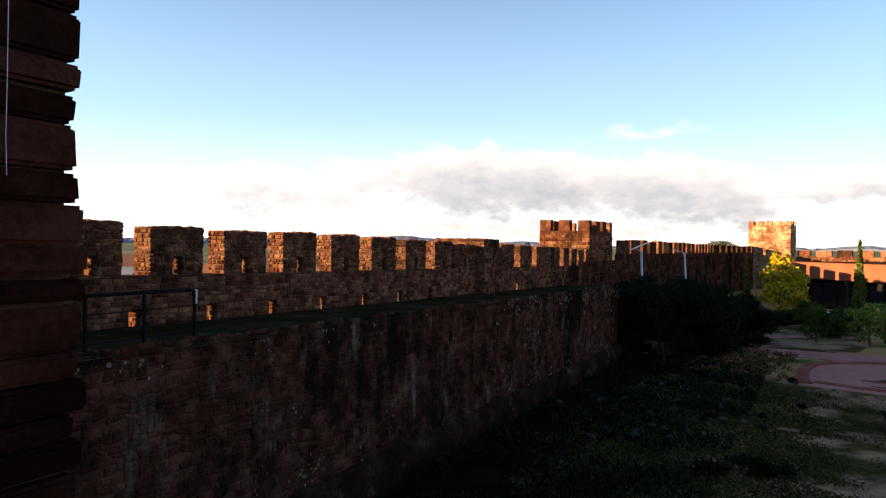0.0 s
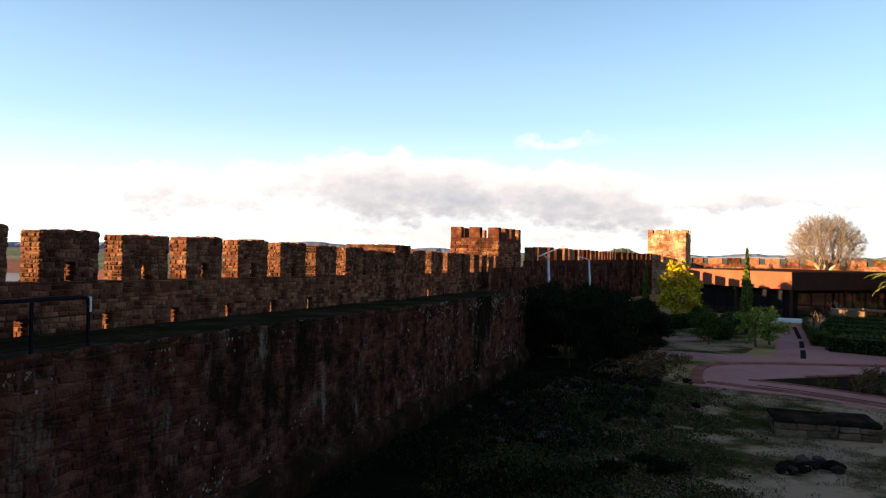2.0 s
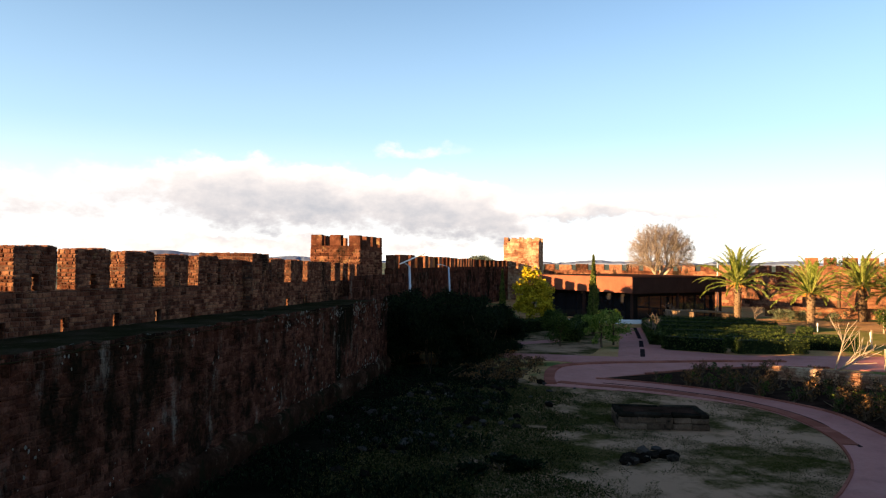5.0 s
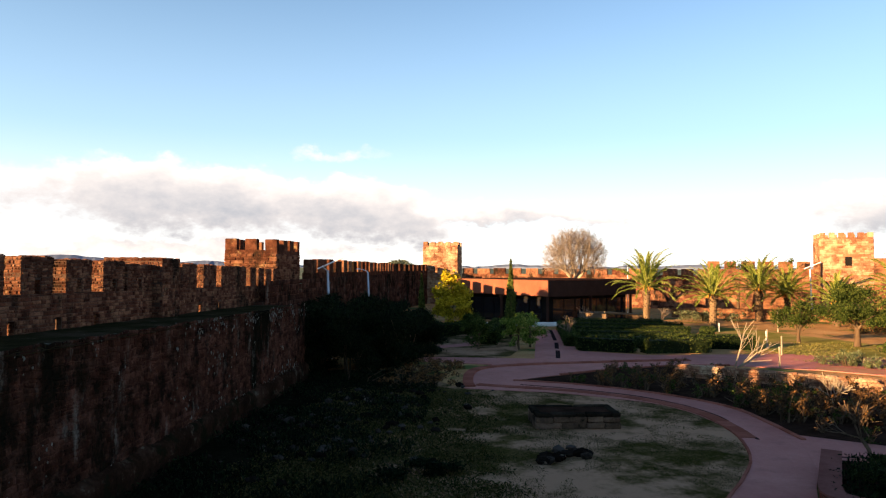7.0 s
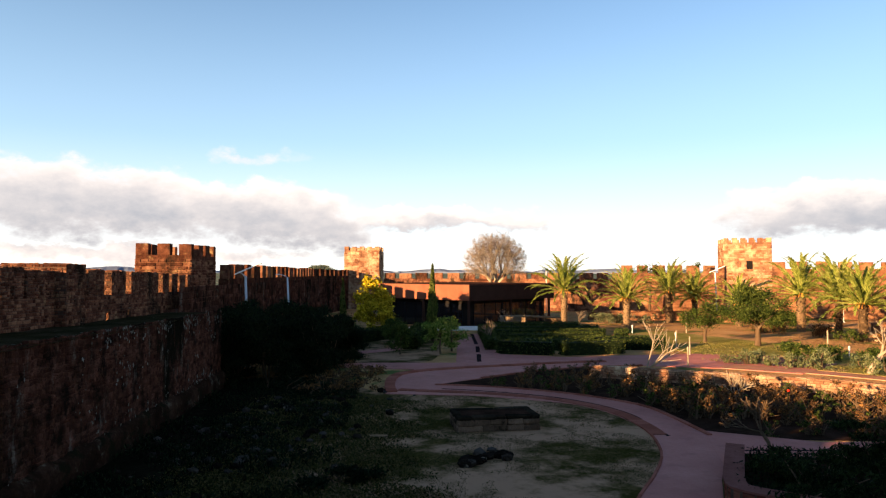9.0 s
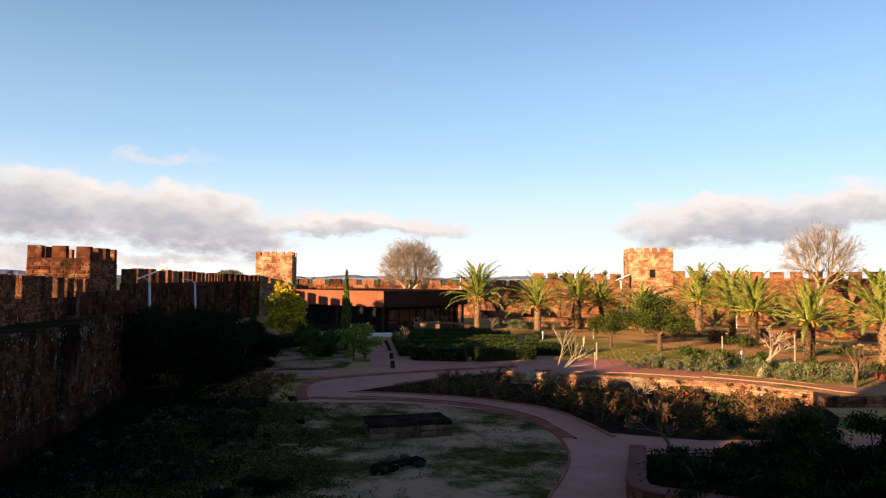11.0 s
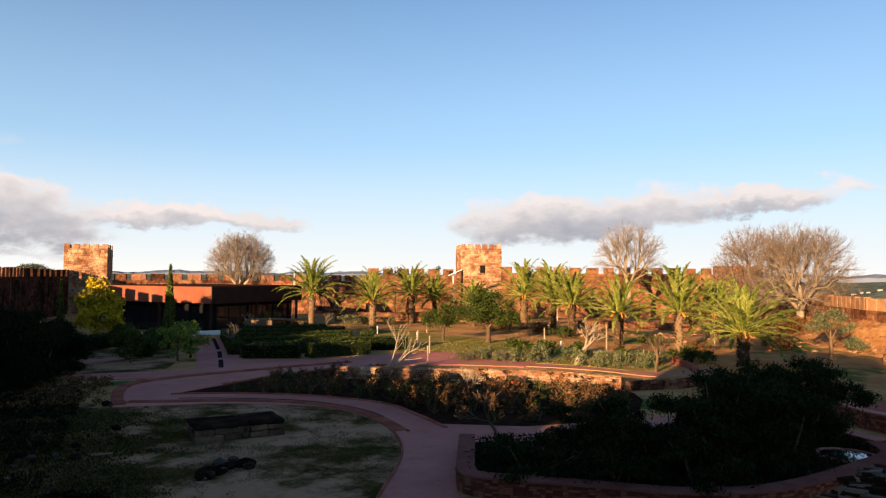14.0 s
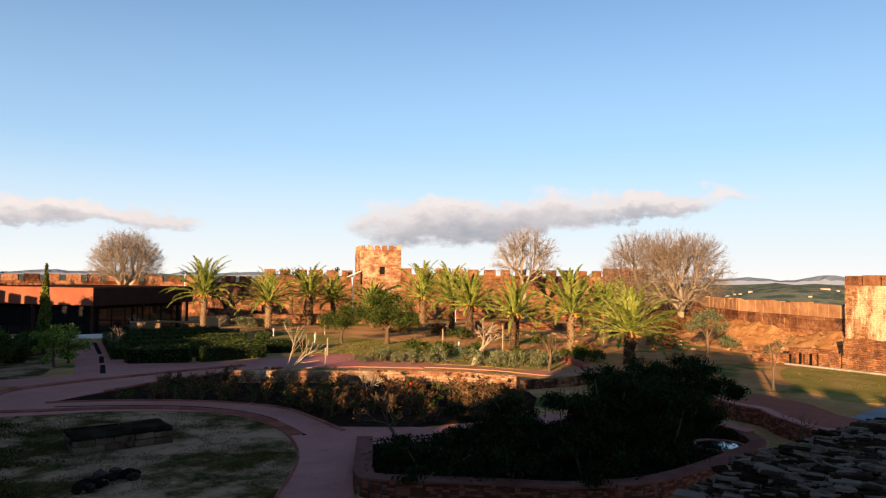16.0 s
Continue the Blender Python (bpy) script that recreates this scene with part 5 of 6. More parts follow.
# lavender and shrub border
lk = None
for i, (x, y, s) in enumerate([(44.2, 31.6, 1), (44.9, 30.2, 1.1), (45.4, 29.0, 1), (45.9, 27.6, 1.1), (46.4, 26.3, 0.9), (48.4, 27.0, 1.3), (47.2, 21.6, 1.3), (47.8, 20.6, 1.2), (48.3, 19.6, 1.3), (48.8, 18.6, 1.2), (49.6, 24.6, 1.1), (50.6, 22.0, 1.0), (52.0, 18.8, 1.1), (46.5, 30.8, 1.0)]):
    if lk is None:
        bl = [(RT.uniform(-0.5, 0.5), RT.uniform(-0.5, 0.5), 0.35, 0.55, 0.55, 0.4) for _ in range(4)]
        lk = bush("lavender_bush", (x, y, 0), bl, 1500, 0.07, M_LAV, "rounded grey-green lavender bush", seed=200, aspect=0.25, group="lavender bushes", updir=1.2)
    else:
        copy_thing(lk, Matrix.Translation((x, y, 0)) @ Matrix.Rotation(i * 1.7, 4, "Z") @ Matrix.Scale(s * 1.35, 4))
for i, (x, y, s) in enumerate([(50.8, 30.0, 1.5), (52.4, 28.4, 1.2), (53.8, 26.0, 1.2), (54, 22.5, 1.0), (54.0, 17.2, 1.3), (55.2, 16.4, 1.1)]):
    bl = [(RT.uniform(-0.6, 0.6) * s, RT.uniform(-0.6, 0.6) * s, 0.5 * s, 0.7 * s, 0.7 * s, 0.5 * s) for _ in range(4)]
    bush("shrub", (x, y, 0), bl, 700, 0.09, M_GREEN, "leafy green garden shrub", seed=220 + i, aspect=0.45, group="border shrubs")

# ---------------------------------------------------------------- garden hard landscape
M_GRASS = material("sunlit_grass", [(0.12, 0.12, 0.022), (0.23, 0.19, 0.05), (0.38, 0.25, 0.10)], scale=0.4, fine=8, bump=0.5, by_island=False, stain=(0.30, 0.18, 0.085), stain_scale=0.25)
M_DIRT = material("trodden_red_earth", [(0.27, 0.125, 0.075), (0.37, 0.18, 0.105), (0.46, 0.25, 0.15)], scale=0.9, fine=10, bump=0.5, by_island=False, stain=(0.40, 0.17, 0.125), stain_scale=0.5, stain_cut=(0.46, 0.62))
M_GREYPATH = material("grey_gravel_path", [(0.16, 0.16, 0.17), (0.23, 0.23, 0.24), (0.30, 0.30, 0.31)], scale=0.8, fine=14, bump=0.3, by_island=False)
M_SOIL = material("dark_planting_soil", [(0.014, 0.008, 0.005), (0.032, 0.017, 0.011), (0.06, 0.03, 0.02)], scale=1.2, fine=14, bump=0.6, by_island=False)
M_ROCK = material("grey_lichened_rock", [(0.010, 0.007, 0.005), (0.026, 0.019, 0.014), (0.07, 0.055, 0.044)], scale=2, fine=16, bump=0.6, spread=0.8, stain=(0.23, 0.185, 0.14), stain_scale=2.2, stain_cut=(0.6, 0.7))
M_RUBBLE = material("brown_rubble_stone", [(0.024, 0.013, 0.008), (0.062, 0.036, 0.023), (0.2, 0.135, 0.10)], scale=2, fine=16, bump=0.6, spread=0.75)

DRAIN_LINE = smooth_line([(22.3, 18.6), (23.4, 20.7), (24.2, 22.3), (24.6, 24.4), (24.4, 26.8), (23.6, 28.8), (22.1, 31.1), (20.6, 32.9)], 4)
kerb_run("kerb", smooth_line([(22.15, 18.95), (22.9, 20.2), (23.75, 22.1), (24.2, 24.1), (24.0, 26.3), (23.2, 28.3), (21.65, 30.6), (19.6, 32.6), (18.4, 33.9)], 4), 0.62, 0.075, M_KERB, 0.9, "broad flush red stone border round the lawn")
kerb_run("kerb", lawn_curve[33:], 0.09, 0.08, M_KERB, 0.9, "thin red stone edging of the lawn")
kerb_run("kerb", bed_curve, 0.2, 0.1, M_KERB, 0.9, "red stone kerb of the rose bed")
kerb_run("kerb", CURL, 0.6, 0.12, M_KERB, 0.9, "raised red stone kerb curling round the path's end")
kerb_run("kerb", ROAD_NEAR[2:], 0.25, 0.1, M_KERB, 1.0, "red stone kerb between path and rose bed")
kerb_run("kerb", [(49.8, 15.2), (53.7, 18.0), (58.5, 18.6), (67.0, 19.2)], 0.4, 0.4, M_KERB, 1.2, "low sunlit stone edging of the palm garden")
kerb_run("kerb", [(58.6, -4.2), (60.3, -1.0), (62.1, 2.6)], 0.24, 0.13, M_LICHEN, 1.2, "pale stone edging of the grass")


def strip(name, pts, width, z1, mat, label, cat, z0=-0.05):
    v, f = ribbon(smooth_line(pts, 5), width, z0, z1)
    return tagged(link_mesh(name, v, f, mat), label, cat, kind="structure")


strip("drain", DRAIN_LINE[::4], 0.14, 0.056, M_DRAIN, "narrow dark drain channel in the paving", "drain")
strip("drain", [(42.0, 61.1), (36.2, 51.9)], 0.34, 0.052, M_DRAIN, "dark water channel in the paved walk", "drain")
strip("drain", [(35.2, 50.3), (32.6, 46.5)], 0.34, 0.052, M_DRAIN, "dark water channel in the paved walk", "drain")
strip("drain", [(31.9, 45.4), (29.2, 41.5)], 0.34, 0.052, M_DRAIN, "dark water channel in the paved walk", "drain")
strip("drain", [(22.4, 15.9), (27.5, 12.6)], 0.12, 0.06, M_DRAIN, "narrow dark drain channel in the paving", "drain")
tagged(slab("path", [(23.4, 17.6), (20.6, 14.9), (21.8, 14.6), (24, 12.8), (32.5, 8.4), (34, 10.4), (26.5, 14.8), (24.2, 18.6)], -0.1, 0.049, M_PAVE), "pink paved side path behind the planter", "path", kind="structure")
tagged(slab("path", smooth_line([(41.5, 29.8), (44.0, 25.5), (45.2, 20.5), (45.0, 16.2), (48.5, 14.0), (52.6, 15.2), (48.6, 16.2), (46.6, 19.2), (46.6, 22.8), (45.2, 27.0), (43.6, 30.6)], 4, True), -0.1, 0.05, M_DIRT), "trodden reddish earth walk above the rose bed", "path", kind="structure")
tagged(slab("grass", smooth_line([(43.8, 33.2), (45.6, 27.8), (47.0, 23.0), (47.2, 18.2), (51, 17.5), (56, 24), (60, 36), (62, 52), (54, 50), (47, 37)], 4, True), -0.1, 0.02, M_GRASS), "short green grass with bare patches", "grass", kind="structure")
tagged(slab("grass", smooth_line([(46.0, 0.2), (52, 2.2), (58, 2.6), (60.5, 1.0), (57, -5), (50, -5.2), (44.5, -2.8)], 4, True), -0.1, 0.02, M_GRASS), "rough sunlit grass by the wall", "grass", kind="structure")
tagged(slab("path", [(33.4, 0.4), (38.3, -0.9), (43.4, -2.9), (50, -5.8), (50, -8), (40, -6), (32.5, -3)], -0.1, 0.06, M_GREYPATH), "grey stone path by the wall", "path", kind="structure")
tagged(slab("grass", smooth_line([(20.0, 47.2), (26.8, 44.2), (36.0, 60), (30, 64), (20, 60), (15, 52)], 4, True), -0.1, 0.02, M_LAWN), "shaded thin grass between the paths", "grass", kind="structure")
strip("path", [(14, 50.6), (21, 51.2), (26.5, 52.0), (30.5, 53.4)], 1.6, 0.03, M_PAVE, "pale curving garden path", "path")
tagged(slab("bed", smooth_line(bed_poly, 3, True), -0.1, 0.03, M_SOIL), "dark soil of the rose bed", "flower bed", kind="structure")


def masonry_run(name, pts, th, z1, label, mat, core_mat, course, lmin, lmax, depth, cap=None, cat="low wall", z0=0.0, both=True, seed=3):
    """A low wall along a line, faced with separate stones or bricks."""
    base = root(name, Matrix(), label, cat, kind="structure")
    rng = random.Random(seed)
    v, f = ribbon(pts, th, -0.2, z1 - 0.01)
    link_mesh("core", v, f, core_mat, base)
    geo = []
    for (a, b) in zip(pts, pts[1:]):
        A, B = Vector((*a, 0)), Vector((*b, 0))
        L = (B - A).length
        u = (B - A) / L
        nn = Vector((-u.y, u.x, 0))
        geo.append(stone_geo(courses(0, L, z0, z1, course, lmin, lmax, rng, gap=0.012), A + nn * th / 2, u, (0, 0, 1), nn, depth, rng, depth * 0.5))
        if both:
            geo.append(stone_geo(courses(0, L, z0, z1, course, lmin, lmax, rng, gap=0.012), A - nn * th / 2, u, (0, 0, 1), -nn, depth, rng, depth * 0.5))
        if not cap:
            geo.append(stone_geo(courses(0, L, -th / 2, th / 2, th / 2.2, lmin, lmax, rng), A + Vector((0, 0, z1)), u, nn, (0, 0, 1), depth, rng, depth * 0.5))
    v, f = merge(geo)
    link_mesh("facing", v, f, mat, base)["kind"] = "stuff"
    if cap:
        v, f = ribbon(pts, th + 0.1, z1, z1 + 0.06)
        link_mesh("coping", v, f, cap, base, "smooth pink stone coping")
    return base


M_COPE = material("dull_pink_coping", [(0.14, 0.05, 0.039), (0.20, 0.075, 0.058), (0.26, 0.108, 0.086)], scale=1.2, fine=14, bump=0.3, by_island=False)
PLANTER = smooth_line([(21.4, 15.0), (19.2, 13.5), (17.65, 12.4), (17.3, 11.8), (17.7, 10.7), (18.3, 9.4), (18.9, 7.9), (19.5, 6.5), (20.4, 5.4), (21.4, 4.5), (23.5, 3.5), (26.6, 2.5), (28.4, 2.1), (29.9, 2.7)], 3)
masonry_run("planter_wall", PLANTER, 0.5, 0.55, "curved low red brick planter wall with pink coping", M_BRICK, M_CORE, 0.075, 0.2, 0.26, 0.012, cap=M_COPE, seed=5)
masonry_run("planter_wall", [(30.6, 2.6), (32.0, 4.6), (31.4, 7.0)], 0.6, 0.5, "low red brick basin wall with pink coping", M_BRICK, M_CORE, 0.075, 0.2, 0.26, 0.012, cap=M_PAVE, seed=6)
tagged(slab("soil", PLANTER + [(31, 4.4), (31, 7.5), (24, 12.2)], -0.05, 0.3, M_SOIL), "dark soil and leaf litter in the planter", "flower bed", kind="structure")
pond = root("pond", Matrix.Translation((28.2, 3.4, 0.3)), "small round garden pond reflecting the sky", "pond")
ring = [(0.95 * math.cos(k * 0.3142), 0.95 * math.sin(k * 0.3142)) for k in range(20)]
slab("water", ring, 0.0, 0.04, M_WATER, pond, "still reflecting water")
v, f = ribbon(ring + ring[:2], 0.12, 0.0, 0.07)
link_mesh("rim", v, f, M_PAVE, pond, "smooth pink rim")

masonry_run("terrace_wall", smooth_line([(31.0, 31.8), (33.0, 28.8), (34.6, 26.2), (36.6, 22.6), (38.2, 19.6), (38.4, 15.9)], 3), 0.45, 0.75, "low rough red stone retaining wall", M_TOWER, M_CORE, 0.16, 0.2, 0.5, 0.05, seed=7)
masonry_run("terrace_wall", [(38.6, 15.7), (41.5, 13.6), (46.5, 12.0)], 0.45, 0.5, "low rough red stone retaining wall", M_STONE, M_CORE, 0.16, 0.2, 0.5, 0.05, seed=8)
masonry_run("step_wall", [(37.5, 4.9), (35.4, 3.4), (34.8, 2.3), (33.2, 1.6), (31.3, 0.2), (30.6, -3)], 0.4, 0.75, "red brick retaining wall of a raised terrace", M_BRICK, M_CORE, 0.08, 0.2, 0.26, 0.012, cap=M_PAVE, seed=9)
tagged(slab("raised_terrace", [(37.5, 4.9), (35.4, 3.3), (34.8, 2.2), (33.2, 1.5), (31.4, 0.1), (30.8, -3), (33.0, -3.4), (35.2, -0.6), (37.6, 0.5), (39.4, 2.7)], -0.1, 0.74, M_KERB), "raised mauve-pink paved terrace", "terrace", kind="structure")
for p, q, h in (((63.6, 5.0), (62.45, 2.2), 0.8), ((62.3, 1.75), (62.2, 1.5), 0.95), ((62.1, 1.1), (61.95, 0.75), 0.95), ((61.85, 0.15), (61.3, -1.4), 1.1), ((61.3, -1.5), (59.4, -4.6), 1.0), ((62.9, 2.3), (62.2, -1.2), 1.3), ((63.0, -1.6), (61.0, -5.2), 2.2)):
    # near-black core puts shade into the gaps between the runs
    masonry_run("ruin_wall", [p, q], 0.5, h, "low broken sunlit stone wall of a ruin", M_FARWALL, M_DARK, 0.14, 0.15, 0.45, 0.05, seed=int(p[0] * 10))
bare_tree("fig_tree", (29.9, 0.7, 0), 2.0, 1.2, 0.1, 3, RT, M_BARK, "small dark leafless fig tree by the terrace", first=0.35, kids=(3, 3), tip=0.014, group="bare fig trees")


# ---------------------------------------------------------------- stones lying about
def rock_meshes(n, seed, mat):
    rng = random.Random(seed)
    out = []
    for _ in range(n):
        bm = bmesh.new()
        bmesh.ops.create_icosphere(bm, subdivisions=1, radius=0.5)
        for vt in bm.verts:
            vt.co *= rng.uniform(0.72, 1.12)
            vt.co.z = max(vt.co.z, -0.28)
        me = bpy.data.meshes.new("rock")
        bm.to_mesh(me)
        bm.free()
        me.materials.append(mat)
        out.append(me)
    return out


RK = rock_meshes(8, 3, M_ROCK)
rk = random.Random(17)
for label, cnt, place in (("heap of dark weathered stones on the lawn", 18, lambda: (14.3 + rk.gauss(0, 0.55), 19.7 + rk.gauss(0, 0.35), rk.uniform(0.35, 0.8))),
                          ("scattered dark rocks and pale stones at the wall's foot", 210, lambda: (lambda k: (5.2 + 9.5 * k + rk.gauss(0, 1.7), 23.5 + 11 * k + rk.gauss(0, 1.9), rk.uniform(0.12, 0.6)))(rk.random()))):
    heap = root("rock_heap", Matrix(), label, "rocks")
    for _ in range(cnt):
        x, y, s = place()
        if 0.879 * x - 0.477 * y < -9.4:
            continue
        ob = new("rock", rk.choice(RK))
        ob.parent = heap
        ob.matrix_world = Matrix.Translation((x, y, s * 0.12 + 0.02)) @ Euler((rk.uniform(-0.2, 0.2), rk.uniform(-0.2, 0.2), rk.uniform(0, 6.28))).to_matrix().to_4x4() @ Matrix.Diagonal((s, s * rk.uniform(0.6, 1), s * rk.uniform(0.4, 0.7), 1))
# weeds and soil, taken near black to carry the wall's shade
M_WEED = material("shade_darkened_weedy_ground", [(0.004, 0.004, 0.002), (0.009, 0.008, 0.004), (0.024, 0.018, 0.010)], scale=0.6, fine=8, bump=0.6, by_island=False, stain=(0.05, 0.036, 0.022), stain_scale=0.5, stain_cut=(0.58, 0.75))
tagged(slab("ground_cover", smooth_line([wpt(3, 8.5), wpt(8, 5.2), wpt(12, 4.4), wpt(15, 2.8), wpt(18, 3.9), wpt(21, 3.0), wpt(23, 4.6), wpt(26, 4.2), wpt(28, 2.4), wpt(31, 2.9), wpt(33, 1.2), wpt(36, 1.9), wpt(43, 4), wpt(43, 10.3), wpt(40, 10.15), wpt(20, 10.15), wpt(3, 10.15)], 4, True), -0.1, 0.028, M_WEED), "weedy ground at the foot of the wall, its shade darkened into the colour", "ground", kind="structure")
wr = np.random.default_rng(5)
weeds = root("weeds", Matrix(), "dark low weeds among the rocks", "weeds", kind="stuff")
ws, wo = wr.uniform(4, 42, 42000), wr.uniform(2.2, 9.95, 42000)
wd = np.array([WALL @ Vector((a, b, 0)) for a, b in zip(ws, wo)])
patch = np.array([noise.noise((p[0] * 0.45, p[1] * 0.45, 2.0)) for p in wd])
wd = wd[patch + wr.uniform(-0.25, 0.35, len(wd)) > 0.02]
wd[:, 2] = wr.uniform(0.03, 0.3, len(wd))
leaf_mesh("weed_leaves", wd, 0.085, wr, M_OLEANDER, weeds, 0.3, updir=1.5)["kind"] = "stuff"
for i, (x, y) in enumerate(((15.2, 36.2), (16.4, 38.0), (17.6, 40.0), (18.6, 41.8), (14.2, 34.6), (16.9, 36.0), (18.4, 38.6), (19.8, 40.4), (15.9, 34.4), (17.2, 42.2), (16.0, 40.6))):
    bush("brush", (x, y, 0), [(-0.6, 0.2, 0.35, 0.9, 0.7, 0.4), (0.6, -0.1, 0.4, 0.9, 0.7, 0.45)], 700, 0.08, M_ROSE, "low dry reddish-brown brush", seed=320 + i, stems=5, group="dry brush by the path")
gr = np.random.default_rng(12)


def tufts(name, poly, n, size, mat, label, cut=0.0, freq=0.35, height=0.1):
    xs, ys = [q[0] for q in poly], [q[1] for q in poly]
    p = np.stack([gr.uniform(min(xs), max(xs), n), gr.uniform(min(ys), max(ys), n), gr.uniform(0.03, height, n)], 1)
    keep_ = [i for i, q in enumerate(p) if noise.noise((q[0] * freq, q[1] * freq, 1.7)) + 0.5 * noise.noise((q[0] * freq * 4, q[1] * freq * 4, 0)) > cut and inside(q[0], q[1], poly)]
    base = root(name, Matrix(), label, "grass", kind="stuff")
    leaf_mesh("blades", p[keep_], size, gr, mat, base, 0.16, updir=1.3)["kind"] = "stuff"


M_BLADE = leafy("grass_blades", [(0.022, 0.028, 0.005), (0.05, 0.05, 0.012), (0.11, 0.085, 0.03)])
M_DRYGRASS = leafy("dry_grass_blades", [(0.07, 0.075, 0.015), (0.15, 0.14, 0.035), (0.26, 0.21, 0.075)])
tufts("grass_tufts", lawn_curve[4:] + [(6, 14), (9, 22), (14, 33)], 90000, 0.04, M_BLADE, "short uneven grass tufts on the worn lawn", cut=0.0, height=0.05)
# outline of the denser green-brown blades on the wall side of the lawn
WALLSIDE = smooth_line([(11.5, 35.5), (16.2, 32.4), (16.6, 29.4), (15.0, 26.8), (13.9, 24.2), (12.2, 22.6), (11.6, 20.4), (10.4, 18.9), (10.0, 16.8), (4.0, 14.0), (2.0, 18.0), (6.6, 27.0)], 4, True)
M_WALLSIDE = leafy("wallside_grass_blades", [(0.022, 0.028, 0.006), (0.056, 0.055, 0.014), (0.125, 0.092, 0.034)])
dp = np.stack([gr.uniform(2, 18, 150000), gr.uniform(13, 36, 150000), gr.uniform(0.025, 0.07, 150000)], 1)
dp = dp[[i for i, q in enumerate(dp) if inside(q[0] + 1.6 * noise.noise((q[0] * 0.7, q[1] * 0.7, 3.1)) + gr.normal(0, 0.45), q[1] + 1.6 * noise.noise((q[0] * 0.7, q[1] * 0.7, 8.4)) + gr.normal(0, 0.45), WALLSIDE) and noise.noise((q[0] * 0.5, q[1] * 0.5, 6.0)) > -0.5]]
wallside = root("grass_tufts", Matrix(), "dark grass thickening towards the wall", "grass", kind="stuff")
leaf_mesh("blades", dp, 0.06, gr, M_WALLSIDE, wallside, 0.35, updir=0.5)["kind"] = "stuff"
tufts("grass_tufts", [(43.8, 33.2), (45.6, 27.8), (47.0, 23.0), (47.2, 18.2), (51, 17.5), (56, 24), (60, 36), (58, 44), (47, 37)], 26000, 0.09, M_DRYGRASS, "sunlit green grass in the garden", cut=-0.05)
tufts("grass_tufts", [(46.0, 0.2), (52, 2.2), (58, 2.6), (60.5, 1.0), (57, -5), (50, -5.2), (44.5, -2.8)], 9000, 0.045, M_DRYGRASS, "sunlit rough grass by the wall", cut=-0.05)
# ruined stone platform
ang = math.atan2(22.2 - 23.6, 18.75 - 15.5)
plat = root("stone_platform", Matrix.Translation((15.5, 23.6, 0)) @ Matrix.Rotation(ang, 4, "Z"), "low ruined rectangular stone platform on the lawn", "ruin")
L = 3.5
part("core", box_bm((0.15, L - 0.15, 0.12, 1.75, -0.1, 0.6)), M_SOIL, plat)
pr = random.Random(2)
M_PLAT = material("weathered_ruin_stone", [(0.05, 0.032, 0.02), (0.12, 0.075, 0.048), (0.22, 0.14, 0.092)], scale=1.5, fine=14, bump=0.8, spread=0.25, stain=(0.02, 0.016, 0.01), stain_scale=1.2, stain_cut=(0.5, 0.62))
M_PLATTOP = material("mossy_ruin_stone", [(0.010, 0.008, 0.005), (0.024, 0.018, 0.012), (0.05, 0.036, 0.025)], scale=1.5, fine=14, bump=0.8, spread=0.25)
for row, (z0, z1) in enumerate(((0, 0.27), (0.27, 0.5), (0.5, 0.66))):
    for (x0, x1, y0, y1, along) in ((0, L, 0, 0.3, 1), (0, L, 1.6, 1.9, 1), (0, 0.3, 0.3, 1.6, 0), (L - 0.3, L, 0.3, 1.6, 0)):
        u, e = (x0, x1) if along else (y0, y1)
        while u < e - 0.05:
            w = min(pr.uniform(0.4, 1.1), e - u)
            if e - u - w < 0.2:
                w = e - u
            a, b = u + 0.008, u + w - 0.008
            bm = box_bm((a, b, y0, y1, z0, z1 - 0.01) if along else (x0, x1, a, b, z0, z1 - 0.01), bevel=0.03, wobble=0.03, rng=pr)
            part("stone", bm, M_PLATTOP if row == 2 else M_PLAT, plat)
            u += w
bush("ground_shrub", (8.8, 19.9, 0), [(-0.7, 0.3, 0.2, 0.8, 0.6, 0.28), (0, 0, 0.22, 0.9, 0.6, 0.3), (0.8, -0.3, 0.2, 0.8, 0.55, 0.28)], 5200, 0.07, M_OLEANDER, "low spreading dark shrub on the grass", seed=300, stems=4)
bush("ground_shrub", (12.6, 36.6, 0), [(-0.7, 0.3, 0.5, 0.8, 0.6, 0.5), (0.5, 0, 0.6, 0.9, 0.6, 0.6), (1.4, -0.6, 0.4, 0.8, 0.55, 0.4)], 900, 0.1, M_OLEANDER, "dark shrub among the rocks", seed=301, stems=5)

# rubble-topped cross wall
cross = root("wall_cross", WALL, "ruined cross wall with a rough top of loose brown rubble", "wall", kind="structure")
part("core", box_bm((-2.5, 4.3, -17, -5.9, -1.5, 4.45)), M_CORE, cross)
RB = []
for k in range(8):
    bm = box_bm((-0.5, 0.5, -0.5, 0.5, -0.5, 0.5), wobble=0.09, rng=rk)
    bmesh.ops.bevel(bm, geom=bm.edges[:], offset=0.07, segments=1, affect="EDGES")
    me = bpy.data.meshes.new("stone")
    bm.to_mesh(me)
    bm.free()
    me.materials.append(M_RUBBLE)
    RB.append(me)
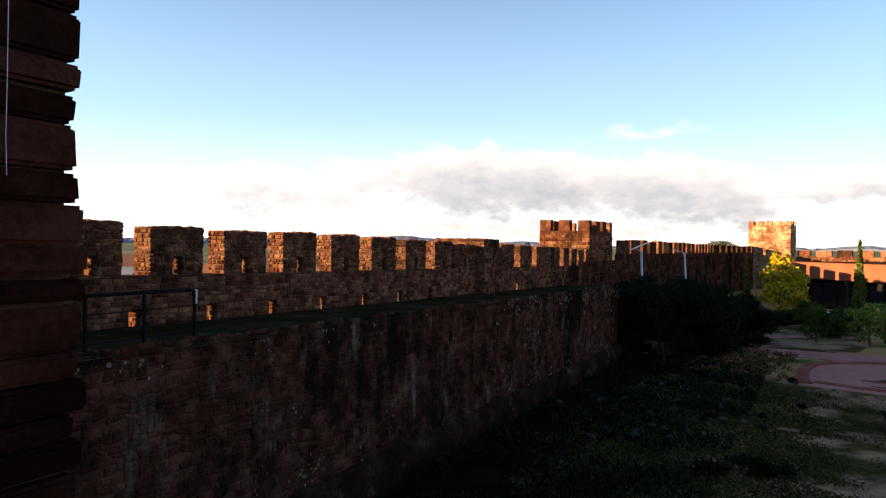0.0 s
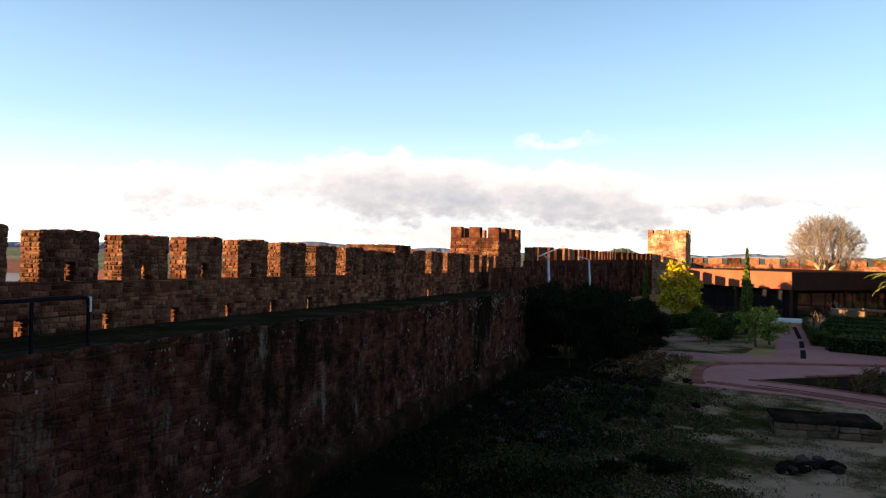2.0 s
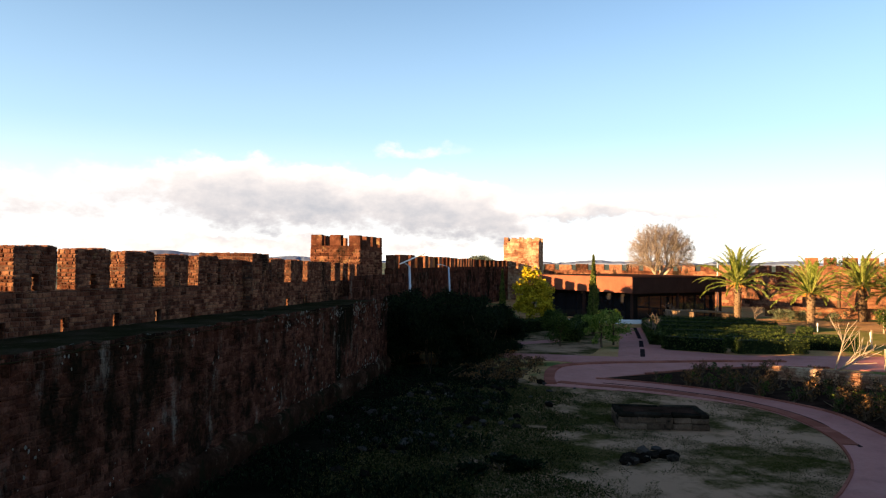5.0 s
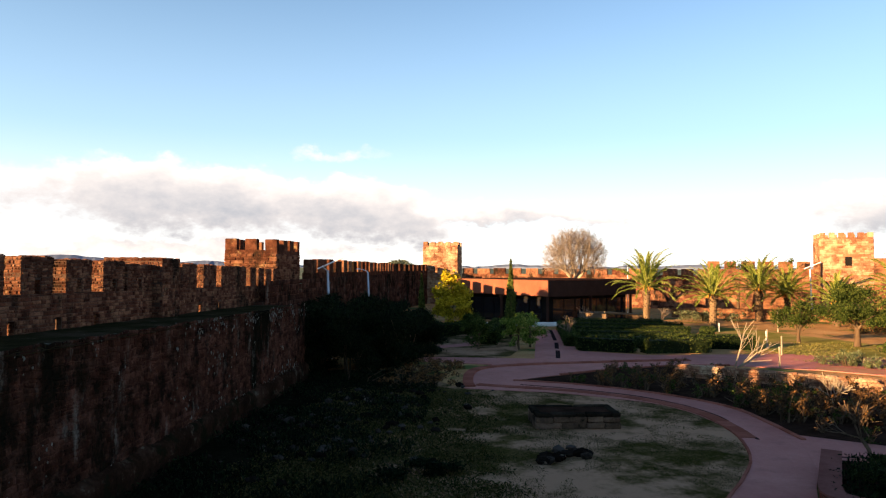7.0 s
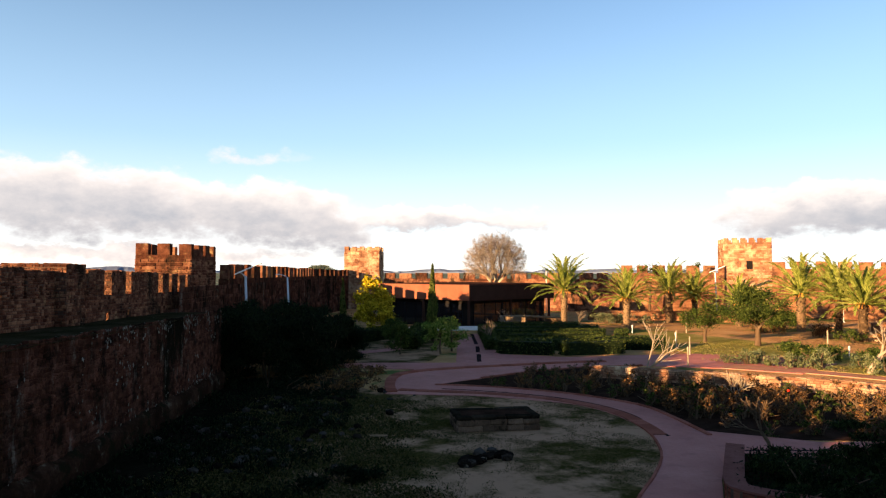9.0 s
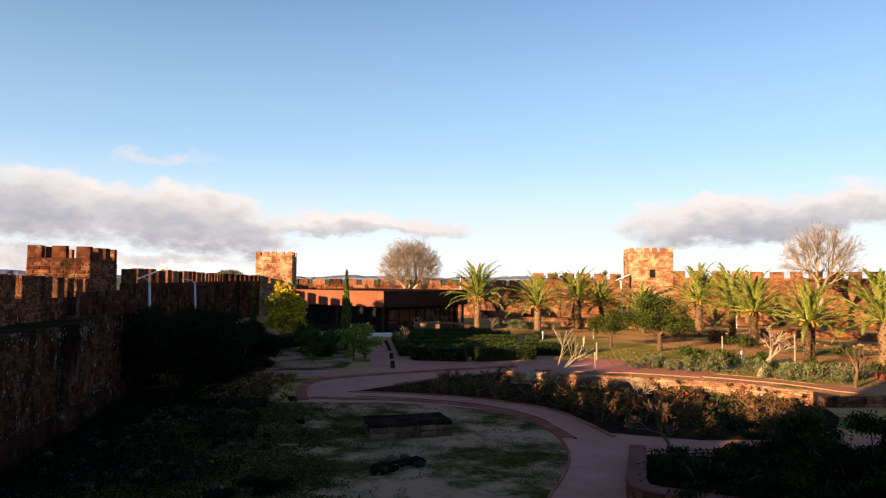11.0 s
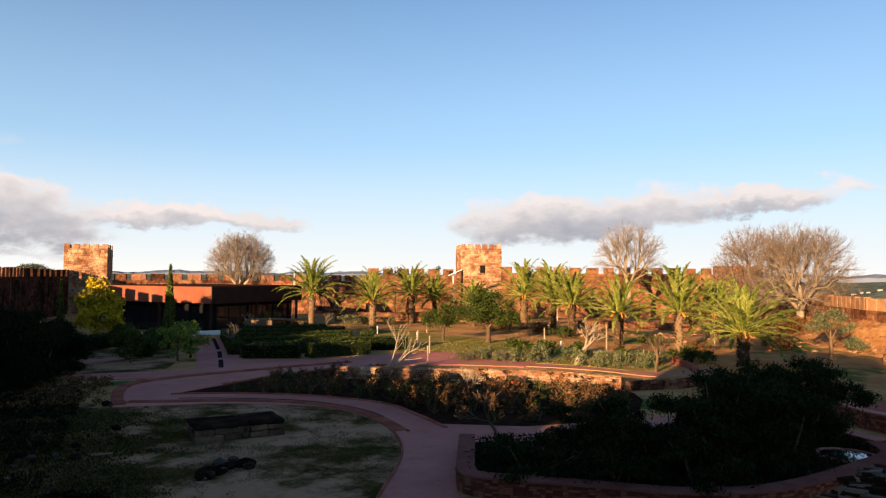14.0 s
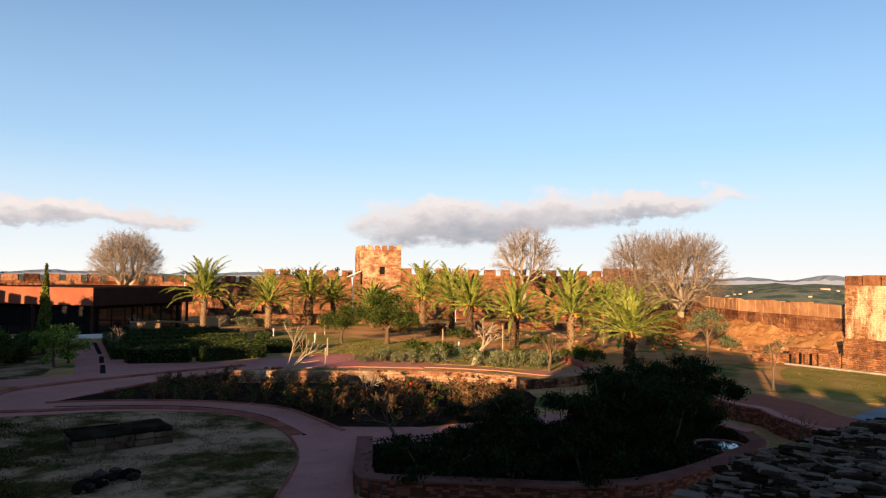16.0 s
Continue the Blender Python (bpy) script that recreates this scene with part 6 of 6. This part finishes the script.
def rubble_pose():
    s, o = 4.45 - abs(rk.gauss(0, 1.5)), -5.7 - 8.6 * rk.random() ** 1.2
    w = rk.uniform(0.05, 0.14) * (1.8 if rk.random() < 0.08 else 1)
    return Matrix.Translation((max(s, -2.2), o, 4.5 + rk.uniform(-0.02, 0.13) - max(0, 6.6 + o) * 0.25 + 0.045 * (-5.7 - o))) @ Euler((rk.gauss(0, 0.1), rk.gauss(0, 0.1), rk.gauss(0.5, 0.2))).to_matrix().to_4x4() @ Matrix.Diagonal((w * rk.uniform(1.1, 2.0), w * rk.uniform(0.45, 0.8), w * rk.uniform(0.16, 0.32), 1))


for i in range(300):
    ob = new("stone", rk.choice(RB))
    ob.parent = cross
    ob.matrix_local = rubble_pose()
rest = []
for i in range(9000):
    me, m = rk.choice(RB), rubble_pose()
    rest.append(([m @ q.co for q in me.vertices], [tuple(q.vertices) for q in me.polygons]))
v, f = merge(rest)
link_mesh("small_rubble", v, f, M_RUBBLE, cross)["kind"] = "stuff"

# plinth along the foot of the curtain wall
pl = bmesh.new()
prof = [(10.2, 0.98), (9.97, 0.84), (9.93, 0.62), (9.9, -1.5), (10.2, -1.5)]
loops = []
for i in range(161):
    s = 1.8 + 38.6 * i / 160
    loops.append([pl.verts.new((s, o + 0.03 * noise.noise((s * 1.3, k, 1)), z + 0.16 * noise.noise((s * 0.9, k, 5)) + 0.1 * noise.noise((s * 3.1, k, 2)))) for k, (o, z) in enumerate(prof)])
for p, q in zip(loops, loops[1:]):
    for k in range(4):
        pl.faces.new((p[k], q[k], q[k + 1], p[k + 1]))
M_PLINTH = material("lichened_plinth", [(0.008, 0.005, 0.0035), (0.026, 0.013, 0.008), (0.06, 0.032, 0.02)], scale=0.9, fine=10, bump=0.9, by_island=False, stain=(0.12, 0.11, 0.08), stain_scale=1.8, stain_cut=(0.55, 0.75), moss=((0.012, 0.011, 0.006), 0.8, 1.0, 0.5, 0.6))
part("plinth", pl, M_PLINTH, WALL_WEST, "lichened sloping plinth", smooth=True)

# ---------------------------------------------------------------- railing on the walkway
rail = root("railing", WALL, "dark painted steel railing along the walkway edge", "railing")
zr = 4.62
for s in (9.45, 8.31, 7.17, 6.03, 4.89, 3.75):
    v, f = tube([(s, 10.62, zr - 0.05), (s, 10.62, zr + 0.96)], [0.032, 0.032], 8)
    link_mesh("post", v, f, M_RAIL, rail)
v, f = tube([(3.2, 10.62, zr + 1.0), (9.3, 10.62, zr + 1.0), (9.42, 10.62, zr + 0.97), (9.45, 10.62, zr + 0.86)], [0.035] * 4, 8)
link_mesh("handrail", v, f, M_RAIL, rail)
for h in (0.18, 0.4, 0.68):
    v, f = tube([(3.2, 10.62, zr + h), (9.45, 10.62, zr + h)], [0.011, 0.011], 6)
    link_mesh("bar", v, f, M_RAIL, rail)
plate = part("end_plate", box_bm((9.44, 9.50, 10.585, 10.655, zr + 0.72, zr + 1.0), bevel=0.01), M_STEEL, rail, "bright worn steel end plate")


# ---------------------------------------------------------------- lamp posts
def lamp_post(az, r, top, head, label, lean=0.0, arm=1.2):
    base = root("lamp_post", Matrix.Translation(polar(az, r)) @ Matrix.Rotation(-radians(az), 4, "Z"), label, "lamp post", "lamp posts")
    v, f = tube([(lean, 0, -0.1), (lean * 0.5, 0, top * 0.5), (0, 0, top)], [0.11, 0.1, 0.085] if head != "none" else [0.06, 0.05, 0.04], 10)
    link_mesh("pole", v, f, M_WHITE if r > 80 else M_STEEL, base, smooth=True)
    part("base_plate", box_bm((lean - 0.18, lean + 0.18, -0.18, 0.18, 0, 0.04)), M_STEEL, base)
    if head == "panel":
        v, f = tube([(0, 0, top - 0.05), (-0.35, 0, top + 0.22)], [0.06, 0.05], 6)
        link_mesh("bracket", v, f, M_STEEL, base)
        p = part("lamp_head", box_bm((-0.8, arm, -0.45, 0.45, -0.05, 0.05), bevel=0.03), M_WHITE, base, "white flat floodlight head")
        p.matrix_local = Matrix.Translation((0.0, 0, top + 0.42)) @ Matrix.Rotation(radians(-24), 4, "Y")
    elif head == "arm":
        v, f = tube([(0, 0, top), (-0.3, 0, top + 0.16), (-0.75, 0, top + 0.28)], [0.05, 0.045, 0.04], 6)
        link_mesh("arm", v, f, M_STEEL, base)
        p = part("lamp_head", box_bm((-1.1, -0.7, -0.14, 0.14, top + 0.22, top + 0.32), bevel=0.02), M_STEEL, base)
    return base


lamp_post(16.1, 50, 6.34, "panel", "pale galvanised lamp post with slanted white head", lean=0.25)
lamp_post(19.38, 66, 6.15, "arm", "pale galvanised lamp post with bent arm", lean=0.3)
lamp_post(53.72, 101, 6.6, "panel", "white lamp post with slanted head before the tower", lean=0.2, arm=1.4)
lamp_post(62.3, 107, 7.7, "none", "slim pale mast before the far wall")
lamp_post(40.66, 97, 7.1, "none", "slim pale mast beside the building")

# marker posts
for x, y, h in ((40.2, 31.8, 1.4), (46.0, 36.2, 1.5), (49.2, 40.1, 1.6), (60.2, 33.0, 1.6), (66.5, 18.6, 3.0), (59.5, 26.2, 2.2), (63, 50, 2.2)):
    p = root("garden_post", Matrix.Translation((x, y, 0)), "pale round wooden garden post", "post", "garden posts")
    v, f = tube([(0, 0, -0.1), (0.02, 0.01, h * 0.5), (0, 0, h)], [0.07, 0.065, 0.06], 8)
    link_mesh("shaft", v, f, M_PALEBARK, p)
for x, y in ((55.4, 28.7), (54.5, 44.5), (57.8, 53.0)):
    s = root("garden_light", Matrix.Translation((x, y, 0)), "small white garden bollard light", "garden light", "garden lights")
    v, f = tube([(0, 0, -0.05), (0, 0, 0.55)], [0.05, 0.05], 8)
    link_mesh("stem", v, f, M_STEEL, s)
    v, f = tube([(0, 0, 0.55), (0, 0, 0.6), (0, 0, 0.85), (0, 0, 0.9)], [0.04, 0.08, 0.08, 0.03], 10)
    link_mesh("lens", v, f, M_STEEL, s)

# pale bench wall and beams before the building
tagged(part("bench_wall", box_bm((0, 15, 0, 0.5, 0, 0.45), bevel=0.03), M_WHITE), "long low pale concrete bench wall", "bench wall", kind="structure").matrix_world = Matrix.Translation((36.5, 68.5, 0)) @ Matrix.Rotation(math.atan2(-5.2, 13), 4, "Z")
pile = root("timber_stack", Matrix.Translation((49.5, 61.5, 0)) @ Matrix.Rotation(math.atan2(2.0, 8), 4, "Z"), "pale timber poles laid side by side by the hedges", "timber")
for i in range(6):
    v, f = tube([(0, i * 0.7, 1.75 - 0.04 * i), (8.5, i * 0.45 + 0.4, 1.15 - 0.03 * i)], [0.065, 0.055], 6)
    link_mesh("pole", v, f, M_PALEBARK, pile)
for x in (0.3, 8.2):
    part("trestle", box_bm((x - 0.1, x + 0.1, -0.1, 3.7 if x < 1 else 2.9, 0, 1.5 if x < 1 else 0.98), bevel=0.01), M_BARK, pile)

# red rose
rose = root("rose", Matrix.Translation((28.9, 17.6, 0)), "single bright red rose on a thin stem", "flower")
v, f = tube([(0, 0, 0), (0.03, 0.02, 0.7), (0, 0, 1.35)], [0.012, 0.01, 0.008], 5)
link_mesh("stem", v, f, M_GREEN, rose)
bm = bmesh.new()
bmesh.ops.create_icosphere(bm, subdivisions=2, radius=0.06)
for vt in bm.verts:
    vt.co *= 1 + 0.2 * noise.noise(vt.co * 30)
part("bloom", bm, M_RED, rose).location = (0, 0, 1.4)


# ---------------------------------------------------------------- houses beyond the walls
def house(az, r, z, w, d, h, label, wall=M_WHITE, turn=0):
    base = root("house", Matrix.Translation(polar(az, r, z)) @ Matrix.Rotation(radians(turn), 4, "Z"), label, "house", "houses outside the walls")
    part("wall", box_bm((-w / 2, w / 2, -d / 2, d / 2, -8, h)), wall, base)
    bm = bmesh.new()
    a = [bm.verts.new(p) for p in ((-w / 2 - 0.3, -d / 2 - 0.3, h), (w / 2 + 0.3, -d / 2 - 0.3, h), (w / 2 + 0.3, d / 2 + 0.3, h), (-w / 2 - 0.3, d / 2 + 0.3, h), (-w / 2 - 0.3, 0, h + d * 0.22), (w / 2 + 0.3, 0, h + d * 0.22))]
    for q in ((0, 1, 5, 4), (2, 3, 4, 5), (0, 4, 3), (1, 2, 5), (3, 2, 1, 0)):
        bm.faces.new([a[i] for i in q])
    part("roof", bm, M_TILEROOF, base)
    for i in range(2):
        part("window", box_bm((-w * 0.3 + i * w * 0.5, -w * 0.3 + i * w * 0.5 + 1.0, -d / 2 - 0.04, -d / 2 + 0.05, h - 2.4, h - 1.1)), M_GLASS, base)


M_PALEWALL = material("pale_limewash", [(0.36, 0.34, 0.30), (0.45, 0.43, 0.39)], scale=0.6, bump=0.1, by_island=False)
house(-25.0, 120, -2, 9, 8, 5.0, "white house with red tiled roof beyond the wall", turn=20)
house(-17.5, 140, -3, 8, 8, 4.0, "white house with red tiled roof beyond the wall", turn=10)
for az, r, w, d in ((83.7, 1700, 9, 5), (84.2, 1740, 6, 5), (84.6, 1690, 7, 5), (85.3, 1720, 9, 5), (89.3, 1500, 7, 5), (90.3, 1650, 18, 6), (91.1, 1640, 6, 5), (5.5, 900, 8, 5)):
    fx, fy, _ = polar(az, r)
    house(az, r, ground_height(fx, fy), w, d, 1.6, "far pale farmhouse on the hillside", wall=M_PALEWALL, turn=-az)

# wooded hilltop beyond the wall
# leaf green greyed in its colour to stand for distance haze
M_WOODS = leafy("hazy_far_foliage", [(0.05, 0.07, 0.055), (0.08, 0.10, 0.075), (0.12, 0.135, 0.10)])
wg = np.random.default_rng(44)
woods = root("far_woods", Matrix(), "distant dark green woodland on a hilltop", "woods", kind="stuff")
heads = []
for _ in range(260):
    fx, fy, _z = polar(wg.normal(22.2, 1.5), wg.uniform(1330, 1620))
    heads.append((fx, fy, ground_height(fx, fy) + wg.uniform(2, 5), wg.uniform(4, 8), wg.uniform(4, 8), wg.uniform(2.5, 5)))
wp = np.concatenate([np.asarray(h[:3]) + wg.normal(size=(45, 3)) * np.asarray(h[3:]) * 0.5 for h in heads])
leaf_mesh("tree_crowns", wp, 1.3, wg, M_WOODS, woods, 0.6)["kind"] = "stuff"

# ---------------------------------------------------------------- low walls, mounds and thickets behind the palms
masonry_run("garden_wall", [polar(44.0, 100)[:2], polar(50, 101)[:2], polar(56.5, 100)[:2]], 0.6, 1.3, "low red stone wall at the back of the garden", M_FARWALL, M_CORE, 0.3, 0.4, 1.0, 0.05, seed=21)
masonry_run("garden_wall", [polar(64.0, 92)[:2], polar(68, 94)[:2], polar(73.5, 90)[:2]], 0.6, 0.9, "low broken red stone wall among the palms", M_FARWALL, M_CORE, 0.3, 0.4, 1.0, 0.05, seed=22)
RT2 = rock_meshes(5, 14, M_TOWER)
for az, r, n, sp in ((70.5, 82, 26, 2.2), (78.5, 78, 30, 3.4), (66.0, 80, 14, 1.5), (61.0, 96, 14, 2.0)):
    heap = root("rock_heap", Matrix(), "sunlit heap of tumbled red stones", "rocks", "stone heaps")
    cx, cy, _ = polar(az, r)
    for _ in range(n):
        w = rk.uniform(0.3, 1.0)
        ob = new("rock", rk.choice(RT2))
        ob.parent = heap
        ob.matrix_world = Matrix.Translation((cx + rk.gauss(0, sp), cy + rk.gauss(0, sp), w * 0.08)) @ Matrix.Rotation(rk.uniform(0, 6.28), 4, "Z") @ Matrix.Diagonal((w, w * 0.8, w * 0.4, 1))
heap = root("rock_heap", Matrix(), "loose weathered stones lying on the earth bank", "rocks", "stone heaps")
RT3 = rock_meshes(5, 15, M_TOWER) + rock_meshes(4, 16, M_FARWALL)
for _ in range(260):
    q, w = rk.choice(BANK_SPOTS), rk.uniform(0.12, 0.5)
    ob = new("rock", rk.choice(RT3))
    ob.parent = heap
    ob.matrix_world = Matrix.Translation((q[0], q[1], q[2] + w * 0.06)) @ Euler((rk.gauss(0, 0.2), rk.gauss(0, 0.2), rk.uniform(0, 6.28))).to_matrix().to_4x4() @ Matrix.Diagonal((w * 1.3, w * 0.8, w * 0.5, 1))
for i, (az, r, sz, m) in enumerate(((45.2, 92, 1.3, M_OLIVE), (46.4, 93, 1.2, M_OLIVE), (48.4, 94, 1.2, M_OLIVE), (57.5, 84, 1.5, M_ROSE), (60.8, 80, 1.3, M_ROSE), (62.8, 76, 1.0, M_GREEN), (65.5, 74, 1.1, M_ROSE), (69.6, 70, 1.0, M_GREEN), (73.2, 64, 1.0, M_ROSE), (78.6, 70, 1.4, M_ROSE), (82.5, 86, 1.8, M_ROSE), (84.0, 72, 1.2, M_OLIVE), (75.4, 84, 1.6, M_GREEN), (80.8, 90, 2.0, M_ROSE), (58.5, 92, 1.8, M_GREEN))):
    bl = [(RT.uniform(-0.9, 0.9) * sz, RT.uniform(-0.9, 0.9) * sz, 0.6 * sz, 0.8 * sz, 0.8 * sz, 0.6 * sz) for _ in range(5)]
    bush("shrub", polar(az, r), bl, 420, 0.09, m, "tousled winter shrub in the palm garden", seed=400 + i, aspect=0.45, group="palm garden shrubs")
pg = np.random.default_rng(31)
cover_ = root("ground_cover", Matrix(), "low dark evergreen ground cover in the planter", "ground cover", kind="stuff")
pp = np.stack([pg.uniform(17, 31, 26000), pg.uniform(2.6, 14.5, 26000), pg.uniform(0.3, 0.62, 26000)], 1)
pin = PLANTER + [(31, 4.4), (31, 7.5), (24, 12.2)]
pp = pp[[i for i, q in enumerate(pp) if inside(q[0], q[1], pin) and math.hypot(q[0] - 28.2, q[1] - 3.4) > 1.15 and noise.noise((q[0] * 0.9, q[1] * 0.9, 3)) > -0.2]]
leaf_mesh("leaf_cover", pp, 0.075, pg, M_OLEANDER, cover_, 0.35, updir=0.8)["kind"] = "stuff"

# ---------------------------------------------------------------- blocks of the keep's corner and the near wall face
kr = random.Random(41)
# sandstone blocks with the keep's deep shade lowered into their colour
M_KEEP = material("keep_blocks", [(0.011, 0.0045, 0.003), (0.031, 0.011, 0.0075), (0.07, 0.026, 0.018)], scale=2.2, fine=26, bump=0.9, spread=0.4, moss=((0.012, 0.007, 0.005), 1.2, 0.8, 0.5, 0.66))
z = 4.9
while z < 8.6:
    h = kr.choice([0.13, 0.15, 0.17, 0.2, 0.11])
    e = 1.83 + kr.uniform(-0.05, 0.012)
    cut = kr.uniform(0.75, 1.35)
    for a, b in ((e - cut, e), (e - cut - kr.uniform(0.5, 0.8), e - cut)):
        d = kr.uniform(0, 0.03)
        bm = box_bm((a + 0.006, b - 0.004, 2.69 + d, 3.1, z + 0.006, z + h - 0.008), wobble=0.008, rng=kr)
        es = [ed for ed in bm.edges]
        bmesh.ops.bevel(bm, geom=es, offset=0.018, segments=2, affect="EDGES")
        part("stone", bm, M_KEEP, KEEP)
    z += h
# pale cable clipped to the keep
v, f = tube([(1.484, 2.672, 6.75), (1.480, 2.673, 6.9), (1.484, 2.674, 7.1), (1.49, 2.67, 8.4)], [0.0016] * 4, 5)
tagged(link_mesh("cable", v, f, M_STEEL), "thin pale cable clipped to the stonework", "cable").matrix_world = WALL

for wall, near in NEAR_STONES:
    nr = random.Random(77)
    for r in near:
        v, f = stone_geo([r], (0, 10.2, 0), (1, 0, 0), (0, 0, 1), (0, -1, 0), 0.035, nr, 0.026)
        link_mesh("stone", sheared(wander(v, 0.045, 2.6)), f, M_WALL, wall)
